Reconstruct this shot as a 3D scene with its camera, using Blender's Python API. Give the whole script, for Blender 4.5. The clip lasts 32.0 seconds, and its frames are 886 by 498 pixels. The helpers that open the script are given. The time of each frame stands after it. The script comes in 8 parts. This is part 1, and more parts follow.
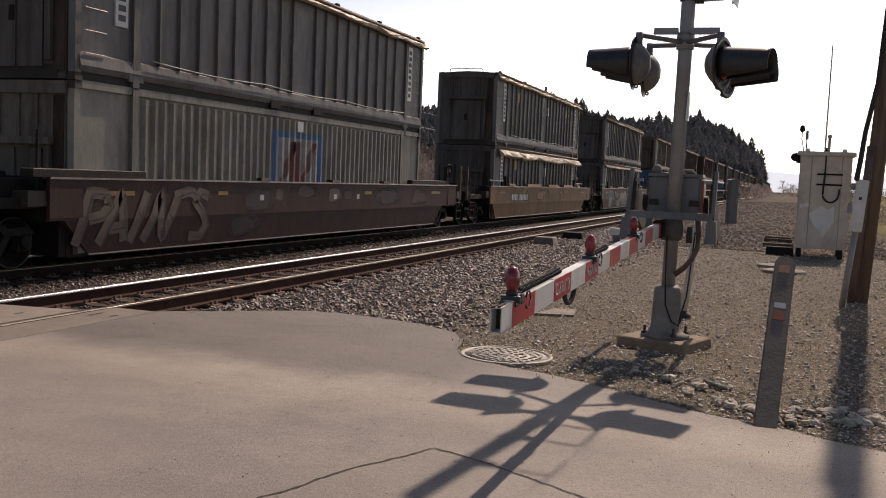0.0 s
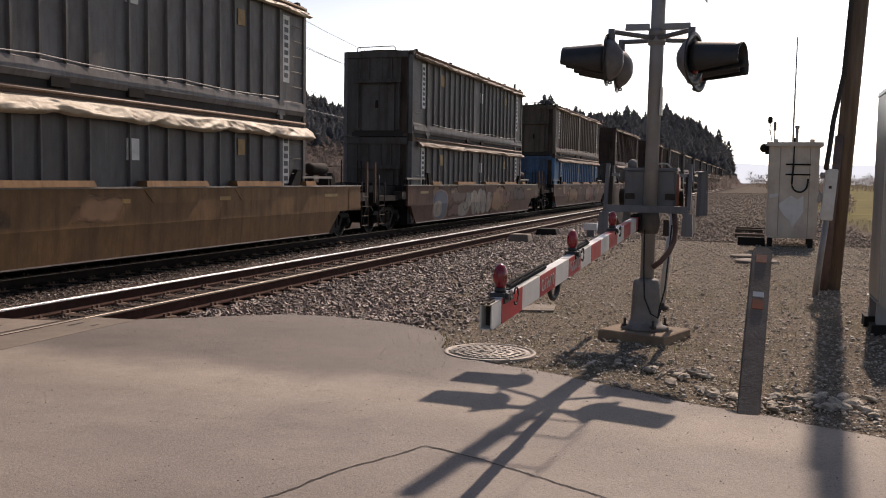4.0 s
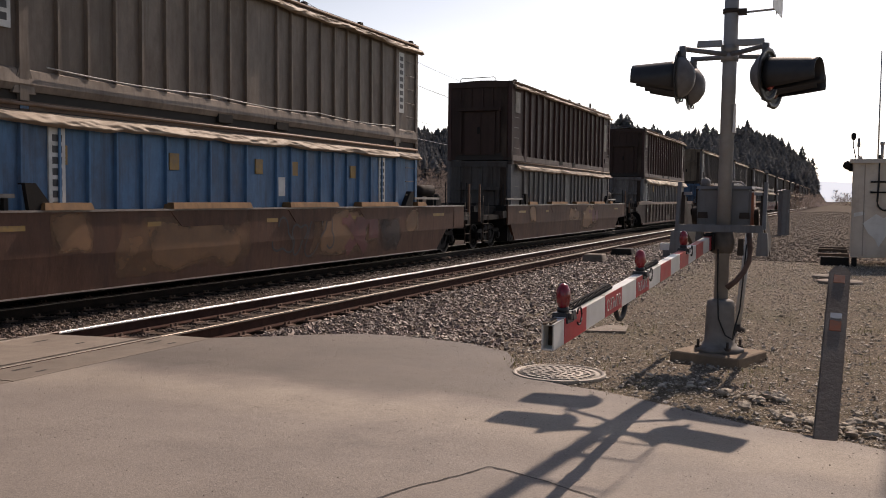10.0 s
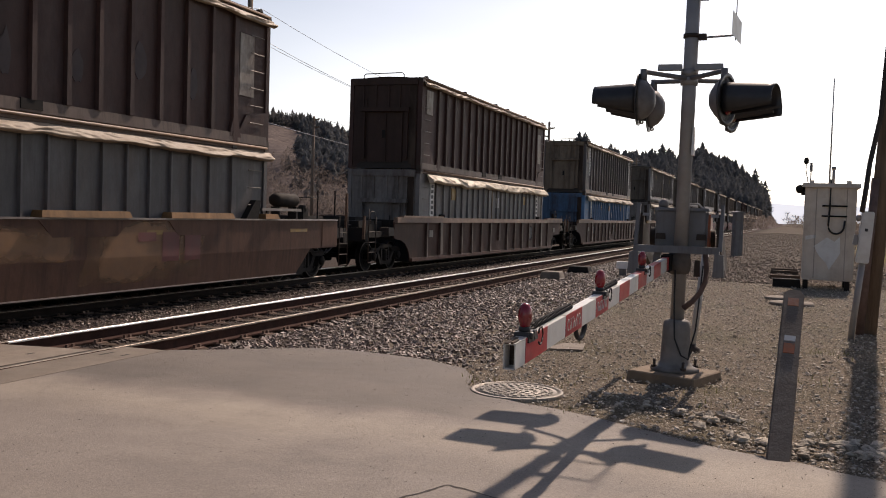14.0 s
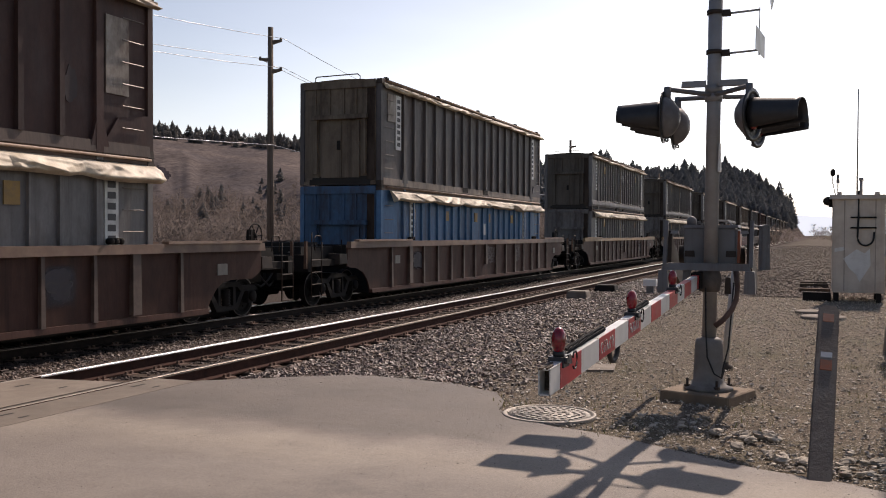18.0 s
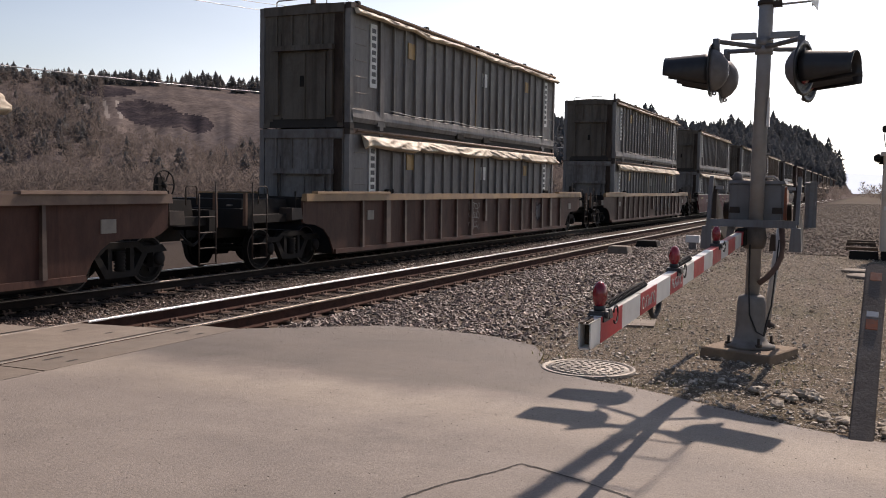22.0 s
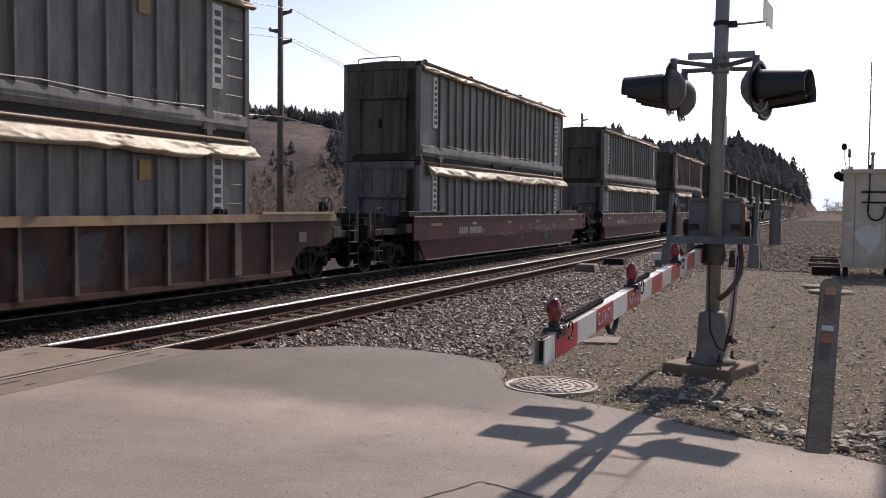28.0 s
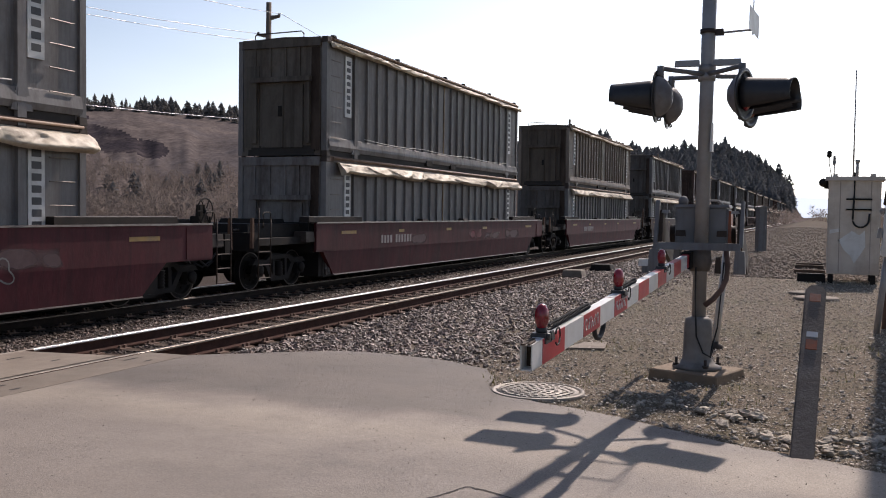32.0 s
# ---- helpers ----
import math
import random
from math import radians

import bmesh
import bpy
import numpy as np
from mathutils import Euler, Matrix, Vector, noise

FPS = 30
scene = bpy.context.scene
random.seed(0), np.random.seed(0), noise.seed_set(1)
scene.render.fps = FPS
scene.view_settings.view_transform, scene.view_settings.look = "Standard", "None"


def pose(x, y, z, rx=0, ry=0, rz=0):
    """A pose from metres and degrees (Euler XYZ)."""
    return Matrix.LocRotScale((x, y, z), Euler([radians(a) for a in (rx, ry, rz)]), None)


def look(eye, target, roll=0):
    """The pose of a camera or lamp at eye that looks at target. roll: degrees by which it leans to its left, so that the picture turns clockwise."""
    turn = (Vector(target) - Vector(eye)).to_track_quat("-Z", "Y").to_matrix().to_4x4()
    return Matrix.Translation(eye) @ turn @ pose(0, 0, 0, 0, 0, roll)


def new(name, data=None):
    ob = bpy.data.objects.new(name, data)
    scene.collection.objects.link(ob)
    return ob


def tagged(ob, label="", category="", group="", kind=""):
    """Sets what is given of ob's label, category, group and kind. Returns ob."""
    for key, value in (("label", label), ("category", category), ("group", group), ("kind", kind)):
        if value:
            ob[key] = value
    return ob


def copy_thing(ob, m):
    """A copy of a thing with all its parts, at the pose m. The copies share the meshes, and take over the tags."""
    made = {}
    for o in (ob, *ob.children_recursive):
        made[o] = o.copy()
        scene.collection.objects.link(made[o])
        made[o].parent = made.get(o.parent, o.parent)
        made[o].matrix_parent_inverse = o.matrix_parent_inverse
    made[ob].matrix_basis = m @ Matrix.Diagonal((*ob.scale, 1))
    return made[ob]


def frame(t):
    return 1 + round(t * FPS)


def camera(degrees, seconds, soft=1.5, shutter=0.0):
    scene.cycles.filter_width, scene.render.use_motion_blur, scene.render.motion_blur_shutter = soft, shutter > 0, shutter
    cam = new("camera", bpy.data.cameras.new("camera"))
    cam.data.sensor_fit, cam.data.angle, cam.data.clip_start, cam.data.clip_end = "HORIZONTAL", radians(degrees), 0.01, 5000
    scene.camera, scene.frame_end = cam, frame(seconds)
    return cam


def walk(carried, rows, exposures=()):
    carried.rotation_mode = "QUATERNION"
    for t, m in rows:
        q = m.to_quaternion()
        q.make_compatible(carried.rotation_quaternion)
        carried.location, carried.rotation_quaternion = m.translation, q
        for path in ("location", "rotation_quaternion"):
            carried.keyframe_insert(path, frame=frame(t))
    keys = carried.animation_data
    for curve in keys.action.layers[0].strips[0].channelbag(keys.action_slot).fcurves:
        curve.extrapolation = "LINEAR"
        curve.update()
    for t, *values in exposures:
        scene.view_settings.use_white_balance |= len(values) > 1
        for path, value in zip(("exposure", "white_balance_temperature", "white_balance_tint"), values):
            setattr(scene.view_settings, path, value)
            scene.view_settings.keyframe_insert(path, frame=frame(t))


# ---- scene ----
# ---------------------------------------------------------------- camera
LENS = 50.6
cam = camera(LENS, 32.0, soft=1.0)


def aim(x, y, z, yaw, pitch, roll):
    a, b = radians(yaw), radians(pitch)
    ahead = Vector((-math.sin(a) * math.cos(b), math.cos(a) * math.cos(b), math.sin(b)))
    return look((x, y, z), Vector((x, y, z)) + ahead, roll)


# seconds, eye, yaw to the left of the rails, pitch, roll
PATH = [
    (0, 0.020, 0.051, 1.588, 20.14, -4.40, 2.48), (0.5, 0.017, 0.059, 1.586, 20.21, -4.75, 2.35),
    (1, 0.017, 0.057, 1.588, 20.11, -4.92, 2.91), (1.5, 0.020, 0.035, 1.587, 19.98, -4.72, 3.77),
    (2, 0.006, 0.028, 1.586, 19.66, -4.19, 2.95), (2.5, -0.016, 0.008, 1.586, 18.86, -3.84, 3.30),
    (3, -0.033, -0.021, 1.581, 18.14, -3.90, 1.78), (3.5, -0.036, -0.027, 1.585, 17.97, -4.47, 1.27),
    (5.5, -0.005, -0.016, 1.592, 20.89, -3.55, 0.23), (6, 0.002, -0.008, 1.594, 20.88, -3.25, 0.56),
    (6.5, 0.010, 0.004, 1.586, 20.90, -3.28, -0.29), (7, 0.014, 0.014, 1.583, 20.87, -3.68, 0.38),
    (7.5, 0.021, 0.020, 1.588, 20.54, -3.85, 0.21), (8, 0.024, 0.022, 1.589, 20.17, -3.79, 0.91),
    (8.5, 0.025, 0.003, 1.590, 20.67, -4.14, 0.97), (9, 0.040, 0.022, 1.584, 22.48, -3.03, 0.87),
    (9.5, 0.041, 0.022, 1.586, 21.53, -2.67, 0.90), (10, 0.032, -0.008, 1.586, 23.12, -3.20, 0.62),
    (10.5, 0.019, -0.046, 1.602, 31.13, -3.83, 0.46), (11, -0.014, -0.059, 1.603, 39.33, -4.55, 0.77),
    (11.5, -0.014, -0.058, 1.603, 39.67, -4.39, 0.68), (12, -0.001, -0.045, 1.615, 34.54, -3.88, 0.79),
    (12.5, 0.005, -0.029, 1.622, 29.42, -3.36, 0.70), (13, 0.020, 0.004, 1.617, 24.06, -2.63, 1.19),
    (13.5, 0.016, -0.010, 1.612, 21.29, -2.16, 2.06), (14, 0.003, -0.014, 1.602, 20.53, -2.27, 1.85),
    (14.5, -0.008, -0.059, 1.611, 18.29, -2.71, -0.24), (16.5, -0.031, 0.004, 1.628, 23.77, -3.02, -1.79),
    (17, -0.026, -0.000, 1.625, 24.73, -0.71, -1.11), (17.5, -0.027, -0.010, 1.621, 23.98, 0.27, -0.33),
    (18, -0.037, -0.005, 1.625, 22.01, -0.98, 0.28), (18.5, -0.039, -0.011, 1.626, 21.18, -1.67, 0.53),
    (19, -0.043, -0.017, 1.623, 21.74, -2.58, 0.31), (19.5, -0.041, -0.004, 1.616, 25.62, -3.05, 0.03),
    (20, -0.026, 0.007, 1.616, 24.85, -3.27, 0.30), (20.5, -0.026, 0.010, 1.613, 24.53, -3.41, -0.03),
    (21, -0.040, 0.002, 1.620, 24.89, -3.77, 0.60), (21.5, -0.038, 0.006, 1.620, 24.62, -3.92, 0.72),
    (22, -0.046, 0.002, 1.619, 24.44, -3.87, 0.98), (22.5, -0.047, -0.005, 1.617, 24.23, -3.82, 1.46),
    (23, -0.043, -0.000, 1.614, 23.93, -3.82, 1.19), (23.5, -0.043, -0.005, 1.616, 23.68, -3.83, 1.71),
    (24, -0.038, -0.001, 1.612, 23.61, -3.68, 1.75), (24.5, -0.032, 0.002, 1.616, 23.72, -3.43, 1.64),
    (26.5, -0.008, -0.004, 1.618, 24.55, -2.89, 1.63), (27, 0.015, 0.012, 1.614, 24.29, -2.82, 1.60),
    (27.5, 0.029, 0.014, 1.612, 23.56, -2.69, 0.99), (28, 0.033, 0.015, 1.612, 22.67, -2.63, 0.58),
    (28.5, 0.029, 0.007, 1.615, 22.12, -2.69, 0.61), (29, 0.031, -0.003, 1.615, 22.07, -2.65, 0.76),
    (29.5, 0.036, 0.008, 1.616, 22.11, -2.73, 0.35), (30, 0.041, 0.006, 1.617, 22.23, -2.75, 0.63),
    (30.5, 0.051, 0.011, 1.618, 22.25, -2.74, 0.58), (31, 0.049, 0.009, 1.616, 21.95, -2.57, 1.02),
    (31.5, 0.044, 0.003, 1.613, 21.94, -2.31, 0.69), (32, 0.036, -0.003, 1.614, 21.90, -2.30, 0.82),
]
walk(cam, [(t, aim(*row)) for t, *row in PATH], exposures=[(0, 0.14, 7550, 21), (6, 0.2, 7400, 21), (12, 0.16, 7600, 21), (17, 0.22, 7250, 20), (23, 0.36, 7150, 20), (27, 0.36, 6950, 20), (29, 0.38, 6700, 18), (32, 0.38, 6700, 18)])

# ---------------------------------------------------------------- light
SUN_EL, SUN_AZ = 43.0, 6.5  # degrees; azimuth from +y (along the rails) towards +x
world = bpy.data.worlds.new("sky")
scene.world = world
world.use_nodes = True
wn = world.node_tree.nodes
sky = wn.new("ShaderNodeTexSky")
sky.sky_type, sky.sun_disc = "NISHITA", False
sky.sun_elevation, sky.sun_rotation = radians(SUN_EL), radians(SUN_AZ)
sky.air_density, sky.dust_density, sky.ozone_density = 1.0, 0.7, 1.4
wl = world.node_tree.links
wl.new(sky.outputs[0], wn["Background"].inputs[0])
wn["Background"].inputs[1].default_value = 0.075


def sky_math(op, a, b=None, c=None):
    m = wn.new("ShaderNodeMath")
    m.operation = op
    for k, v in enumerate((a, b, c)):
        if v is None:
            continue
        if isinstance(v, (int, float)):
            m.inputs[k].default_value = v
        else:
            wl.new(v, m.inputs[k])
    return m.outputs[0]


# thin bright haze low in the sky, whitest towards the sun
way = wn.new("ShaderNodeTexCoord").outputs["Generated"]
axis = wn.new("ShaderNodeSeparateXYZ")
wl.new(way, axis.inputs[0])
low = sky_math("POWER", sky_math("SUBTRACT", 1.0, sky_math("ABSOLUTE", axis.outputs[2])), 3.6)
sunward = sky_math("MULTIPLY_ADD", axis.outputs[1], 0.5, sky_math("MULTIPLY_ADD", axis.outputs[0], 0.1, 0.5))
haze = wn.new("ShaderNodeBackground")
haze.inputs[0].default_value = (0.86, 0.94, 1.0, 1)
streak = wn.new("ShaderNodeTexNoise")
streak.inputs["Scale"].default_value, streak.inputs["Detail"].default_value = 2.2, 5
stretch = wn.new("ShaderNodeMapping")
stretch.inputs["Scale"].default_value = (1, 1, 4)
wl.new(way, stretch.inputs["Vector"])
wl.new(stretch.outputs[0], streak.inputs["Vector"])
cloud = sky_math("MULTIPLY_ADD", streak.outputs[0], 0.7, 0.65)
wl.new(sky_math("MULTIPLY", sky_math("MULTIPLY", low, cloud), sky_math("MULTIPLY", sky_math("POWER", sky_math("MAXIMUM", sunward, 0.0), 7.0), 1.7)), haze.inputs[1])
both = wn.new("ShaderNodeAddShader")
wl.new(wn["Background"].outputs[0], both.inputs[0])
wl.new(haze.outputs[0], both.inputs[1])
wl.new(both.outputs[0], wn["World Output"].inputs[0])
sun = new("sun", bpy.data.lights.new("sun", "SUN"))
sun.data.energy, sun.data.angle, sun.data.color = 3.6, radians(0.6), (1.0, 0.93, 0.84)
az, el = radians(SUN_AZ), radians(SUN_EL)
TO_SUN = Vector((math.sin(az) * math.cos(el), math.cos(az) * math.cos(el), math.sin(el)))
sun.matrix_world = look(TO_SUN * 60, (0, 0, 0))


# ---------------------------------------------------------------- materials
def mat(name, c1, c2=None, rough=0.7, metal=0.0, scale=3.0, bump=0.0, bscale=60.0, stain=None, sscale=0.6, samt=0.4,
        stretch=(1, 1, 1), vary=0.0, island=0.0, coat=0.0, spec=0.5, fine=0.0, fscale=140.0, streak=None, kamt=0.6):
    """Two tones mixed by noise, a third laid over as stains, fine relief, and variation from piece to piece."""
    m = bpy.data.materials.new(name)
    m.use_nodes = True
    nt = m.node_tree
    n, l = nt.nodes, nt.links
    bsdf = n["Principled BSDF"]
    co = n.new("ShaderNodeTexCoord")
    mp = n.new("ShaderNodeMapping")
    mp.inputs["Scale"].default_value = stretch
    l.new(co.outputs["Object"], mp.inputs["Vector"])

    def noise_tex(s, detail=6.0, rg=0.6):
        t = n.new("ShaderNodeTexNoise")
        t.inputs["Scale"].default_value, t.inputs["Detail"].default_value, t.inputs["Roughness"].default_value = s, detail, rg
        l.new(mp.outputs[0], t.inputs["Vector"])
        return t

    def ramp(src, lo, hi):
        r = n.new("ShaderNodeMapRange")
        r.inputs["From Min"].default_value, r.inputs["From Max"].default_value = lo, hi
        l.new(src, r.inputs["Value"])
        return r.outputs[0]

    def mix(fac, a, b):
        x = n.new("ShaderNodeMix")
        x.data_type = "RGBA"
        for sock, v in ((x.inputs[0], fac), (x.inputs[6], a), (x.inputs[7], b)):
            if isinstance(v, (int, float)):
                sock.default_value = v
            elif isinstance(v, tuple):
                sock.default_value = (*v, 1)
            else:
                l.new(v, sock)
        return x.outputs[2]

    c2 = c2 or tuple(v * 0.75 for v in c1)
    col = mix(ramp(noise_tex(scale).outputs[0], 0.35, 0.68), c1, c2)
    if stain:
        f = n.new("ShaderNodeMath")
        f.operation = "MULTIPLY"
        f.inputs[1].default_value = samt
        l.new(ramp(noise_tex(sscale, 8.0, 0.7).outputs[0], 0.48, 0.66), f.inputs[0])
        col = mix(f.outputs[0], col, stain)
    if fine:
        g = noise_tex(fscale, 3.0, 0.8)
        gv_ = n.new("ShaderNodeMapRange")
        gv_.inputs["From Min"].default_value, gv_.inputs["From Max"].default_value = 0.3, 0.7
        gv_.inputs["To Min"].default_value, gv_.inputs["To Max"].default_value = 1 - fine, 1 + fine
        l.new(g.outputs[0], gv_.inputs["Value"])
        gh = n.new("ShaderNodeHueSaturation")
        l.new(gv_.outputs[0], gh.inputs["Value"])
        l.new(col, gh.inputs["Color"])
        col = gh.outputs[0]
    if streak:
        km = n.new("ShaderNodeMapping")
        km.inputs["Scale"].default_value = (4.5, 4.5, 0.22)
        l.new(co.outputs["Object"], km.inputs["Vector"])
        kt = n.new("ShaderNodeTexNoise")
        kt.inputs["Scale"].default_value, kt.inputs["Detail"].default_value, kt.inputs["Roughness"].default_value = 1.0, 7.0, 0.72
        l.new(km.outputs[0], kt.inputs["Vector"])
        kf = n.new("ShaderNodeMath")
        kf.operation = "MULTIPLY"
        kf.inputs[1].default_value = kamt
        l.new(ramp(kt.outputs[0], 0.5, 0.68), kf.inputs[0])
        col = mix(kf.outputs[0], col, streak)
    rnd = None
    if vary:
        rnd = n.new("ShaderNodeObjectInfo").outputs["Random"]
    if island:
        rnd = n.new("ShaderNodeNewGeometry").outputs["Random Per Island"]
    if rnd is not None:
        hsv = n.new("ShaderNodeHueSaturation")
        amt = vary or island
        r = n.new("ShaderNodeMapRange")
        r.inputs["To Min"].default_value, r.inputs["To Max"].default_value = 1 - amt, 1 + amt
        l.new(rnd, r.inputs["Value"])
        l.new(r.outputs[0], hsv.inputs["Value"])
        l.new(col, hsv.inputs["Color"])
        col = hsv.outputs[0]
    l.new(col, bsdf.inputs["Base Color"])
    bsdf.inputs["Metallic"].default_value = metal
    bsdf.inputs["Specular IOR Level"].default_value = spec
    rr = n.new("ShaderNodeMapRange")
    rr.inputs["To Min"].default_value, rr.inputs["To Max"].default_value = max(0.05, rough - 0.12), min(1.0, rough + 0.12)
    l.new(noise_tex(scale * 2.3).outputs[0], rr.inputs["Value"])
    l.new(rr.outputs[0], bsdf.inputs["Roughness"])
    if coat:
        bsdf.inputs["Coat Weight"].default_value = coat
    if bump:
        b = n.new("ShaderNodeBump")
        b.inputs["Strength"].default_value, b.inputs["Distance"].default_value = bump, 0.02
        l.new(noise_tex(bscale, 5.0, 0.65).outputs[0], b.inputs["Height"])
        l.new(b.outputs[0], bsdf.inputs["Normal"])
    return m


M = {}
M["asphalt"] = mat("asphalt", (0.255, 0.215, 0.181), (0.175, 0.147, 0.126), 0.74, scale=0.7, bump=0.4, bscale=95, stain=(0.32, 0.274, 0.228), sscale=0.4, samt=0.75, fine=0.3, fscale=105, stretch=(0.8, 1, 1))
M["concrete"] = mat("concrete", (0.228, 0.186, 0.147), (0.17, 0.138, 0.11), 0.85, scale=2.5, bump=0.35, bscale=50, stain=(0.14, 0.105, 0.08), sscale=1.2, samt=0.6, vary=0.14)
M["pad"] = mat("pad_wood", (0.26, 0.19, 0.125), (0.18, 0.125, 0.085), 0.9, scale=6, bump=0.5, bscale=40)
M["gravel"] = mat("gravel", (0.252, 0.207, 0.16), (0.09, 0.07, 0.053), 0.95, spec=0.05, scale=22, bump=1.0, bscale=42, stain=(0.115, 0.105, 0.06), sscale=0.5, samt=0.6, fine=0.6, fscale=55)
M["pebble"] = mat("pebble", (0.5, 0.43, 0.345), (0.2, 0.166, 0.128), 0.6, spec=0.35, scale=9, island=0.65)
M["ballast"] = mat("ballast", (0.268, 0.197, 0.158), (0.077, 0.056, 0.045), 0.52, spec=0.45, scale=9, bump=0.4, bscale=60, island=0.6)
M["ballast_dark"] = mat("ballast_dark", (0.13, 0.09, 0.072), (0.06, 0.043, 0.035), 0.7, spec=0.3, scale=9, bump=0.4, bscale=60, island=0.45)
M["chip"] = mat("stone_chip", (0.43, 0.385, 0.325), (0.29, 0.25, 0.21), 0.65, spec=0.3, scale=9, island=0.5)
M["grit"] = mat("road_grit", (0.2, 0.17, 0.14), (0.1, 0.085, 0.07), 0.8, spec=0.2, scale=9, island=0.6)
M["numbers"] = mat("faded_numbers", (0.33, 0.285, 0.275), (0.23, 0.19, 0.185), 0.65, scale=6)
M["clod"] = mat("earth_clod", (0.29, 0.232, 0.185), (0.15, 0.118, 0.093), 0.8, spec=0.3, scale=6, island=0.5)
M["rock"] = mat("rock", (0.54, 0.47, 0.38), (0.37, 0.32, 0.255), 0.85, scale=7, bump=0.5, bscale=30, vary=0.35)
M["rail"] = mat("rail_steel", (0.075, 0.036, 0.027), (0.045, 0.024, 0.019), 0.9, 0.0, spec=0.1, scale=8, bump=0.3, bscale=80)
M["railtop"] = mat("rail_polished", (0.78, 0.76, 0.74), (0.68, 0.66, 0.64), 0.36, 1.0, scale=20)
M["tie"] = mat("tie_wood", (0.1, 0.072, 0.054), (0.06, 0.045, 0.036), 0.92, spec=0.1, scale=5, bump=0.7, bscale=30, vary=0.25)
M["tieplate"] = mat("tie_plate", (0.22, 0.14, 0.105), (0.14, 0.09, 0.066), 0.8, 0.4, scale=8)
M["castiron"] = mat("cast_iron", (0.3, 0.265, 0.22), (0.19, 0.165, 0.14), 0.55, 0.35, scale=9, bump=0.3, bscale=50)
M["galv"] = mat("galvanized", (0.36, 0.35, 0.345), (0.27, 0.265, 0.265), 0.6, 0.4, scale=4, bump=0.1, bscale=40, stain=(0.3, 0.24, 0.19), sscale=1.5, samt=0.5)
M["greypaint"] = mat("grey_paint", (0.19, 0.19, 0.195), (0.135, 0.135, 0.14), 0.6, 0.05, streak=(0.07, 0.055, 0.045), scale=4, stain=(0.2, 0.17, 0.15), sscale=2, samt=0.5)
M["black"] = mat("black_paint", (0.018, 0.018, 0.02), (0.03, 0.03, 0.032), 0.45, scale=7, stain=(0.06, 0.055, 0.05), samt=0.4)
M["rubber"] = mat("rubber", (0.02, 0.02, 0.02), None, 0.7, scale=10)
M["redlens"] = mat("red_lens", (0.3, 0.01, 0.022), (0.17, 0.006, 0.014), 0.28, scale=5, coat=0.5)
M["redtape"] = mat("red_tape", (0.52, 0.035, 0.045), (0.42, 0.03, 0.035), 0.4, scale=5, stain=(0.3, 0.08, 0.07), sscale=4)
M["whitetape"] = mat("white_tape", (0.72, 0.71, 0.68), (0.62, 0.61, 0.58), 0.4, scale=5, stain=(0.45, 0.42, 0.38), sscale=4)
M["white"] = mat("white_paint", (0.74, 0.74, 0.72), (0.66, 0.66, 0.64), 0.55, scale=3, stain=(0.5, 0.46, 0.4), sscale=3)
M["cream"] = mat("cream_steel", (0.66, 0.59, 0.51), (0.55, 0.48, 0.41), 0.55, 0.1, scale=2.2, bump=0.1, bscale=20, stain=(0.42, 0.33, 0.26), sscale=1.3, samt=0.65, streak=(0.45, 0.36, 0.28), kamt=0.5)
M["cream_dim"] = mat("cream_seam", (0.4, 0.35, 0.3), (0.33, 0.28, 0.24), 0.6, scale=3)
M["alu"] = mat("aluminium", (0.36, 0.355, 0.35), (0.25, 0.245, 0.24), 0.34, 0.9, stain=(0.2, 0.17, 0.14), sscale=1.6, scale=1.2, stretch=(1, 1, 0.25))
M["orange"] = mat("orange_reflector", (0.36, 0.085, 0.028), (0.26, 0.065, 0.025), 0.5, scale=8, stain=(0.16, 0.09, 0.06), sscale=9, samt=0.8)
M["faded"] = mat("faded_reflector", (0.43, 0.18, 0.1), (0.32, 0.12, 0.07), 0.5, scale=9, stain=(0.42, 0.33, 0.28), sscale=14, samt=0.35)
M["palepipe"] = mat("pale_pipe", (0.52, 0.5, 0.47), (0.42, 0.4, 0.375), 0.6, scale=4, stain=(0.3, 0.26, 0.22), sscale=3)
M["polewood"] = mat("pole_wood", (0.24, 0.185, 0.145), (0.11, 0.08, 0.062), 0.92, spec=0.2, scale=2.5, bump=0.8, bscale=18, stretch=(4, 4, 0.3), stain=(0.17, 0.12, 0.09))
M["postbrown"] = mat("marker_post", (0.21, 0.172, 0.14), (0.15, 0.12, 0.098), 0.85, spec=0.2, scale=5, bump=0.3, bscale=40, stain=(0.25, 0.22, 0.19), sscale=3)
M["conduit"] = mat("rust_conduit", (0.18, 0.122, 0.106), (0.11, 0.075, 0.066), 0.75, 0.0, spec=0.2, scale=8)
M["steel_dark"] = mat("dark_steel", (0.019, 0.0165, 0.015), (0.012, 0.011, 0.01), 0.85, 0.0, spec=0.25, scale=5, stain=(0.04, 0.028, 0.021), sscale=2.5)
M["steel_mid"] = mat("worn_steel", (0.055, 0.04, 0.032), (0.032, 0.024, 0.02), 0.7, 0.0, spec=0.3, scale=4, stain=(0.13, 0.095, 0.07), sscale=2)
M["wheelrim"] = mat("wheel_rim", (0.1, 0.085, 0.075), (0.06, 0.05, 0.045), 0.6, 0.4, scale=6)
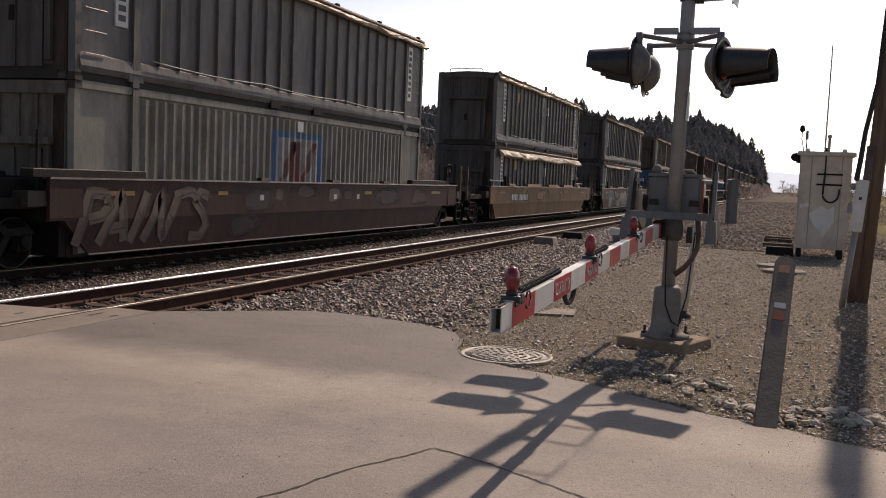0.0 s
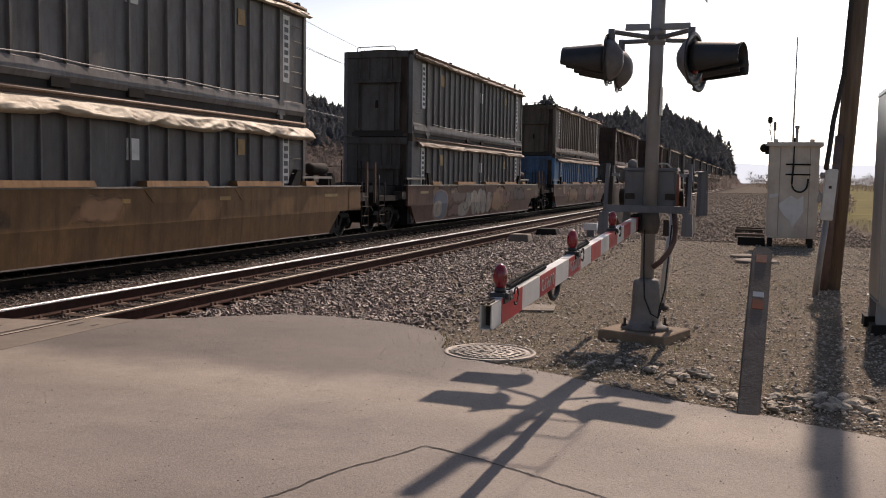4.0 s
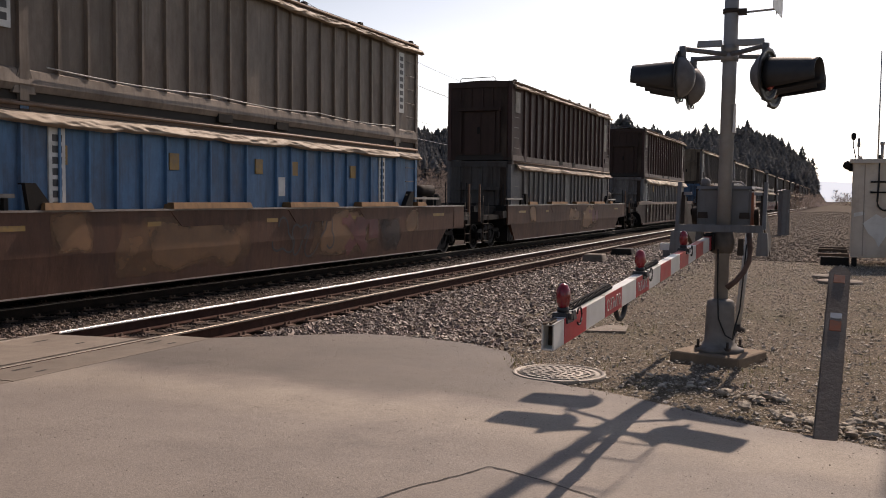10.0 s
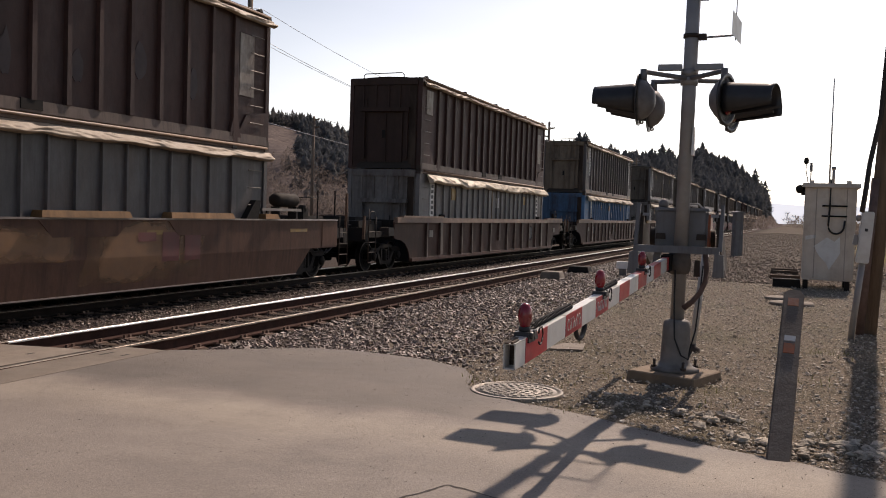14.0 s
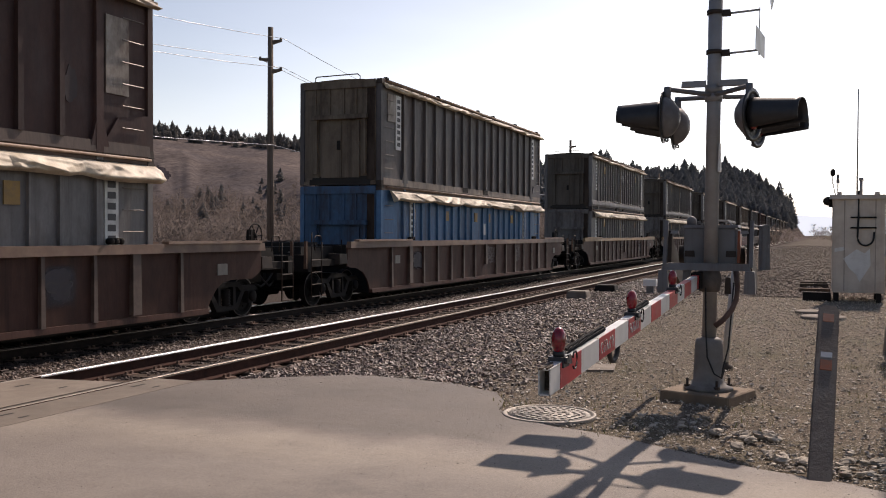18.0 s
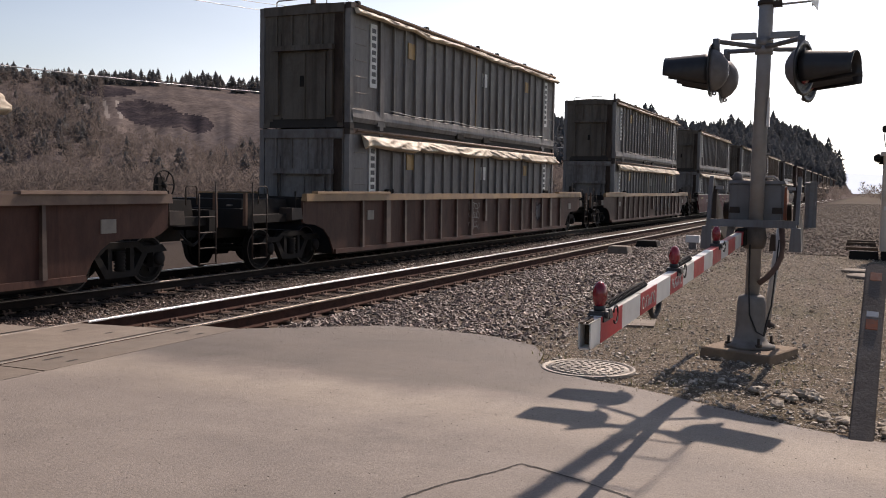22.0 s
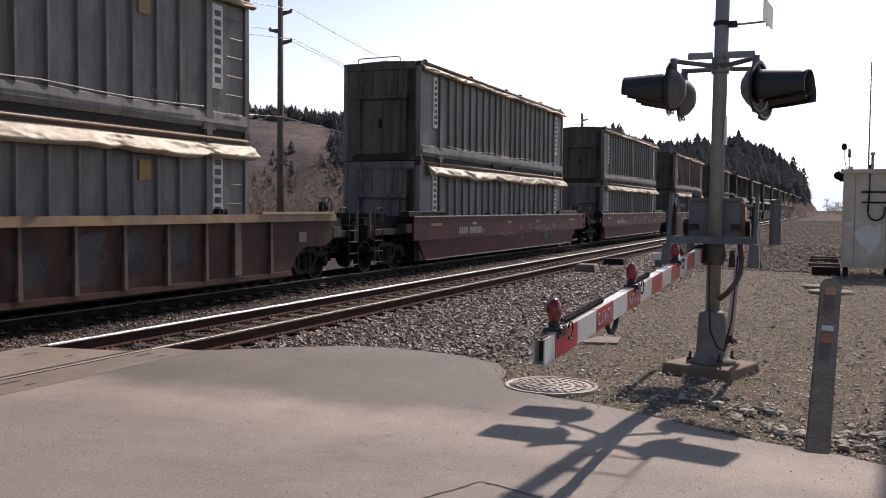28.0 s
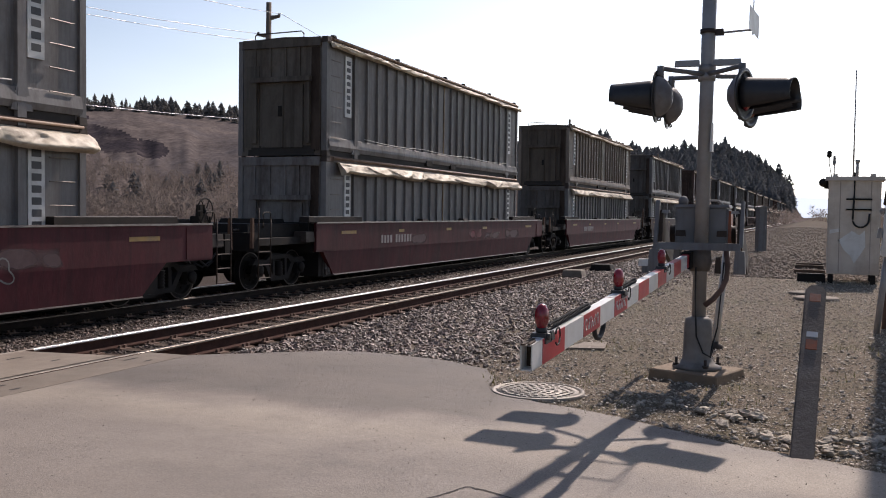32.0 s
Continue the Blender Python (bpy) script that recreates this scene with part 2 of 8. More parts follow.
M["hill"] = mat("hillside", (0.168, 0.138, 0.126), (0.115, 0.096, 0.09), 0.95, spec=0.0, scale=0.045, bump=0.8, bscale=0.25, stain=(0.1, 0.09, 0.094), sscale=0.013, samt=0.85, fine=0.35, fscale=0.35)
# no hollow is modelled: this dark colour paints the pit's shade
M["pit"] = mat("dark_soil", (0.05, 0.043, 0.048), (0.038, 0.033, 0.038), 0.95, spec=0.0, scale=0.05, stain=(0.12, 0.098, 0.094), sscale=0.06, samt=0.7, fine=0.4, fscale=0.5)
M["scar"] = mat("pale_earth", (0.235, 0.2, 0.175), (0.19, 0.16, 0.14), 0.95, scale=0.1)


def needles(name, c1, c2, share=0.25):
    """Foliage that lets some light through."""
    m = mat(name, c1, c2, 0.95, spec=0.0, scale=0.3, island=0.15)
    n, l = m.node_tree.nodes, m.node_tree.links
    bsdf = n["Principled BSDF"]
    tr = n.new("ShaderNodeBsdfTranslucent")
    l.new(bsdf.inputs["Base Color"].links[0].from_socket, tr.inputs[0])
    both = n.new("ShaderNodeMixShader")
    both.inputs[0].default_value = share
    l.new(bsdf.outputs[0], both.inputs[1])
    l.new(tr.outputs[0], both.inputs[2])
    l.new(both.outputs[0], n["Material Output"].inputs[0])
    return m


M["brush"] = needles("bare_brush", (0.205, 0.17, 0.15), (0.16, 0.134, 0.122), 0.5)
# conifer colours lifted above real foliage to stand in for distance haze
M["conifer_hill"] = needles("hill_conifer", (0.215, 0.205, 0.196), (0.18, 0.172, 0.166), 0.5)
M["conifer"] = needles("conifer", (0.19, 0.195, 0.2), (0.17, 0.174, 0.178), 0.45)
# distance haze is put into this ridge's pale colour and emission
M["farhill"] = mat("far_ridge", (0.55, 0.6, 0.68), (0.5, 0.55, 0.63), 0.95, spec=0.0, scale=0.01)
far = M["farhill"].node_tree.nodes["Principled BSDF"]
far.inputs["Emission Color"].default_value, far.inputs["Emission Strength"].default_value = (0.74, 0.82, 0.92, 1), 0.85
M["tarp"] = mat("canvas_tarp", (0.66, 0.575, 0.44), (0.46, 0.375, 0.275), 0.55, spec=0.3, scale=2.5, bump=0.35, bscale=9, stain=(0.2, 0.14, 0.1), sscale=1.3, samt=0.72, vary=0.12)
M["tarp_brown"] = mat("brown_tarp", (0.3, 0.232, 0.17), (0.21, 0.155, 0.112), 0.6, spec=0.25, scale=2.5, bump=0.4, bscale=7, stain=(0.44, 0.36, 0.28), sscale=0.9, samt=0.6, vary=0.12)
M["plate"] = mat("white_plate", (0.62, 0.62, 0.6), (0.5, 0.5, 0.48), 0.55, scale=4, stain=(0.36, 0.33, 0.3), sscale=2)
M["wornplate"] = mat("worn_plate", (0.34, 0.3, 0.26), (0.16, 0.12, 0.095), 0.65, scale=4, stain=(0.09, 0.055, 0.04), sscale=2.2, samt=0.9, stretch=(1, 1, 0.5))
M["ink"] = mat("dark_lettering", (0.05, 0.05, 0.055), None, 0.6, scale=5)
M["yellow"] = mat("yellow_decal", (0.34, 0.2, 0.05), (0.25, 0.15, 0.045), 0.6, scale=4, stain=(0.16, 0.12, 0.08), sscale=2.5, samt=0.7)
M["ochre_stripe"] = mat("ochre_stripe", (0.2, 0.128, 0.05), (0.13, 0.085, 0.045), 0.65, scale=5, stain=(0.09, 0.07, 0.06), sscale=4, samt=0.8)
M["plate_dim"] = mat("faded_white", (0.36, 0.35, 0.33), (0.27, 0.26, 0.245), 0.6, scale=3, stain=(0.2, 0.17, 0.15), sscale=1.5)
M["whitemark"] = mat("white_marking", (0.6, 0.58, 0.54), (0.45, 0.43, 0.4), 0.6, scale=3)


def paint(name, c, dirt=(0.12, 0.095, 0.075), samt=0.55, spec=0.42):
    c, dirt = (0.78 * c[0], 0.74 * c[1], 0.72 * c[2]), (0.75 * dirt[0], 0.7 * dirt[1], 0.68 * dirt[2])
    return mat(name, c, tuple(v * 0.68 for v in c), 0.66, 0.0, spec=spec, scale=1.3, bump=0.2, bscale=12, stain=dirt, sscale=0.8, samt=samt,
               stretch=(1, 1, 0.5), vary=0.12, fine=0.15, fscale=5, streak=tuple(0.45 * v for v in dirt), kamt=0.5)


M["wheel"] = mat("wheel_steel", (0.012, 0.0105, 0.0095), (0.008, 0.007, 0.0065), 0.8, spec=0.15, scale=5)
M["grime"] = mat("rust_grime", (0.05, 0.034, 0.026), (0.028, 0.021, 0.018), 0.9, spec=0.15, scale=2.0, stain=(0.1, 0.075, 0.06), sscale=1.6, samt=0.7, stretch=(1, 1, 0.25))
PAINT = {
    "grey": paint("container_grey", (0.21, 0.213, 0.215)), "tan": paint("container_tan", (0.31, 0.262, 0.218), (0.17, 0.125, 0.095), 0.7),
    "dark": paint("container_dark", (0.105, 0.06, 0.053), (0.125, 0.1, 0.1), 0.55, 0.25), "blue": paint("container_blue", (0.103, 0.268, 0.5)),
    "steel": paint("container_steel", (0.262, 0.264, 0.266)), "slate": paint("container_slate", (0.168, 0.17, 0.174), (0.15, 0.122, 0.105), 0.75), "silver": paint("container_silver", (0.262, 0.261, 0.26)),
    "ash": paint("container_ash", (0.165, 0.158, 0.162), (0.165, 0.128, 0.112), 0.75),
    "pale": paint("container_pale", (0.33, 0.325, 0.285)),
}
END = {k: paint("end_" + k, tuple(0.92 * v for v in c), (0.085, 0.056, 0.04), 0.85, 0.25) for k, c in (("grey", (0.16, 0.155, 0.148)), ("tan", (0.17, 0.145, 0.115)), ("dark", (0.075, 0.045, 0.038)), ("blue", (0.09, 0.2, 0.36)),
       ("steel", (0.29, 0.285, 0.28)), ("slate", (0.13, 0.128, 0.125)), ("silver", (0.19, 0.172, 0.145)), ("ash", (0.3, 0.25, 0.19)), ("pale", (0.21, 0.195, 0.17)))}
CAR = {
    "brown": paint("car_brown", (0.085, 0.047, 0.041), (0.105, 0.068, 0.053), 0.4, 0.18), "yellow": paint("car_yellow", (0.33, 0.192, 0.09), (0.2, 0.13, 0.08), 0.5, 0.18),
    "tan": paint("car_tan", (0.185, 0.1, 0.069), (0.11, 0.07, 0.058), 0.55, 0.18), "rust": paint("car_rust", (0.108, 0.053, 0.04), (0.06, 0.038, 0.031), 0.5, 0.18),
    "red": paint("car_red", (0.125, 0.031, 0.038), (0.07, 0.045, 0.045), 0.4, 0.18),
}
M["scrawl_pale"] = mat("spray_pale", (0.3, 0.265, 0.225), (0.2, 0.175, 0.15), 0.7, scale=3)
M["spray_worn"] = mat("spray_worn", (0.165, 0.115, 0.088), (0.115, 0.08, 0.062), 0.7, scale=3, stain=(0.09, 0.055, 0.045), sscale=1.6, samt=0.7)
M["scrawl_grey"] = mat("spray_grey", (0.24, 0.23, 0.22), (0.16, 0.15, 0.145), 0.7, scale=3)
M["scrawl_dark"] = mat("spray_dark", (0.05, 0.045, 0.045), (0.08, 0.065, 0.06), 0.7, scale=3)
M["patch_ochre"] = mat("patch_ochre", (0.26, 0.132, 0.06), (0.19, 0.098, 0.05), 0.65, scale=2)
M["patch_blue"] = mat("patch_blue", (0.055, 0.075, 0.12), (0.04, 0.052, 0.085), 0.65, scale=2)
M["blue_mark"] = mat("blue_mark", (0.115, 0.205, 0.35), (0.09, 0.155, 0.26), 0.65, scale=2, stain=(0.2, 0.22, 0.24), sscale=1.5, samt=0.6)
M["patch_letters"] = mat("patch_letters", (0.19, 0.155, 0.125), (0.14, 0.115, 0.095), 0.65, scale=2, stain=(0.1, 0.09, 0.085), sscale=1.5)
M["maroon_dim"] = mat("maroon_dim", (0.2, 0.085, 0.075), (0.15, 0.075, 0.065), 0.65, scale=2, stain=(0.24, 0.21, 0.19), sscale=2)
M["maroon"] = mat("maroon_mark", (0.17, 0.04, 0.035), (0.12, 0.04, 0.035), 0.65, scale=2)


# ---------------------------------------------------------------- building helpers
def box(bm, x0, x1, y0, y1, z0, z1, taper=0.0):
    """A box; taper pulls the top in."""
    v = [bm.verts.new(p) for p in ((x0, y0, z0), (x1, y0, z0), (x1, y1, z0), (x0, y1, z0),
                                   (x0 + taper, y0 + taper, z1), (x1 - taper, y0 + taper, z1), (x1 - taper, y1 - taper, z1), (x0 + taper, y1 - taper, z1))]
    for f in ((3, 2, 1, 0), (4, 5, 6, 7), (0, 1, 5, 4), (1, 2, 6, 5), (2, 3, 7, 6), (3, 0, 4, 7)):
        bm.faces.new([v[i] for i in f])


def bevel(bm, width=0.01, seg=1):
    bmesh.ops.bevel(bm, geom=bm.edges[:], offset=width, segments=seg, affect="EDGES", clamp_overlap=True)
    return bm


def rod(bm, a, b, r, seg=8, r2=None, caps=True):
    """A round bar from a to b."""
    a, b = Vector(a), Vector(b)
    turn = (b - a).to_track_quat("Z", "Y").to_matrix()
    rings = []
    for p, q in ((a, r), (b, r if r2 is None else r2)):
        rings.append([bm.verts.new(p + turn @ Vector((q * math.cos(2 * math.pi * i / seg), q * math.sin(2 * math.pi * i / seg), 0))) for i in range(seg)])
    for i in range(seg):
        j = (i + 1) % seg
        f = bm.faces.new((rings[0][i], rings[0][j], rings[1][j], rings[1][i]))
        f.smooth = seg > 6
    if caps:
        bm.faces.new(rings[0][::-1])
        bm.faces.new(rings[1])


def tube(bm, pts, r, seg=6):
    """A bent pipe through the points."""
    pts = [Vector(p) for p in pts]
    rings = []
    for i, p in enumerate(pts):
        d = pts[min(i + 1, len(pts) - 1)] - pts[max(i - 1, 0)]
        turn = d.to_track_quat("Z", "Y").to_matrix()
        rings.append([bm.verts.new(p + turn @ Vector((r * math.cos(2 * math.pi * k / seg), r * math.sin(2 * math.pi * k / seg), 0))) for k in range(seg)])
    for a, b in zip(rings, rings[1:]):
        for k in range(seg):
            j = (k + 1) % seg
            bm.faces.new((a[k], a[j], b[j], b[k])).smooth = True
    bm.faces.new(rings[0][::-1])
    bm.faces.new(rings[-1])


def lathe(bm, centre, prof, seg=16, axis="z", caps=True):
    """A turned shape: prof holds (radius, height) pairs."""
    c = Vector(centre)
    rings = []
    for r, h in prof:
        ring = []
        for k in range(seg):
            a = 2 * math.pi * k / seg
            u, v = r * math.cos(a), r * math.sin(a)
            ring.append(bm.verts.new(c + Vector({"z": (u, v, h), "x": (h, u, v), "y": (v, h, u)}[axis])))
        rings.append(ring)
    for a, b in zip(rings, rings[1:]):
        for k in range(seg):
            j = (k + 1) % seg
            bm.faces.new((a[k], a[j], b[j], b[k])).smooth = True
    if caps and prof[0][0] > 1e-4:
        bm.faces.new(rings[0][::-1])
    if caps and prof[-1][0] > 1e-4:
        bm.faces.new(rings[-1])


def prism(bm, outline, lo, hi, axis="x"):
    """A flat outline given thickness along an axis."""
    def at(p, q):
        return {"x": (q, p[0], p[1]), "y": (p[0], q, p[1]), "z": (p[0], p[1], q)}[axis]
    a = [bm.verts.new(at(p, lo)) for p in outline]
    b = [bm.verts.new(at(p, hi)) for p in outline]
    bm.faces.new(a[::-1])
    bm.faces.new(b)
    for i in range(len(a)):
        j = (i + 1) % len(a)
        bm.faces.new((a[i], a[j], b[j], b[i]))


def mesh_of(name, bm, material):
    bmesh.ops.recalc_face_normals(bm, faces=bm.faces[:])
    me = bpy.data.meshes.new(name)
    bm.to_mesh(me)
    bm.free()
    me.materials.append(material)
    return me


def part(name, bm, material, parent=None, label="", loc=None):
    ob = new(name, bm if isinstance(bm, bpy.types.Mesh) else mesh_of(name, bm, material))
    if loc is not None:
        ob.location = loc
    if parent is not None:
        ob.parent = parent
    return tagged(ob, label)


def thing(name, label, category, group="", at=(0, 0, 0), turn=0.0):
    ob = new(name)
    ob.empty_display_size = 0.1
    ob.location, ob.rotation_euler = at, (0, 0, radians(turn))
    return tagged(ob, label, category, group)


def structure(name, bm, material, label=""):
    return tagged(part(name, bm, material), label or name.replace("_", " "), name.split("_")[0], kind="structure")


def joined(name, verts, faces, material, smooth=False):
    me = bpy.data.meshes.new(name)
    me.from_pydata(verts, [], faces)
    me.materials.append(material)
    if smooth:
        me.polygons.foreach_set("use_smooth", [True] * len(me.polygons))
    return new(name, me)


# ---------------------------------------------------------------- ground
NEAR_X, FAR_X, GAUGE, TRAIN_X = -6.94, -8.45, 1.51, -12.25
RAIL_Z = {"near": 0.0, "far": -0.055, "train": -0.165}


ACROSS_TRACKS = ([-400, -60, -17.5, -14.6, -13.6, -11.7, -10.95, -10.5, -9.9, -9.3, -8.9, -6.8, -6.6, -6.0, -5.0, -3.2],
                 [-2.0, -1.2, -0.95, -0.5, -0.385, -0.385, -0.385, -0.45, -0.41, -0.26, -0.26, -0.22, -0.17, -0.165, -0.12, 0.0])


def level(x):
    """The ground's height across the tracks."""
    return float(np.interp(x, *ACROSS_TRACKS))


gx = sorted({-3000, -1500, -800, -400, -200, -120, -60, -35, -25, *[round(-20 + 0.25 * i, 2) for i in range(90)], 4, 6, 9, 14, 25, 50, 120, 300, 800, 1500, 3000})
gy = [-3000, -1200, -400, -120, -50, -25, -12, -6, *[float(v) for v in range(-2, 40)], 45, 50, 60, 75, 100, 140, 200, 300, 450, 700, 1100, 1800, 3000]
gv, gf = [], []
for y in gy:
    for x in gx:
        z = level(x)
        if -4 < x < 4 and 6 < y < 40:
            z += 0.015 * noise.noise((x * 1.3, y * 1.3, 0)) - 0.012
        if x > 2.2:
            z -= min(0.7, (x - 2.2) * 0.25) if y > 16 else min(0.05, (x - 2.2) * 0.02)
        gv.append((x, y, z - 0.006))
for j in range(len(gy) - 1):
    for i in range(len(gx) - 1):
        a = j * len(gx) + i
        gf.append((a, a + 1, a + 1 + len(gx), a + len(gx)))


def ground_material():
    """Gravel by the tracks that gives way to dry grass further off."""
    m = M["gravel"].copy()
    m.name = "ground_gravel_and_grass"
    n, l = m.node_tree.nodes, m.node_tree.links
    bsdf = n["Principled BSDF"]
    old = bsdf.inputs["Base Color"].links[0].from_socket
    co = n.new("ShaderNodeTexCoord")
    sep = n.new("ShaderNodeSeparateXYZ")
    l.new(co.outputs["Object"], sep.inputs[0])
    wob = n.new("ShaderNodeTexNoise")
    wob.inputs["Scale"].default_value = 0.35
    l.new(co.outputs["Object"], wob.inputs["Vector"])

    def span(sock, lo, hi):
        r = n.new("ShaderNodeMapRange")
        r.inputs["From Min"].default_value, r.inputs["From Max"].default_value = lo, hi
        l.new(sock, r.inputs["Value"])
        return r.outputs[0]
    add = n.new("ShaderNodeMath")
    add.inputs[1].default_value = -0.5
    l.new(wob.outputs[0], add.inputs[0])
    off = n.new("ShaderNodeMath")
    off.operation = "MULTIPLY_ADD"
    off.inputs[1].default_value = 4.0
    l.new(add.outputs[0], off.inputs[0])
    l.new(sep.outputs[0], off.inputs[2])
    right, left = span(off.outputs[0], 4.2, 5.6), span(off.outputs[0], -16.0, -18.5)
    gr = n.new("ShaderNodeTexNoise")
    gr.inputs["Scale"].default_value, gr.inputs["Detail"].default_value = 0.25, 9
    l.new(co.outputs["Object"], gr.inputs["Vector"])
    ramp = n.new("ShaderNodeValToRGB")
    e = ramp.color_ramp.elements
    e[0].position, e[0].color = 0.3, (0.1, 0.092, 0.04, 1)
    e[1].position, e[1].color = 0.7, (0.2, 0.17, 0.06, 1)
    l.new(gr.outputs[0], ramp.inputs[0])
    mix = n.new("ShaderNodeMix")
    mix.data_type = "RGBA"
    l.new(right, mix.inputs[0])
    dirt = n.new("ShaderNodeMix")
    dirt.data_type = "RGBA"
    dirt.inputs[7].default_value = (0.085, 0.067, 0.052, 1)
    deep = n.new("ShaderNodeMath")
    deep.operation = "MULTIPLY_ADD"
    deep.inputs[1].default_value = 7.0
    l.new(add.outputs[0], deep.inputs[0])
    l.new(sep.outputs[1], deep.inputs[2])
    fade = n.new("ShaderNodeMath")
    fade.operation = "MULTIPLY"
    fade.inputs[1].default_value = 0.75
    l.new(span(deep.outputs[0], 25.0, 32.0), fade.inputs[0])
    l.new(fade.outputs[0], dirt.inputs[0])
    l.new(old, dirt.inputs[6])
    lside = n.new("ShaderNodeMix")
    lside.data_type = "RGBA"
    lside.inputs[7].default_value = (0.07, 0.056, 0.046, 1)
    l.new(left, lside.inputs[0])
    l.new(dirt.outputs[2], lside.inputs[6])
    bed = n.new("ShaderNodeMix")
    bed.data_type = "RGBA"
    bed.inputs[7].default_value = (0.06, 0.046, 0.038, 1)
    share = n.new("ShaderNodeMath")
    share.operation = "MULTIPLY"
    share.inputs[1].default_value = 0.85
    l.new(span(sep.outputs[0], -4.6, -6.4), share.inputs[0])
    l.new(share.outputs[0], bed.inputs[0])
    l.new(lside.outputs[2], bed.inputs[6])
    l.new(bed.outputs[2], mix.inputs[6])
    l.new(ramp.outputs[0], mix.inputs[7])
    l.new(mix.outputs[2], bsdf.inputs["Base Color"])
    return m


ground = joined("ground", gv, gf, ground_material(), True)
tagged(ground, "brown grey gravel ground beside the railway, dry grass beyond", "ground", kind="structure")

# ---------------------------------------------------------------- road with the crossing
EDGE = [(14.0, 1.2), (3.0, 5.45), (0.65, 6.38), (0.13, 6.6), (-0.43, 6.8), (-1.0, 7.12), (-1.6, 7.46), (-2.1, 7.62), (-2.54, 7.84), (-2.78, 8.2),
        (-2.86, 8.6), (-3.1, 9.05), (-3.8, 9.4), (-4.5, 9.5), (-5.0, 9.46), (-5.5, 9.1), (-6.0, 8.65), (-6.3, 8.44)]


def fray(pts, amp=0.035, step=0.18):
    out = []
    for (x0, y0), (x1, y1) in zip(pts, pts[1:]):
        k = max(1, int(math.hypot(x1 - x0, y1 - y0) / step)) if max(abs(x0), abs(x1)) < 9 else 1
        for i in range(k):
            f = i / k
            x, y = x0 + (x1 - x0) * f, y0 + (y1 - y0) * f
            out.append((x + amp * noise.noise((x * 4, y * 4, 3)), y + amp * noise.noise((x * 4, y * 4, 9))))
    return out + [pts[-1]]


bm = bmesh.new()
prism(bm, fray(EDGE) + [(-6.3, -10.0), (14.0, -10.0)], -0.45, 0.006, "z")
road = structure("road", bm, M["asphalt"], "worn pale grey asphalt road leading over the crossing")
bm = bmesh.new()
prism(bm, [(-10.75, 7.2), (-9.72, 7.5), (-9.72, -10), (-10.75, -10)], -0.5, -0.085, "z")
structure("road_between_tracks", bm, M["asphalt"], "asphalt strip between the two tracks of the crossing")
bm = bmesh.new()
prism(bm, [(-30, 6.0), (-14.2, 7.0), (-14.2, -10), (-30, -10)], -1.6, -0.1, "z")
structure("road_beyond", bm, M["asphalt"], "asphalt road beyond the railway")


def road_stain(m):
    """Darker, newer asphalt that fades in towards the ballast."""
    n, l = m.node_tree.nodes, m.node_tree.links
    bsdf = n["Principled BSDF"]
    old = bsdf.inputs["Base Color"].links[0].from_socket
    co = n.new("ShaderNodeTexCoord")
    sep = n.new("ShaderNodeSeparateXYZ")
    l.new(co.outputs["Object"], sep.inputs[0])
    wob = n.new("ShaderNodeTexNoise")
    wob.inputs["Scale"].default_value, wob.inputs["Detail"].default_value = 1.6, 6
    l.new(co.outputs["Object"], wob.inputs["Vector"])

    def calc(op, a, b):
        x = n.new("ShaderNodeMath")
        x.operation = op
        for k, v in enumerate((a, b)):
            if isinstance(v, (int, float)):
                x.inputs[k].default_value = v
            else:
                l.new(v, x.inputs[k])
        return x.outputs[0]

    def span(v, lo, hi):
        r = n.new("ShaderNodeMapRange")
        r.interpolation_type = "SMOOTHSTEP"
        r.inputs["From Min"].default_value, r.inputs["From Max"].default_value = lo, hi
        l.new(v, r.inputs["Value"])
        return r.outputs[0]
    y = calc("ADD", sep.outputs[1], calc("MULTIPLY", calc("SUBTRACT", wob.outputs[0], 0.5), 0.9))
    dark = calc("MULTIPLY", span(y, 6.35, 7.05), span(sep.outputs[0], -1.7, -2.7))
    mx = n.new("ShaderNodeMix")
    mx.data_type, mx.blend_type = "RGBA", "MULTIPLY"
    l.new(calc("MULTIPLY", dark, 0.85), mx.inputs[0])
    l.new(old, mx.inputs[6])
    mx.inputs[7].default_value = (0.5, 0.49, 0.49, 1)
    pale = calc("MULTIPLY", span(y, 5.4, 6.1), calc("SUBTRACT", 1.0, span(y, 6.2, 6.8)))
    lt = n.new("ShaderNodeMix")
    lt.data_type, lt.blend_type = "RGBA", "MULTIPLY"
    l.new(pale, lt.inputs[0])
    l.new(mx.outputs[2], lt.inputs[6])
    lt.inputs[7].default_value = (1.16, 1.15, 1.1, 1)
    l.new(lt.outputs[2], bsdf.inputs["Base Color"])


road.data.materials[0] = M["asphalt"].copy()
road.data.materials[0].name = "asphalt_main"
road_stain(road.data.materials[0])


def ribbon(bm, pts, w, z):
    prev = None
    for i, (x, y) in enumerate(pts):
        a, b = pts[max(i - 1, 0)], pts[min(i + 1, len(pts) - 1)]
        d = Vector((b[0] - a[0], b[1] - a[1], 0)).normalized()
        ww = w * (0.5 + 1.1 * abs(noise.noise((x * 23, y * 23, 1))))
        q = [bm.verts.new((x - d.y * ww, y + d.x * ww, z)), bm.verts.new((x + d.y * ww, y - d.x * ww, z))]
        if prev:
            bm.faces.new((prev[0], prev[1], q[1], q[0]))
        prev = q


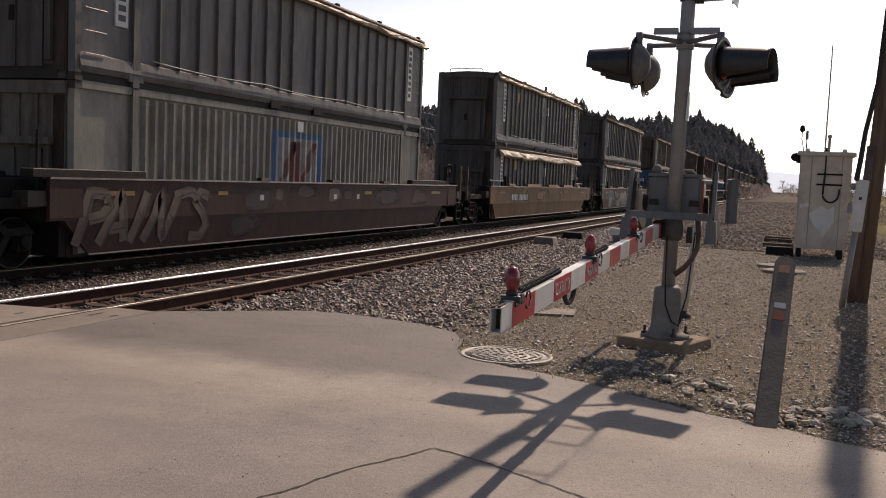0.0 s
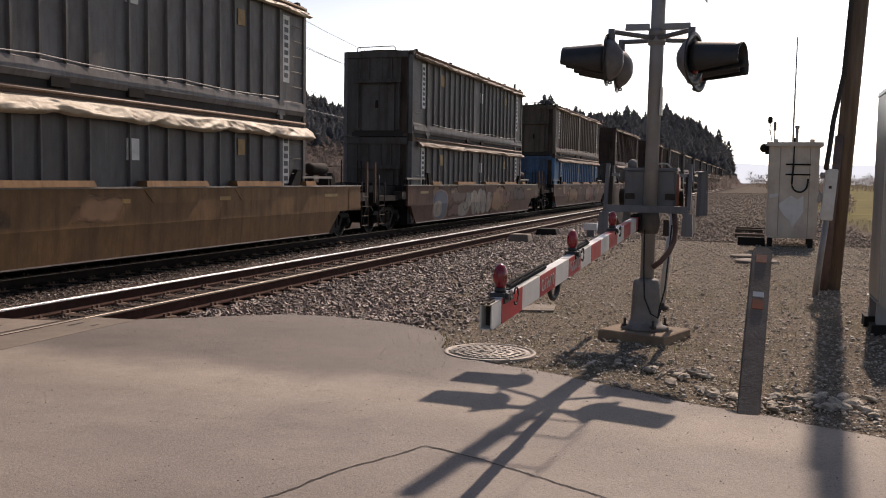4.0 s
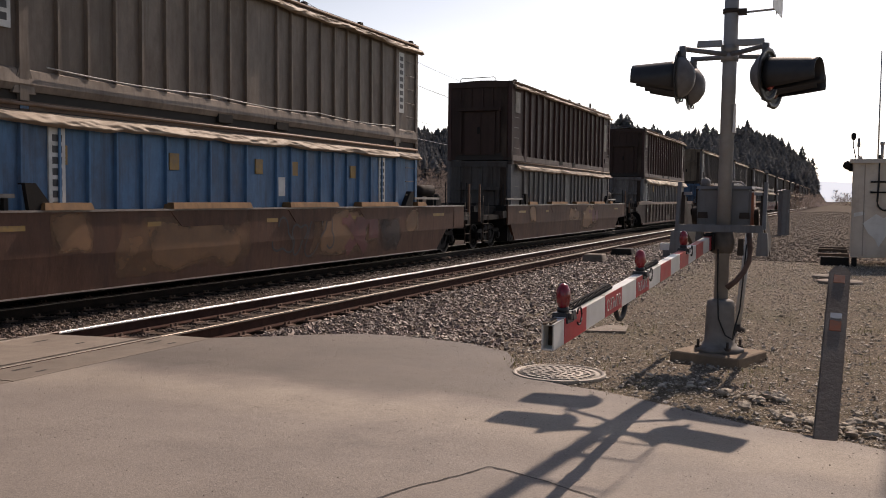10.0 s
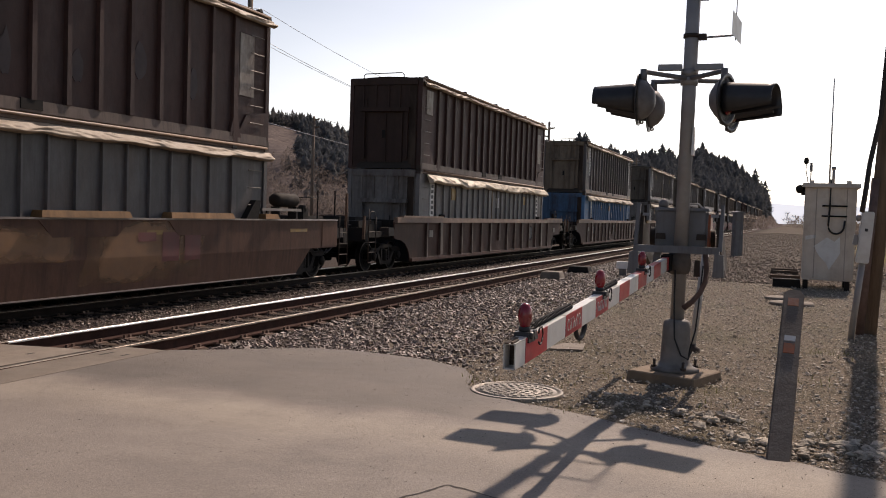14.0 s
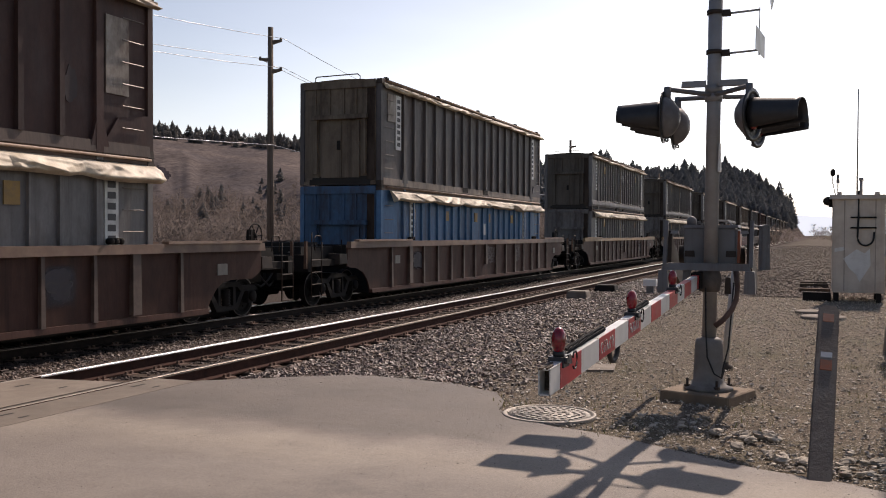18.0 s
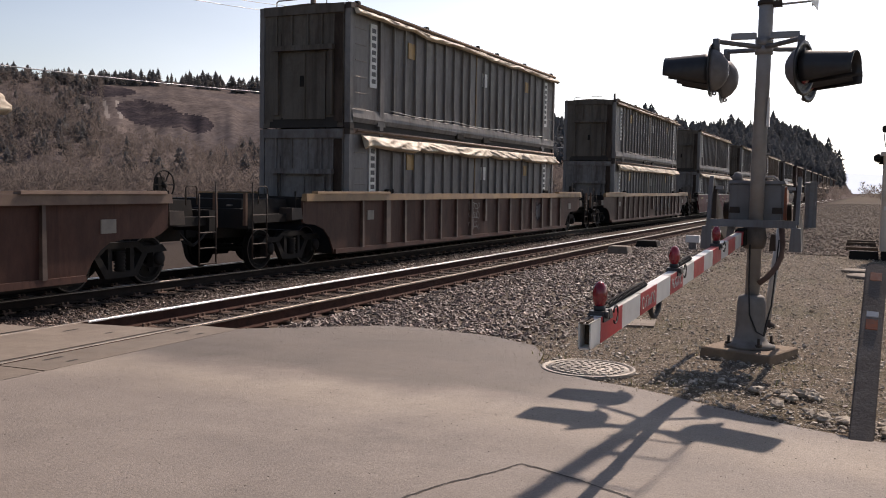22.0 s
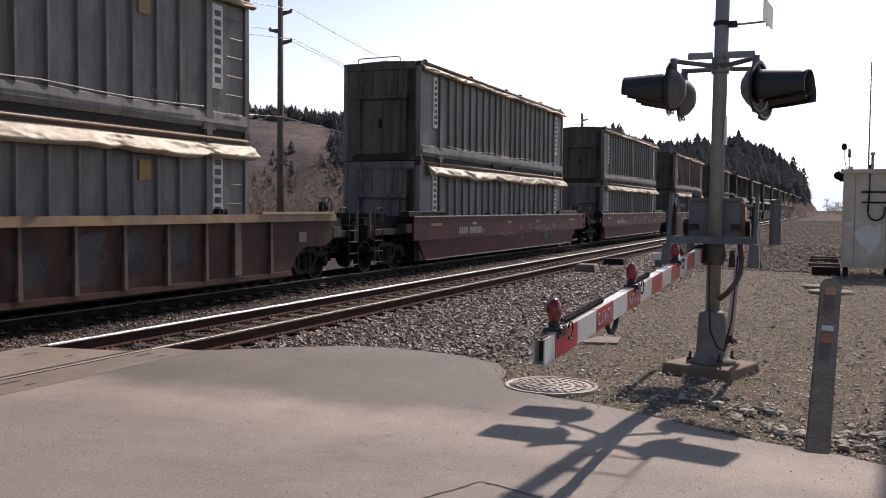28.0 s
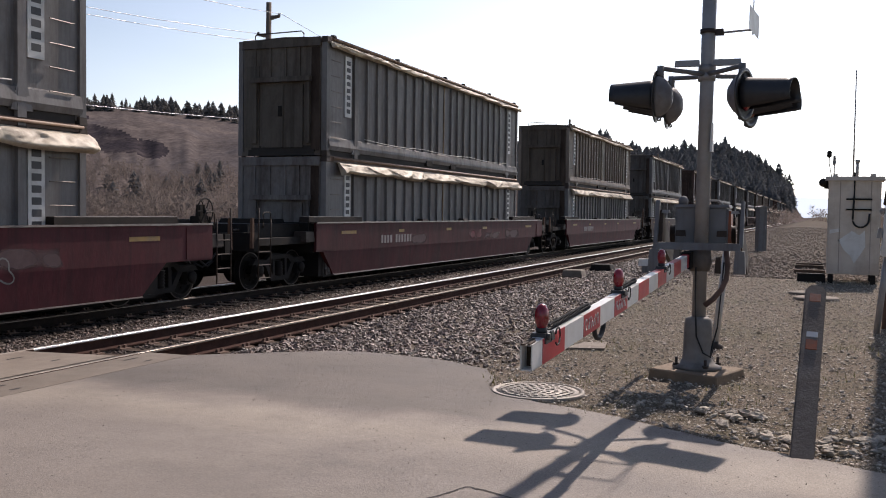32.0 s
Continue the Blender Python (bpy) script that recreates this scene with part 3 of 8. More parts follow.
M["crack"] = mat("crack_shadow", (0.06, 0.052, 0.045), None, 0.95, scale=9)
for line in ([(-1.83, 5.09), (-1.45, 4.95), (-1.0, 4.72), (-0.4, 4.42), (0.3, 4.1), (1.2, 3.75)], [(-1.83, 5.09), (-1.95, 4.8), (-2.1, 4.5), (-2.2, 4.1), (-2.4, 3.6), (-2.5, 3.0)]):
    bm = bmesh.new()
    ribbon(bm, [(x + 0.02 * noise.noise((x * 9, y * 9, 0)), y + 0.02 * noise.noise((x * 9, y * 9, 5)) + 0.012 * noise.noise((x * 41, y * 41, 2))) for x, y in fray(line, 0.0, 0.025)], 0.009, 0.0095)
    part("crack", bm, M["crack"], road, "dark crack in the asphalt")

# concrete crossing panels, each with its lifting slots
crossing = tagged(thing("pavement_crossing", "tan concrete crossing panels laid between the rails", "pavement"), kind="structure")
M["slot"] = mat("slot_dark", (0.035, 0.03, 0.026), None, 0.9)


def panel_row(x0, x1, z0, z1, top, first):
    ends = [top, top - first]
    while ends[-1] > -9.5:
        ends.append(ends[-1] - 2.44)
    for hi, lo in zip(ends, ends[1:]):
        bm = bmesh.new()
        v = [bm.verts.new(p) for p in ((x0, lo + 0.012, z0), (x1, lo + 0.012, z1), (x1, hi - 0.012, z1), (x0, hi - 0.012, z0))]
        w = [bm.verts.new((p.co.x, p.co.y, -0.4)) for p in v]
        bm.faces.new(v)
        for i in range(4):
            bm.faces.new((v[i], w[i], w[(i + 1) % 4], v[(i + 1) % 4]))
        bm.faces.new(w[::-1])
        p = part("panel", bm, M["concrete"], crossing)
        if lo < -4:
            continue
        for yy in (lo + 0.45, hi - 0.5):
            for xx, wd in ((0.3, 0.055), (0.72, 0.03)):
                if x1 - x0 > 0.4:
                    bm = bmesh.new()
                    x = x0 + (x1 - x0) * xx
                    z = z0 + (z1 - z0) * xx + 0.003
                    bm.faces.new([bm.verts.new(c) for c in ((x - 0.02, yy - wd * 2, z), (x + 0.02, yy - wd * 2, z), (x + 0.02, yy + wd * 2, z), (x - 0.02, yy + wd * 2, z))])
                    part("lifting_slot", bm, M["slot"], p)


panel_row(-6.86, -6.31, 0.0, 0.006, 8.42, 2.7)
panel_row(-8.37, -7.04, -0.048, -0.006, 8.1, 2.45)
panel_row(-9.7, -8.54, -0.08, -0.055, 7.7, 2.3)
panel_row(-11.42, -10.77, -0.095, -0.09, 7.3, 2.44)
panel_row(-12.93, -11.6, -0.1, -0.095, 7.2, 2.44)
panel_row(-14.15, -13.09, -0.1, -0.1, 7.1, 2.44)


# ---------------------------------------------------------------- tracks
M["railworn"] = mat("rail_worn", (0.25, 0.215, 0.185), (0.18, 0.15, 0.125), 0.5, 1.0, scale=20)
M["railcross"] = mat("rail_dusty", (0.3, 0.265, 0.225), (0.2, 0.17, 0.145), 0.62, 0.5, scale=6, stain=(0.12, 0.08, 0.06), sscale=2)


# near-black rail and tie colours paint in the shade under the train
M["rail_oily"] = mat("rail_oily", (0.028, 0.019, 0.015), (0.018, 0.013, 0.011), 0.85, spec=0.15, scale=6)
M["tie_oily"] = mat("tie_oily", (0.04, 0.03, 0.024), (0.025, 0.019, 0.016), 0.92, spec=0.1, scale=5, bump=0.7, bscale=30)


def rail_set(name, cx, near_z, far_z, label, rail="rail", tie="tie", top="railtop"):
    track = thing(name, label, "railway track")
    for side, z in ((1, near_z), (-1, far_z)):
        x = cx + side * GAUGE / 2
        bm = bmesh.new()
        prism(bm, [(x - 0.07, z - 0.172), (x + 0.07, z - 0.172), (x + 0.07, z - 0.155), (x + 0.012, z - 0.135), (x + 0.009, z - 0.045), (x + 0.035, z - 0.035),
                   (x + 0.035, z - 0.003), (x - 0.035, z - 0.003), (x - 0.035, z - 0.035), (x - 0.009, z - 0.045), (x - 0.012, z - 0.135), (x - 0.07, z - 0.155)], -60, 900, "y")
        r = part("rail", bm, M[rail], track, "rust brown steel rail")
        # polished band runs down the head's side to widen the glint like glare
        bm = bmesh.new()
        prism(bm, [(x - 0.0345, z - 0.006), (x + 0.0362, z - 0.022), (x + 0.0362, z - 0.012), (x + 0.0335, z - 0.004), (x + 0.028, z), (x - 0.03, z)], 8.3, 900, "y")
        part("running_surface", bm, M[top if side < 0 else "railworn"], r, "polished rail head")
        bm = bmesh.new()
        box(bm, x - 0.03, x + 0.03, -60, 8.29, z - 0.004, z, 0.004)
        part("running_surface", bm, M["railcross"], r, "dusty rail head in the crossing")
    ends = bmesh.new()
    box(ends, -1.3, 1.3, -0.115, 0.115, -0.16, 0, 0.008)
    me = mesh_of("tie", ends, M[tie])
    pm = bmesh.new()
    box(pm, -0.17, 0.17, -0.1, 0.1, 0.0, 0.016, 0.003)
    for q in (1, -1):
        for w in (-0.05, 0.05):
            box(pm, q * 0.1 - 0.02, q * 0.1 + 0.02, w - 0.022, w + 0.022, 0.01, 0.055, 0.006)
    pm = mesh_of("tie_plate", pm, M["tieplate"])
    tilt = math.atan2(near_z - far_z, GAUGE)
    mid = (near_z + far_z) / 2 - 0.188
    for i in range(110):
        y = 7.6 + 0.53 * i if cx > -9 else 7.6 + 0.53 * i
        t = part("tie", me, None, track, loc=(cx + random.uniform(-0.03, 0.03), y, mid))
        t.rotation_euler = (0, -tilt, random.uniform(-0.012, 0.012))
        if i < 70:
            for s in (1, -1):
                part("tie_plate", pm, None, t, loc=(s * GAUGE / 2, 0, 0))
    return track


rail_set("near_track", NEAR_X - GAUGE / 2, RAIL_Z["near"], RAIL_Z["far"], "empty railway track on wooden ties in grey ballast")
rail_set("train_track", TRAIN_X, RAIL_Z["train"], RAIL_Z["train"] - 0.02, "railway track that carries the freight train, its shade painted dark", "rail_oily", "tie_oily")


# ---------------------------------------------------------------- ballast and loose stones
def stones(name, count, place, lo, hi, material, seed, flat=0.8):
    """Many small angular stones in one mesh; place(u) gives x, y, z for an array of random numbers."""
    rng = np.random.default_rng(seed)
    base = np.array([(1, 0, 0), (-1, 0, 0), (0, 1, 0), (0, -1, 0), (0, 0, 1), (0, 0, -1)], float)
    tri = np.array([(0, 2, 4), (2, 1, 4), (1, 3, 4), (3, 0, 4), (2, 0, 5), (1, 2, 5), (3, 1, 5), (0, 3, 5)])
    p = place(rng.random((count, 3)))
    n = len(p)
    size = lo + (hi - lo) * rng.random(n) ** 2
    shape = base[None] * (0.55 + 0.75 * rng.random((n, 6, 1))) + 0.28 * (rng.random((n, 6, 3)) - 0.5)
    q = rng.normal(size=(n, 4))
    q /= np.linalg.norm(q, axis=1, keepdims=True)
    w, x, y, z = q.T
    rot = np.stack([1 - 2 * (y * y + z * z), 2 * (x * y - w * z), 2 * (x * z + w * y), 2 * (x * y + w * z), 1 - 2 * (x * x + z * z), 2 * (y * z - w * x),
                    2 * (x * z - w * y), 2 * (y * z + w * x), 1 - 2 * (x * x + y * y)], -1).reshape(n, 3, 3)
    v = np.einsum("nij,nkj->nki", rot, shape) * size[:, None, None]
    v[:, :, 2] *= flat
    v += p[:, None, :]
    f = (tri[None] + 6 * np.arange(n)[:, None, None]).reshape(-1, 3)
    ob = joined(name, v.reshape(-1, 3).tolist(), f.tolist(), material)
    return ob


def strip(x0, x1, y0, y1, lift=0.0, bias=1.0):
    def place(u):
        x, y = x0 + (x1 - x0) * u[:, 0], y0 + (y1 - y0) * u[:, 1] ** bias
        z = np.interp(x, *ACROSS_TRACKS) + lift + 0.02 * (u[:, 2] - 0.5)
        ey, ex = np.array([b for a, b in EDGE][::-1]), np.array([a for a, b in EDGE][::-1])
        lim = np.where(x < -6.3, np.where(x < -8.5, 7.7, 8.3), np.interp(x, ex, ey)) + 0.02
        keep = y > lim
        return np.stack([x, y, z], -1)[keep]
    return place



def feather(place):
    """Thin the ballast out towards the gravel."""
    def thin(u):
        p = place(u)
        t = np.clip((p[:, 0] + 4.6) / 1.8, 0, 1)
        return p[np.random.default_rng(21).random(len(p)) > t]
    return thin



tagged(stones("ballast_shoulder", 34000, feather(strip(-6.82, -2.7, 8.0, 38, 0.0, 1.7)), 0.016, 0.05, M["ballast"], 1), "loose grey crushed stone ballast beside the rails", "ballast", kind="stuff")
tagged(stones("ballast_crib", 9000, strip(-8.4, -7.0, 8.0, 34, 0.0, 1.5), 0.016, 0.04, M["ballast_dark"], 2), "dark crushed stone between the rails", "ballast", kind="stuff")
tagged(stones("ballast_between_tracks", 27000, strip(-10.8, -8.6, 7.6, 40, 0.0, 1.5), 0.014, 0.042, M["ballast"], 3), "crushed stone ballast between the two tracks", "ballast", kind="stuff")
# the darker stone here stands in for shade below the cars
tagged(stones("ballast_under_train", 9000, strip(-11.6, -10.75, 7.6, 40, 0.01, 1.5), 0.016, 0.045, M["ballast_dark"], 23), "crushed stone under the train, coloured dark for its shade", "ballast", kind="stuff")
tagged(stones("gravel_scatter", 110000, strip(-4.2, 2.6, 5.6, 30, -0.004, 1.6), 0.003, 0.016, M["pebble"], 4, 0.55), "small loose gravel on the ground", "gravel", kind="stuff")
tagged(stones("loose_stones", 11000, strip(-4.2, 2.6, 5.6, 26, 0.004, 1.5), 0.008, 0.032, M["chip"], 14, 0.6), "pale loose stones among the gravel", "stones", kind="stuff")


def on_road(u):
    """Loose grit, thickest along the edge of the asphalt."""
    x = -6.0 + 8.5 * u[:, 0]
    ex, ey = np.array([a for a, b in EDGE][::-1]), np.array([b for a, b in EDGE][::-1])
    y = np.interp(x, ex, ey) - 5.5 * u[:, 1] ** 2.6
    return np.stack([x, y, np.full(len(x), 0.007)], -1)


tagged(stones("road_grit", 3000, on_road, 0.002, 0.007, M["grit"], 15, 0.6), "dark grit strewn over the asphalt", "grit", kind="stuff")
tagged(stones("dirt_clods", 30000, strip(-6.2, 3.2, 26, 150, 0.0, 2.0), 0.012, 0.06, M["clod"], 6), "brown clods and stones on the bare earth", "earth", kind="stuff")


# ---------------------------------------------------------------- freight train
CL, CW, CH = 15.22, 1.22, 2.83  # container length, half width, height
BASE_LOW, BASE_UP = 0.06, 2.92
MESH = {}
M["toprail"] = mat("rusty_top_rail", (0.12, 0.075, 0.055), (0.075, 0.05, 0.04), 0.7, spec=0.3, scale=3, stain=(0.2, 0.15, 0.11), sscale=1.5)
M["rustrail"] = mat("rusty_tube", (0.3, 0.2, 0.14), (0.18, 0.115, 0.08), 0.55, scale=3, stain=(0.4, 0.33, 0.27), sscale=2)
# worn flange edge, coloured lighter to carry its glint as well
M["edge_worn"] = mat("edge_worn", (0.16, 0.125, 0.105), (0.1, 0.075, 0.062), 0.45, 0.3, scale=3, stain=(0.3, 0.26, 0.23), sscale=1.5, samt=0.6)
M["rung"] = mat("bare_steel_rod", (0.2, 0.17, 0.145), (0.12, 0.1, 0.085), 0.5, 0.3, scale=6)
M["rustpost"] = mat("rusty_post", (0.16, 0.085, 0.05), (0.1, 0.055, 0.035), 0.8, scale=6)
M["tank"] = mat("black_tank", (0.016, 0.013, 0.012), (0.028, 0.02, 0.016), 0.8, spec=0.2, scale=4)


def shared(key, make, material):
    """One mesh for all alike pieces."""
    if key not in MESH:
        bm = bmesh.new()
        make(bm)
        MESH[key] = mesh_of(key[0], bm, material)
    return MESH[key]


def pieces(name, key, boxes, material, root, label="", t=0.006):
    """One part for each box, sharing meshes between alike things."""
    for k, b in enumerate(boxes):
        part(name, shared((name, *key, k), lambda bm: box(bm, *b, t), material), None, root, label)


def tarp_bm(bm, seed, upper, thin=False):
    """A canvas gathered under the top rail: a slanting, creased roll pulled in where it is tied."""
    n, rows = 300, []
    y0 = 0.12 if upper else 0.55
    slim = 0.66 if thin else 1.0
    ties = [y0 + 0.4 + 2.55 * k + 0.5 * noise.noise((k * 3.1, seed, 2)) for k in range(7)]
    for i in range(n + 1):
        y = y0 + (CL + 0.04 - y0) * i / n
        near = min(abs(y - q) for q in ties)
        pinch = math.exp(-(near / 0.22) ** 2)
        slow = noise.noise((y * 0.35, seed * 7.1, 0))
        deep = slim * (0.17 if upper else 0.31) * (1 + 0.16 * slow) * (1 - 0.16 * pinch)
        wide = slim * (0.15 if upper else 0.23) * (1 + 0.3 * noise.noise((y * 0.5, seed * 2.3, 3))) * (1 - 0.4 * pinch)
        top = CH - 0.07 - 0.03 * max(0.0, slow) - (0.03 if not upper else 0.0)
        ring = []
        for k in range(13):
            f = k / 12
            out = (f / 0.82) ** 0.75 if f < 0.82 else 1 - 2.6 * (f - 0.82)
            side = 1 if noise.noise((y * 0.25, seed, 8)) > 0 else -1
            c1 = abs(noise.noise((y * 1.0 + side * f * 1.1, f * 0.9, seed + 3)))
            c2 = abs(noise.noise((y * 2.6 - side * f * 1.6, f * 2.2, seed + 9)))
            fold = slim ** 2 * 0.075 * (1 - min(1.0, c1 / 0.22)) + 0.03 * (1 - min(1.0, c2 / 0.2)) + 0.05 * noise.noise((y * 0.9, f * 1.7, seed + 1))
            ring.append((1.245 + wide * out + fold * (0.35 + 0.65 * out) * min(1, 6 * f) * min(1, 5 * (1.02 - f)), top - deep * f - 0.03 * noise.noise((y * 1.1, seed, 5)) * f))
        rows.append([bm.verts.new((max(1.2, x), y, z)) for x, z in ring])
    for a, b in zip(rows, rows[1:]):
        for k in range(12):
            bm.faces.new((a[k], b[k], b[k + 1], a[k + 1])).smooth = True
    for cap in (rows[0], rows[-1]):
        bm.faces.new(cap)


def end_parts(root, paint_key, p, m, dark, sign, upper=True):
    """The framed end wall with its door; sign -1 at the leading end."""
    y = 0.0 if sign < 0 else CL

    def yb(x0, x1, d0, d1, z0, z1):
        p, q = y + sign * d0, y + sign * d1
        return (x0, x1, min(p, q), max(p, q), z0, z1)
    k = (paint_key, sign)
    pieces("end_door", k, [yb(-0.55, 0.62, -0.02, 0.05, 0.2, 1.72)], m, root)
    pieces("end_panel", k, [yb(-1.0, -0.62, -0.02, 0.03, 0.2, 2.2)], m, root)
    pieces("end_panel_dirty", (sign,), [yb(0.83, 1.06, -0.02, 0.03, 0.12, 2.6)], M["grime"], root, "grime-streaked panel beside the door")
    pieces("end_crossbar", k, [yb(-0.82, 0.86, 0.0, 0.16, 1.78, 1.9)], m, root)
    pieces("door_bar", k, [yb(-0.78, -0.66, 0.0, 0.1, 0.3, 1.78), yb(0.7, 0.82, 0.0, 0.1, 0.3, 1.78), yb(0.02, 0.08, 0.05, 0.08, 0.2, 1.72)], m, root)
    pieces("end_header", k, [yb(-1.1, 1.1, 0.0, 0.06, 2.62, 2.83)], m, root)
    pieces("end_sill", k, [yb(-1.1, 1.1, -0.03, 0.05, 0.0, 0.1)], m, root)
    # black strip paints the shade of the gap below the end wall
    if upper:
        pieces("end_gap", (sign,), [yb(-0.92, 0.95, 0.0, 0.056, 0.0, 0.15)], M["slot"], root, "black strip painted as the shaded gap under the end wall")
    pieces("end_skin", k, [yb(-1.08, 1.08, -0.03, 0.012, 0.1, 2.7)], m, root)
    # dark strip in place of a shaded recess below the door
    pieces("end_recess", (sign,), [yb(-0.85, 0.9, 0.0, 0.024, 0.1, 0.24)], M["slot"], root, "dark strip painted as the shaded gap under the door")
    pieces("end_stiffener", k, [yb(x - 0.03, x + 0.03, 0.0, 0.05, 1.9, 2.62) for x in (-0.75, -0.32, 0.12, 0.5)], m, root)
    pieces("lock_box", (sign,), [yb(-0.05, 0.06, 0.05, 0.1, 0.95, 1.2)], dark, root)


def container(colour, label, seed=0, tarp="tarp", plate=True, simple=False, corrugated=False, group="stacked containers", upper=True, extra="", thin=False):
    m, dark = PAINT[colour], M["steel_dark"]
    root = thing("container", label, "freight container", group)
    part("body", shared(("body", colour), lambda bm: box(bm, -CW + 0.03, CW - 0.02, 0.03, CL - 0.03, 0.06, CH - 0.02), m), None, root)

    pieces("corner_post", (colour,), [(x0, x0 + 0.14, y0, y0 + 0.14, 0, CH) for y0 in (0.0, CL - 0.14) for x0 in (-CW - 0.03, CW - 0.11)], m, root)
    pieces("corner_casting", (), [(CW - 0.13, CW + 0.05, y0, y0 + 0.18, z0, z0 + 0.13) for y0 in (-0.012, CL - 0.17, 1.42, CL - 1.42) for z0 in (-0.012, CH - 0.12)], M["steel_mid"], root, "", 0.012)
    pieces("top_rail", (colour,), [(CW - 0.08, CW + 0.035, 0.14, CL - 0.14, CH - 0.1, CH + 0.03), (-CW - 0.035, -CW + 0.08, 0.14, CL - 0.14, CH - 0.1, CH + 0.03)], M["toprail"] if not corrugated else m, root, "worn top rail")
    if upper:
        pieces("rail_lug", (), [(CW - 0.06, CW + 0.05, y, y + 0.14, CH + 0.03, CH + 0.085) for y in (0.3, 4.0, 7.6, 9.2, 11.8, CL - 0.5)], M["steel_dark"], root, "", 0.012)
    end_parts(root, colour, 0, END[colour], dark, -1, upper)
    if corrugated:
        def corr(bm):
            n, prev = 44, None
            for i in range(n * 4 + 1):
                y = 1.65 + (CL - 3.3) * i / (n * 4)
                d = (-0.012, -0.012, 0.05, 0.05)[i % 4]
                q = [bm.verts.new((CW + d, y, 0.2)), bm.verts.new((CW + d, y, CH - 0.15))]
                if prev:
                    bm.faces.new((prev[0], q[0], q[1], prev[1]))
                prev = q
        part("corrugated_side", shared(("corrugated_side", colour), corr, m), None, root)
        part("lifting_post", shared(("lifting_post", colour), lambda bm: box(bm, CW - 0.03, CW + 0.06, 1.42, 1.6, 0, CH, 0.008), m), None, root)
        part("lifting_post", shared(("lifting_post_b", colour), lambda bm: box(bm, CW - 0.03, CW + 0.06, CL - 1.6, CL - 1.42, 0, CH, 0.008), m), None, root)
        part("bottom_rail", shared(("bottom_rail_flat", colour), lambda bm: box(bm, CW - 0.06, CW + 0.05, 0.1, CL - 0.1, 0, 0.2, 0.008), m), None, root)
        def on_folds(bm, y0, y1, z0, z1, lift, lean=0.0):
            step, prev = (CL - 3.3) / (44 * 4), None
            k0, k1 = int((y0 - 1.65) / step), int((y1 - 1.65) / step)
            for i in range(k0, k1 + 1):
                y, d = 1.65 + step * i, (-0.012, -0.012, 0.05, 0.05)[i % 4]
                q = [bm.verts.new((CW + d + lift, y, z0)), bm.verts.new((CW + d + lift, y + lean, z1))]
                if prev:
                    bm.faces.new((prev[0], q[0], q[1], prev[1]))
                prev = q
        for k, e in enumerate(((6.25, 8.7, 2.28, 2.42), (6.25, 8.7, 1.12, 1.2), (6.25, 6.55, 1.2, 2.28), (8.4, 8.7, 1.2, 2.28))):
            part("emblem_frame", shared(("emblem_frame", k), lambda bm: on_folds(bm, *e, 0.003), M["blue_mark"]), None, root, "blue painted frame")
        part("emblem_field", shared(("emblem_field",), lambda bm: on_folds(bm, 6.55, 8.4, 1.2, 2.28, 0.0025), M["plate_dim"]), None, root, "pale painted field")
        def slant(bm, a0, a1, lean):
            """A stroke that leans along the folds, from z 1.26 up to 2.2."""
            step, prev = (CL - 3.3) / (44 * 8), None
            for i in range(int((a0 - 1.65) / step), int((a1 + lean - 1.65) / step) + 2):
                y, q = 1.65 + step * i, i % 8
                d = (-0.012, -0.012, -0.012, 0.019, 0.05, 0.05, 0.05, 0.019)[q]
                u0, u1 = min(1, max(0.0, (y - a1) / lean)), min(1, max(0.0, (y - a0) / lean))
                if u1 - u0 < 1e-3:
                    prev = None
                    continue
                cur = [bm.verts.new((CW + d + 0.005, y, 1.26 + 0.94 * u)) for u in (u0, u1)]
                if prev:
                    bm.faces.new((prev[0], cur[0], cur[1], prev[1]))
                prev = cur
        for k, (a0, a1, lean) in enumerate(((6.6, 6.85, 0.55), (7.1, 7.32, 0.06), (7.35, 7.55, 0.05), (7.6, 7.85, 0.5))):
            part("emblem_stroke", shared(("emblem_stroke", k), lambda bm: slant(bm, a0, a1, lean), M["maroon_dim"]), None, root, "dull red painted stroke")
        pieces("notice", ("c",), [(CW + 0.03, CW + 0.054, 7.35, 7.62, 2.44, 2.68)], M["plate"], root, "white notice", 0)
        part("roof", shared(("roof", colour), lambda bm: box(bm, -CW, CW, 0.02, CL - 0.02, CH - 0.03, CH + 0.012, 0.01), m), None, root)
        return root
    heavy = colour in ("dark", "ash")
    if heavy:
        part("bottom_rail", shared(("bottom_rail", colour), lambda bm: box(bm, CW - 0.06, CW + 0.055, 0.1, CL - 0.1, 0.0, 0.19, 0.012), M["sill_brown" if colour == "dark" else "sill_tan"]), None, root, "worn bottom rail")
        for k, (ya, yb_, yc) in enumerate(((0.14, 1.2, 0.14), (CL - 0.14, CL - 1.2, CL - 0.14))):
            part("corner_gusset", shared(("corner_gusset", colour, k), lambda bm: prism(bm, [(ya, 0.19), (yb_, 0.19), (ya + (yb_ - ya) * 0.7, 0.62), (yc, 0.72)], CW - 0.03, CW + 0.03, "x"), m), None, root, "flat gusset plate at the corner")
        ribs = [2.19, 3.0, 3.81, 4.62, 5.41, 6.14, 6.88, 7.62, 8.36, 9.1, 9.83, 10.62, 11.43, 12.24, 13.05]
    else:
        low = 0.14 if upper else 0.0
        part("bottom_rail", shared(("bottom_rail", colour, upper), lambda bm: prism(bm, [(CW - 0.1, low), (CW + 0.02, low), (CW + 0.065, low + 0.1), (CW + 0.03, 0.44), (CW - 0.04, 0.48), (CW - 0.1, 0.48)], 0.1, CL - 0.1, "y"), m), None, root)
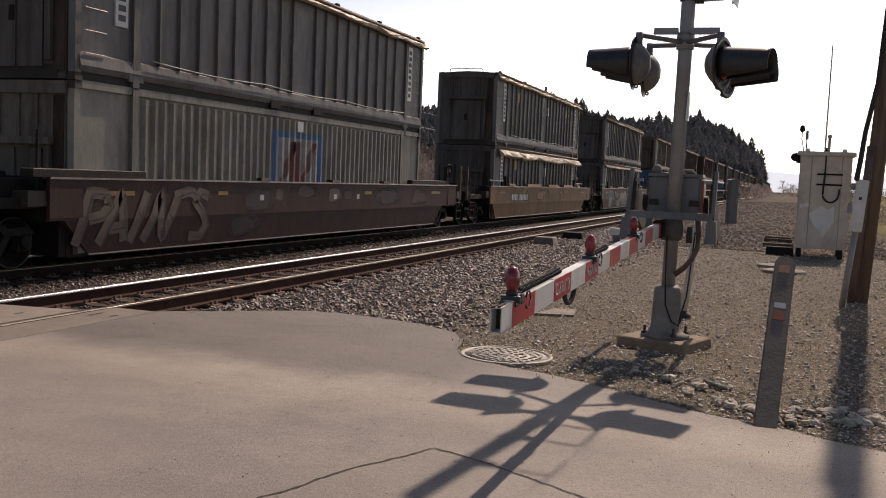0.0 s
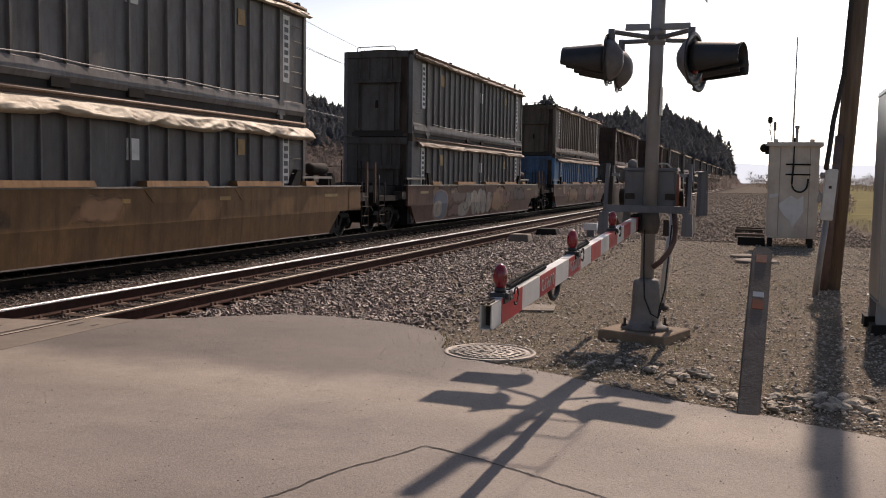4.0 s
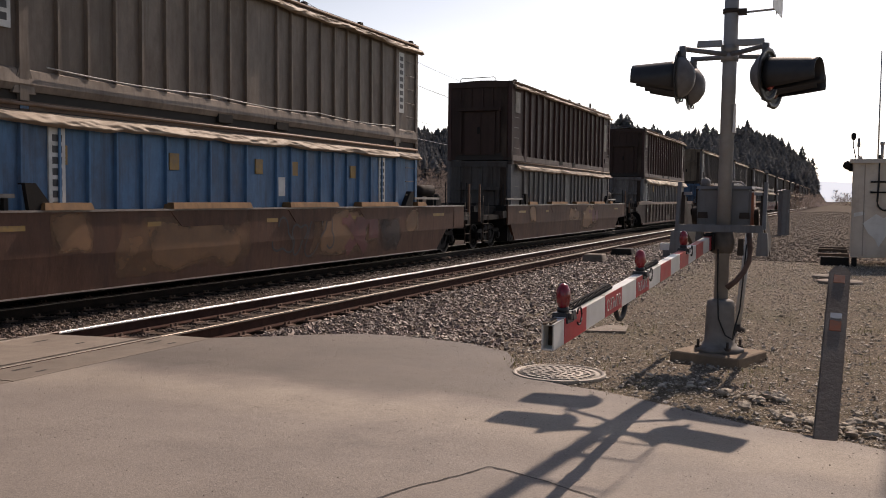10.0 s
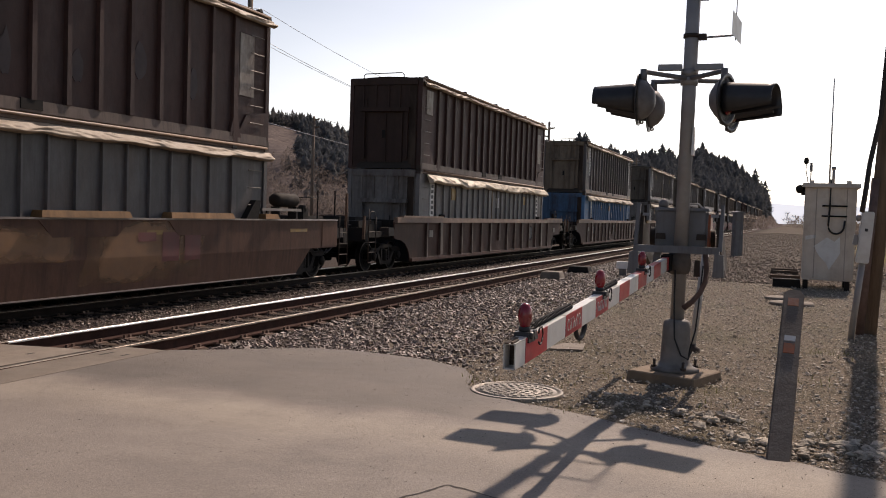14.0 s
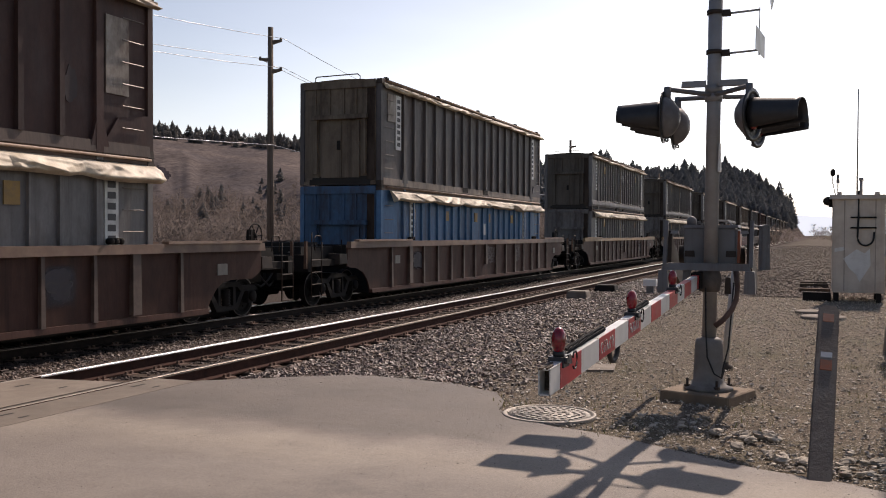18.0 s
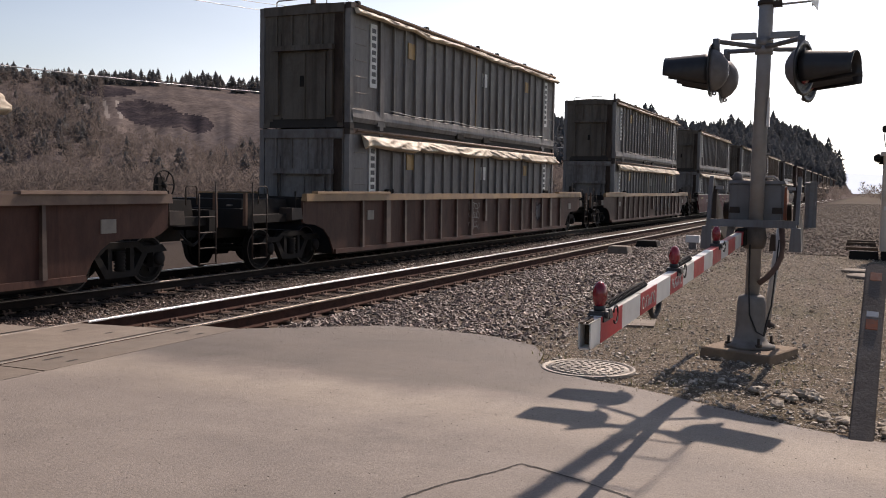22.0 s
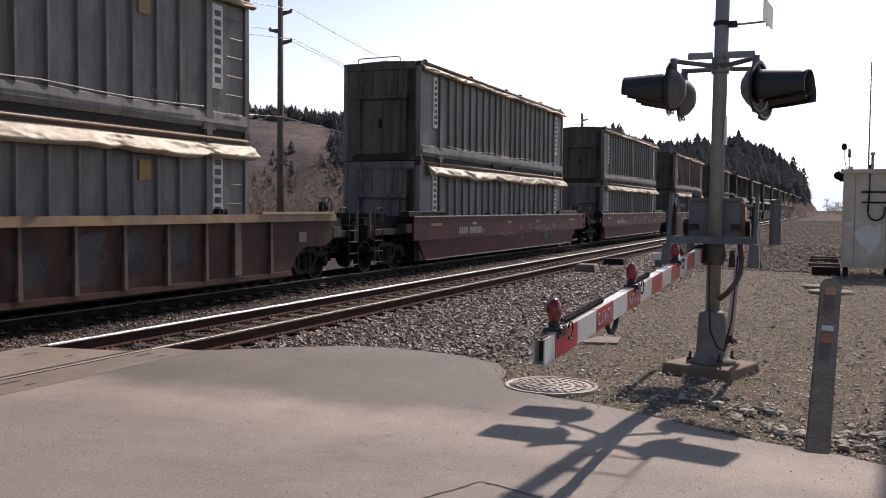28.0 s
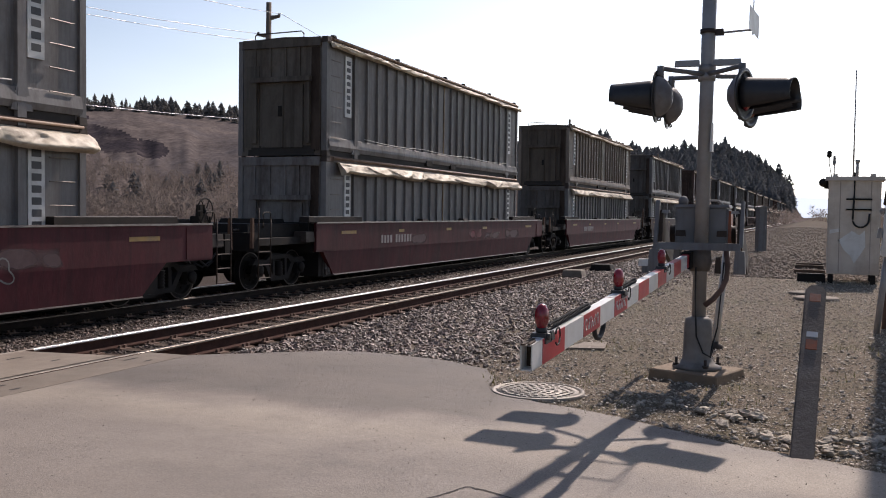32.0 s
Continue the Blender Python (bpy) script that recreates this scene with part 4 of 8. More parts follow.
        # the recess below the sill is only a black strip, its shade painted
        if upper:
            part("under_gap", shared(("under_gap",), lambda bm: box(bm, CW - 0.1, CW - 0.012, 0.2, CL - 0.2, 0.0, 0.145), M["slot"]), None, root, "black strip painted as the shaded gap under the sill")
        ribs = sorted([CL / 2 + q * d for d in (0.55, 1.1, 1.72, 2.34, 2.96, 3.58, 4.2, 4.82, 5.43) for q in (1, -1)])
    rw, rd, rz = (0.055, 0.07, 0.19) if heavy else (0.03, 0.052, 0.46)

    def rib(bm, y=0.0):
        box(bm, CW - 0.03, CW + rd, y - rw, y + rw, rz, CH - 0.2, 0.014)
    if simple:
        part("ribs", shared(("ribs", colour), lambda bm: [rib(bm, y) for y in ribs], m), None, root)
    else:
        me = shared(("rib", colour), rib, m)
        for y in ribs:
            part("rib", me, None, root, loc=(0, y, 0))
    if colour in ("silver", "steel") and not simple:
        part("centre_stripe", shared(("centre_stripe",), lambda bm: box(bm, CW - 0.02, CW + 0.004, CL / 2 - 0.035, CL / 2 + 0.03, 0.5, CH - 0.22), M["ochre_stripe"]), None, root, "rusty yellow stripe down the middle")
    if colour == "dark" and not simple:
        for k in range(7):
            y = ribs[(k * 2 + seed) % 14 + 1] + 0.1
            w, z, h = 0.25 + 0.3 * abs(noise.noise((k * 2.7, seed, 1))), 0.5 + 1.6 * abs(noise.noise((k * 1.9, seed, 6))), 0.5 + 0.6 * abs(noise.noise((k, seed * 1.7, 3)))
            part("repair_patch", shared(("repair_patch", colour, seed % 4, k), lambda bm: prism(bm, [(y + w / 2 + w / 2 * (1 + 0.5 * noise.noise((q, k, seed))) * math.cos(q * 0.449), min(CH - 0.3, z + h / 2 + h / 2 * (1 + 0.7 * noise.noise((q * 0.9, seed, k + 4))) * math.sin(q * 0.449))) for q in range(14)], CW - 0.02, CW - 0.009, "x"), M["patchwork"]), None, root, "uneven bluish grey stain of old paint")
    part("far_side_ribs", shared(("far_side_ribs", colour), lambda bm: [box(bm, -CW - 0.045, -CW + 0.03, y - 0.035, y + 0.035, 0.3, CH - 0.14) for y in ribs], m), None, root)
    for k, y in enumerate((1.42, CL - 1.42)):
        part("lifting_post", shared(("lifting_post", colour, k), lambda bm: (box(bm, CW - 0.03, CW + 0.055, y, y + 0.17, 0, CH - 0.02, 0.008),
                                                                      prism(bm, [(y - 0.12, 0.1), (y + 0.3, 0.1), (y + 0.15, 0.6), (y + 0.03, 0.6)], CW - 0.02, CW + 0.05, "x")), m), None, root)
    if not simple:
        # proud dark blocks mimic the shade inside open fork pockets
        pieces("pocket", (), [(CW - 0.05, CW + 0.066, 6.1, 6.55, 0.04, 0.2), (CW - 0.05, CW + 0.066, 8.1, 8.55, 0.04, 0.2)], M["steel_dark"], root, "dark block painted as a shaded fork pocket")
        if upper and not heavy:
            part("tie_cable", shared(("tie_cable", seed % 3), lambda bm: tube(bm, [(CW + 0.085, 1.9 + 0.49 * i, 0.52 - 0.05 * math.sin(math.pi * ((i % 8) / 8)) ) for i in range(25)], 0.011, 5), M["whitemark"]), None, root, "slack tie-down cable")

        rung = shared(("rung",), lambda bm: rod(bm, (CW + 0.05, 0, 0), (CW + 0.05, 0.52, 0), 0.01, 6), M["rung"])
        for y0 in (0.2, CL - 0.8):
            for i in range(6):
                part("rung", rung, None, root, loc=(0, y0, 0.45 + 0.37 * i))
        hoop = [(-0.75, -0.02, CH), (-0.75, -0.02, CH + 0.1), (-0.7, -0.02, CH + 0.14), (0.55, -0.02, CH + 0.16), (0.62, -0.02, CH + 0.1), (0.62, -0.02, CH)]
        part("grab_rail", shared(("grab_rail",), lambda bm: tube(bm, hoop, 0.016, 6), M["steel_mid"]), None, root)
    if heavy and not simple:
        for k, (y, z0) in enumerate(((0.45, 1.75), (CL - 1.15, 1.0))):
            part("worn_plate", shared(("worn_plate", k), lambda bm: box(bm, CW - 0.02, CW + 0.006, y, y + 0.55, z0, z0 + (0.75 if k == 0 else 1.3), 0.002), M["wornplate"]), None, root, "scuffed pale plate with peeling paint")
    if plate:
        for k, (y, h) in enumerate(((1.98, 1.5), (CL - 2.3, 1.5)) if colour == "blue" else ((0.98, 1.5), (CL - 1.19, 1.6))):
            pl = part("plate", shared(("plate", k, colour == "blue"), lambda bm: box(bm, CW - 0.02, CW + 0.012, y, y + 0.33, CH - 0.32 - h, CH - 0.32, 0.002), M["plate"]), None, root, "white lettered plate")
            if not simple:
                pieces("letter_bar", (k, colour == "blue"), [(CW + 0.01, CW + 0.015, y + 0.07, y + 0.26, CH - 0.4 - h * (i + 0.76) / 8.8, CH - 0.4 - h * (i + 0.14) / 8.8) for i in range(8)], M["ink"], pl, "", 0)
    if tarp:
        part("tarp_rod", shared(("tarp_rod",), lambda bm: rod(bm, (CW + 0.06, 0.3, CH - 0.02), (CW + 0.06, CL - 0.1, CH - 0.02), 0.026, 8), M["rustrail"]), None, root, "rusty steel tube above the tarp")
        part("tarp", shared(("tarp", tarp, upper, seed % 4, thin), lambda bm: tarp_bm(bm, seed % 4 + 1.0, upper, thin), M[tarp]), None, root, "creased canvas tarp rolled along the top edge")

    def cover(bm):
        prev = None
        for i in range(31):
            y = 0.1 + (CL - 0.2) * i / 30
            z = CH + 0.03 + 0.035 * math.cos(i * math.pi * 0.66)
            q = [bm.verts.new((x, y, z - 0.09 * (x / CW) ** 2)) for x in (-1.18, -0.6, 0, 0.6, 1.15)]
            if prev:
                for k in range(4):
                    bm.faces.new((prev[k], prev[k + 1], q[k + 1], q[k]))
            prev = q
    part("cover", shared(("cover", tarp), cover, M[tarp or "tarp"]), None, root, "canvas cover over the open top")
    if extra.endswith("text"):
        if "lift_text" not in MESH:
            cu = bpy.data.curves.new("lift_text", "FONT")
            cu.body, cu.offset, cu.size, cu.space_character, cu.space_word = "TOP LIFT ONLY", -0.006, 0.23, 1.05, 1.3
            tmp = new("lift_text", cu)
            MESH["lift_text"] = bpy.data.meshes.new_from_object(tmp)
            MESH["lift_text"].materials.append(M["scrawl_pale"])
            bpy.data.objects.remove(tmp)
        tx = part("stencil", MESH["lift_text"], None, root, "white stencilled words", loc=(CW + 0.05, 12.0, 0.54))
        tx.rotation_euler = (radians(90), 0, radians(90))
        extra = "yellow"
    if extra == "yellow":
        pieces("decal", ("y",), [(CW - 0.02, CW + 0.004, 3.0, 3.4, 1.95, 2.35), (CW - 0.02, CW + 0.004, 11.98, 12.28, 1.95, 2.3)], M["yellow"], root, "faded yellow decal", 0)
        part("notice", shared(("notice_w",), lambda bm: box(bm, CW - 0.02, CW + 0.004, 8.1, 8.46, 1.75, 2.15), M["plate"]), None, root, "white notice")
    if extra == "decals":
        pieces("decal", ("b",), [(CW - 0.02, CW + 0.004, y, y + 0.26, 1.95, 2.25) for y in (2.1, 4.75, 7.4, 8.75, 11.4)], M["yellow"], root, "small yellow decal", 0)
        part("notice", shared(("notice_b",), lambda bm: box(bm, CW - 0.02, CW + 0.004, 8.15, 8.5, 1.5, 1.9), M["plate"]), None, root, "white notice")
    return root


WHEEL_R = 0.42


def truck(root, y, name="truck"):
    """A two-axle truck: side frames, bolster, springs and turning wheelsets."""
    dark = M["steel_dark"]

    def frames(bm, x):
        lo, hi = x - 0.06, x + 0.06
        prism(bm, [(-1.1, 0.4), (-0.98, 0.52), (-0.55, 0.5), (-0.38, 0.6), (0.38, 0.6), (0.55, 0.5), (0.98, 0.52), (1.1, 0.4), (0.9, 0.4), (0.5, 0.38), (0.34, 0.5), (-0.34, 0.5), (-0.5, 0.38), (-0.9, 0.4)], lo, hi, "x")
        prism(bm, [(-0.62, 0.4), (-0.36, 0.02), (0.36, 0.02), (0.62, 0.4), (0.48, 0.4), (0.28, 0.12), (-0.28, 0.12), (-0.48, 0.4)], lo, hi, "x")
        for q in (-1, 1):
            box(bm, lo, hi, min(q * 0.2, q * 0.3), max(q * 0.2, q * 0.3), 0.1, 0.52, 0.01)
            box(bm, lo - 0.01, hi + 0.02, q * 0.86 - 0.14, q * 0.86 + 0.14, 0.14, 0.42, 0.03)
            e = math.copysign(1, x)
            lathe(bm, (x + e * 0.06, q * 0.86, 0.28), [(0.115, 0.0), (0.115, e * 0.06), (0.08, e * 0.085), (0.0005, e * 0.09)], 14, "x")
    t = part(name, shared(("truck",), lambda bm: box(bm, -0.95, 0.95, -0.2, 0.2, 0.3, 0.62, 0.02), dark), None, root, loc=(0, y, 0))
    for k, x in enumerate((0.98, -0.98)):
        part("side_frame", shared(("side_frame", k), lambda bm: frames(bm, x), dark), None, t)

    for k, x in enumerate((1.0, -1.0)):
        part("spring", shared(("spring", k), lambda bm: lathe(bm, (x, 0, 0.12), [(0.075 + (0.03 if i % 2 else 0.0), 0.03 * i) for i in range(12)], 12), dark), None, t)
    wheels = []
    for k, yy in enumerate((-0.86, 0.86)):
        def ws(bm):
            rod(bm, (-1.06, 0, 0), (1.06, 0, 0), 0.075, 10)
            for s in (1, -1):
                prof = [(0.09, 0.0), (0.12, 0.03), (0.3, 0.02), (0.33, 0.06), (WHEEL_R, 0.06), (WHEEL_R, -0.04), (WHEEL_R + 0.02, -0.06), (WHEEL_R - 0.02, -0.08), (0.33, -0.05), (0.3, -0.03), (0.12, -0.06), (0.09, -0.05)]
                lathe(bm, (s * 0.75, 0, 0), [(r, s * h) for r, h in prof], 28, "x")
                for q in range(6):
                    a = q * math.pi / 3
                    rod(bm, (s * 0.79, 0.2 * math.cos(a), 0.2 * math.sin(a)), (s * 0.805, 0.2 * math.cos(a), 0.2 * math.sin(a)), 0.035, 6)
        for f in shared(("wheelset",), ws, M["wheel"]).polygons:
            f.use_smooth = False
        w = part("wheelset", shared(("wheelset",), ws, M["wheel"]), None, t, "steel wheelset", loc=(0, yy, WHEEL_R + RAIL_Z["train"]))

        for s in (1, -1):
            part("rim", shared(("rim", s), lambda bm: lathe(bm, (s * 0.75, 0, 0), [(WHEEL_R - 0.03, s * 0.062), (WHEEL_R - 0.004, s * 0.066), (WHEEL_R - 0.004, s * 0.06)], 28, "x", False), M["wheelrim"]), None, w, "worn wheel rim")
        wheels.append(w)
    return t


def end_gear(root, y0, y1, lead, tall=False):
    """Deck, ladder, stanchions and coupler at a car's end, between y0 (body) and y1 (outer)."""
    dark = M["steel_dark"]
    s = -1 if lead else 1
    part("end_deck", shared(("end_deck", y0, y1), lambda bm: box(bm, -1.2, 1.2, min(y0, y1), max(y0, y1), 0.82, 0.98, 0.01), dark), None, root)
    part("draft_sill", shared(("draft_sill", y0, y1), lambda bm: box(bm, -0.45, 0.45, min(y0, y1), max(y0, y1), 0.5, 0.815, 0.02), dark), None, root)
    part("end_beam", shared(("end_beam", y0, y1), lambda bm: box(bm, -1.28, 1.28, min(y1, y1 - s * 0.2), max(y1, y1 - s * 0.2), 0.72, 1.1, 0.015), dark), None, root)
    part("coupler", shared(("coupler", y1, s), lambda bm: (box(bm, -0.1, 0.1, min(y1, y1 + s * 0.62), max(y1, y1 + s * 0.62), 0.58, 0.78, 0.02), box(bm, -0.17, 0.17, min(y1 + s * 0.5, y1 + s * 0.8), max(y1 + s * 0.5, y1 + s * 0.8), 0.52, 0.84, 0.04)), dark), None, root)

    def ladder(bm):
        for yy in (y1 - s * 0.08, y1 - s * 0.55):
            tube(bm, [(1.33, yy, 0.12), (1.33, yy, 1.0), (1.33, yy, 1.62 if yy == y1 - s * 0.08 else 1.4)], 0.017, 6)
        for z in (0.14, 0.42, 0.7, 0.98):
            rod(bm, (1.33, y1 - s * 0.08, z), (1.33, y1 - s * 0.55, z), 0.015, 6)
    part("ladder", shared(("car_ladder", y1, s), ladder, M["steel_mid"]), None, root, "end ladder with a stirrup step")

    part("end_platform", shared(("end_platform", y0, y1), lambda bm: (box(bm, -1.12, 0.95, min(y0, y1 - s * 0.25), max(y0, y1 - s * 0.25), 0.98, 1.28, 0.03), box(bm, -0.7, 0.5, min(y0, y0 + s * 0.9), max(y0, y0 + s * 0.9), 1.28, 1.38, 0.02)), dark), None, root, "dark end platform")
    if tall:
        part("stanchion", shared(("stanchion", y1), lambda bm: rod(bm, (0.6, y1 - s * 0.4, 0.95), (0.6, y1 - s * 0.4, 2.05), 0.02, 6), dark), None, root)
    else:
        part("grab_iron", shared(("grab_iron", y1), lambda bm: tube(bm, [(1.2, y1 - s * 0.75, 1.2), (1.2, y1 - s * 0.75, 1.5), (1.2, y1 - s * 0.7, 1.54), (1.2, y1 - s * 0.5, 1.54), (1.2, y1 - s * 0.45, 1.5), (1.2, y1 - s * 0.45, 1.2)], 0.015, 6), M["steel_mid"]), None, root)
    part("step_box", shared(("step_box", y0, s), lambda bm: box(bm, 1.0, 1.34, min(y0 + s * 0.02, y0 + s * 0.42), max(y0 + s * 0.02, y0 + s * 0.42), 0.86, 1.1, 0.015), M["steel_mid"]), None, root, "worn box at the end of the side")
    part("end_post", shared(("end_post", y1, s, tall), lambda bm: box(bm, 1.2, 1.27, min(y1 - s * 0.02, y1 + s * 0.06), max(y1 - s * 0.02, y1 + s * 0.06), 0.78, 2.0 if tall else 1.42, 0.008), M["rustpost"]), None, root, "rusty upright post")
    part("end_post", shared(("end_post_in", y1, s, tall), lambda bm: rod(bm, (1.22, y0 + s * 0.12, 0.95), (1.22, y0 + s * 0.12, 2.05 if tall else 1.45), 0.022, 6), dark), None, root)
    part("brake_rod", shared(("brake_rod", y1, s), lambda bm: rod(bm, (0.7, min(y0, y1) + 0.1, 1.16), (0.7, max(y0, y1) - 0.1, 1.14), 0.02, 6), M["rung"]), None, root)
    if not lead and tall and "brake" not in root:
        part("air_tank", shared(("air_tank", y0), lambda bm: lathe(bm, (0.75, y0 - 1.6, 1.76), [(0.03, -0.56), (0.12, -0.53), (0.165, -0.42), (0.165, 0.42), (0.12, 0.53), (0.03, 0.56)], 18, "y"), M["tank"]), None, root, "black brake air tank")
        for yy in (-2.0, -1.2):
            part("tank_stand", shared(("tank_stand", y0, yy), lambda bm: box(bm, 0.63, 0.87, y0 + yy - 0.04, y0 + yy + 0.04, 0.98, 1.6, 0.01), dark), None, root)
        part("pipe", shared(("pipe", y0), lambda bm: tube(bm, [(0.75, y0 - 0.88, 1.84), (0.8, y0 - 0.4, 1.86), (0.6, y0 + 0.3, 1.86)], 0.014, 6), dark), None, root)
        part("valve", shared(("valve", y0), lambda bm: (box(bm, 0.55, 0.8, y0 - 0.75, y0 - 0.45, 1.28, 1.6, 0.03), lathe(bm, (0.68, y0 - 0.6, 1.55), [(0.1, -0.04), (0.12, 0.0), (0.09, 0.1), (0.02, 0.12)], 12)), dark), None, root, "brake valve")
    if not lead and (not tall or "brake" in root):
        def wheel(bm):
            hub = 1.78 if tall else 1.55
            lathe(bm, (0.98, y0 + 0.3, hub), [(0.25, -0.014), (0.275, 0.0), (0.25, 0.014), (0.236, 0.0), (0.25, -0.014)], 22, "x", False)
            lathe(bm, (0.98, y0 + 0.3, hub), [(0.0005, -0.03), (0.06, -0.02), (0.06, 0.02), (0.0005, 0.03)], 10, "x")
            for q in range(3):
                a = q * math.pi / 3
                rod(bm, (0.98, y0 + 0.3 - 0.25 * math.cos(a), hub - 0.25 * math.sin(a)), (0.98, y0 + 0.3 + 0.25 * math.cos(a), hub + 0.25 * math.sin(a)), 0.012, 5)
        part("brake_wheel", shared(("brake_wheel", y0, tall), wheel, dark), None, root, "hand brake wheel")
        part("brake_housing", shared(("brake_housing", y0, tall), lambda bm: (box(bm, 0.78, 0.94, y0 + 0.2, y0 + 0.42, 0.97, 1.95 if tall else 1.68, 0.03), box(bm, 0.7, 0.96, y0 + 0.12, y0 + 0.5, 0.97, 1.45, 0.03)), dark), None, root)
    part("hose", shared(("hose", y1, s), lambda bm: tube(bm, [(0.35, y1, 0.7), (0.36, y1 + s * 0.25, 0.5), (0.34, y1 + s * 0.5, 0.38), (0.3, y1 + s * 0.75, 0.48)], 0.022, 6), M["rubber"]), None, root)


def flat_car(colour, label, pads=False, marks="bars", seed=0, group="well cars"):
    """A smooth-sided well car. y = 0 is where its containers begin."""
    m = CAR[colour]
    root = thing("well_car", label, "well car", group)
    A, B, top = -0.65, 18.45, 1.3
    for k, s in enumerate((1, -1)):
        def side(bm):
            up = [(A, 0.62), (A, top), (B, top), (B, 0.62), (16.9, 0.62), (0.3, 0.62)]
            prism(bm, up, s * 1.3, s * 1.36, "x")

        def lower(bm):
            a = [(-0.3, 0.62), (0.3, 0.05), (16.5, 0.05), (17.1, 0.62)]
            v = [bm.verts.new((s * (1.355 if z > 0.5 else 1.302), y, z)) for y, z in a]
            w = [bm.verts.new((s * 1.238, y, z)) for y, z in a]
            bm.faces.new(v)
            bm.faces.new(w[::-1])
            for i in range(4):
                j = (i + 1) % 4
                bm.faces.new((v[i], v[j], w[j], w[i]))
        part("side_sill", shared(("flat_sill", colour, k), side, m), None, root)
        part("lower_web", shared(("flat_web", colour, k), lower, m), None, root)
        part("top_flange", shared(("flat_flange", k), lambda bm: (box(bm, min(s * 1.22, s * 1.39), max(s * 1.22, s * 1.39), A, B, top - 0.012, top + 0.02, 0.004),
                                                             box(bm, min(s * 1.24, s * 1.325), max(s * 1.24, s * 1.325), 0.3, 16.5, 0.028, 0.05, 0.004)), M["edge_worn"]), None, root)
    part("floor", shared(("flat_floor",), lambda bm: box(bm, -1.25, 1.25, -0.1, 16.9, 0.0, 0.06), M["steel_dark"]), None, root)
    pieces("well_end", ("flat",), [(1.228, 1.232, -0.3, 0.4, 0.02, 0.64), (1.228, 1.232, 16.3, 17.0, 0.02, 0.64)], M["steel_dark"], root, "dark inner plate at the end of the well", 0)
    pieces("bulkhead", ("flat",), [(-1.25, 1.25, A, A + 0.12, 0.6, 1.28), (-1.25, 1.25, B - 0.12, B, 0.6, 1.28), (-1.25, 1.25, -0.14, -0.06, 0.02, 1.3)], M["steel_dark"], root)
    pieces("end_plate", (colour,), [(1.362, 1.376, A, A + 0.75, 0.66, 1.26), (1.362, 1.376, B - 0.8, B, 0.66, 1.26)], m, root)
    if pads:
        pieces("guide_rail", (), [(1.2, 1.28, -0.5, 1.3, 1.5, 1.56), (1.2, 1.28, 15.0, 16.75, 1.5, 1.56)], M["rung"], root, "bare steel guide bar")
        pieces("guide_foot", (), [(1.2, 1.28, y, y + 0.08, 1.32, 1.5) for y in (-0.4, 1.1, 15.2, 16.5)], M["steel_dark"], root)
    else:
        pieces("end_guide", (), [(1.1, 1.375, -1.0, 1.7, 1.322, 1.44), (1.1, 1.375, 14.4, 17.4, 1.322, 1.44)], M["tank"], root, "black guide beam on the sill", 0.012)
        # sunlit top of the beam, painted as a thin lighter strip
        pieces("guide_cap", (), [(1.12, 1.36, -0.98, 1.68, 1.44, 1.452), (1.12, 1.36, 14.42, 17.38, 1.44, 1.452)], M["rung"], root, "lighter strip painted as the sunlit top of the beam", 0.004)
    if pads:
        for y0, y1 in ((1.7, 2.7), (4.6, 7.0), (8.4, 10.5), (11.6, 13.7), (14.9, 15.5)):
            part("pad", shared(("pad", y0), lambda bm: box(bm, 1.18, 1.44, y0, y1, top + 0.02, top + 0.13, 0.035), m), None, root, "tan wedge pad on the sill")
        for y0, y1 in ((4.6, 7.0), (8.4, 10.5), (11.6, 13.7)):
            part("pad_frame", shared(("pad_frame", colour, y0), lambda bm: prism(bm, [(y0, top - 0.03), (y1, top - 0.03), (y1 - 0.3, top - 0.3), (y0 + 0.3, top - 0.3)], 1.35, 1.372, "x"), m), None, root)
        for y0, q in ((1.5, 1), (14.75, -1)):
            part("corner_guide", shared(("corner_guide", y0), lambda bm: prism(bm, [(y0, top), (y0 + q * 0.5, top), (y0 + q * 0.12, top + 0.42), (y0 - q * 0.08, top + 0.42)], 1.2, 1.34, "x"), M["steel_dark"]), None, root, "black corner guide")
    else:
        pieces("pad", ("small",), [(1.2, 1.4, y, y + 0.4, top + 0.02, top + 0.09) for y in (5.6, 9.0, 12.2)], M["steel_mid"], root, "", 0.02)
    pieces("yellow_stripe", (), [(1.35, 1.3645, y, y + w, 1.02, 1.1) for y, w in ((0.6, 0.8), (4.0, 0.35), (7.6, 0.4), (11.0, 0.45), (16.1, 0.8))], M["yellow"], root, "yellow reflective stripe", 0)
    if marks == "bars":
        y0, step, wide, gap, z0, z1, ink = (2.85, 0.19, 0.115, 0.16, 0.74, 0.95, "numbers") if colour == "red" else (2.35, 0.235, 0.15, 0.25, 0.73, 0.98, "whitemark")
        pieces("number_bar", (colour,), [(1.355, 1.3685, y0 + step * i + (gap if i > 3 else 0), y0 + wide + step * i + (gap if i > 3 else 0), z0, z1) for i in range(10)], M[ink], root, "white bar of the car number", 0)
    truck(root, -1.7)
    truck(root, 17.35)
    if colour == "brown":
        root["brake"] = 1
    end_gear(root, -0.65, -3.1, True, colour != "red")
    end_gear(root, 18.45, 19.2, False, colour != "red")
    return root


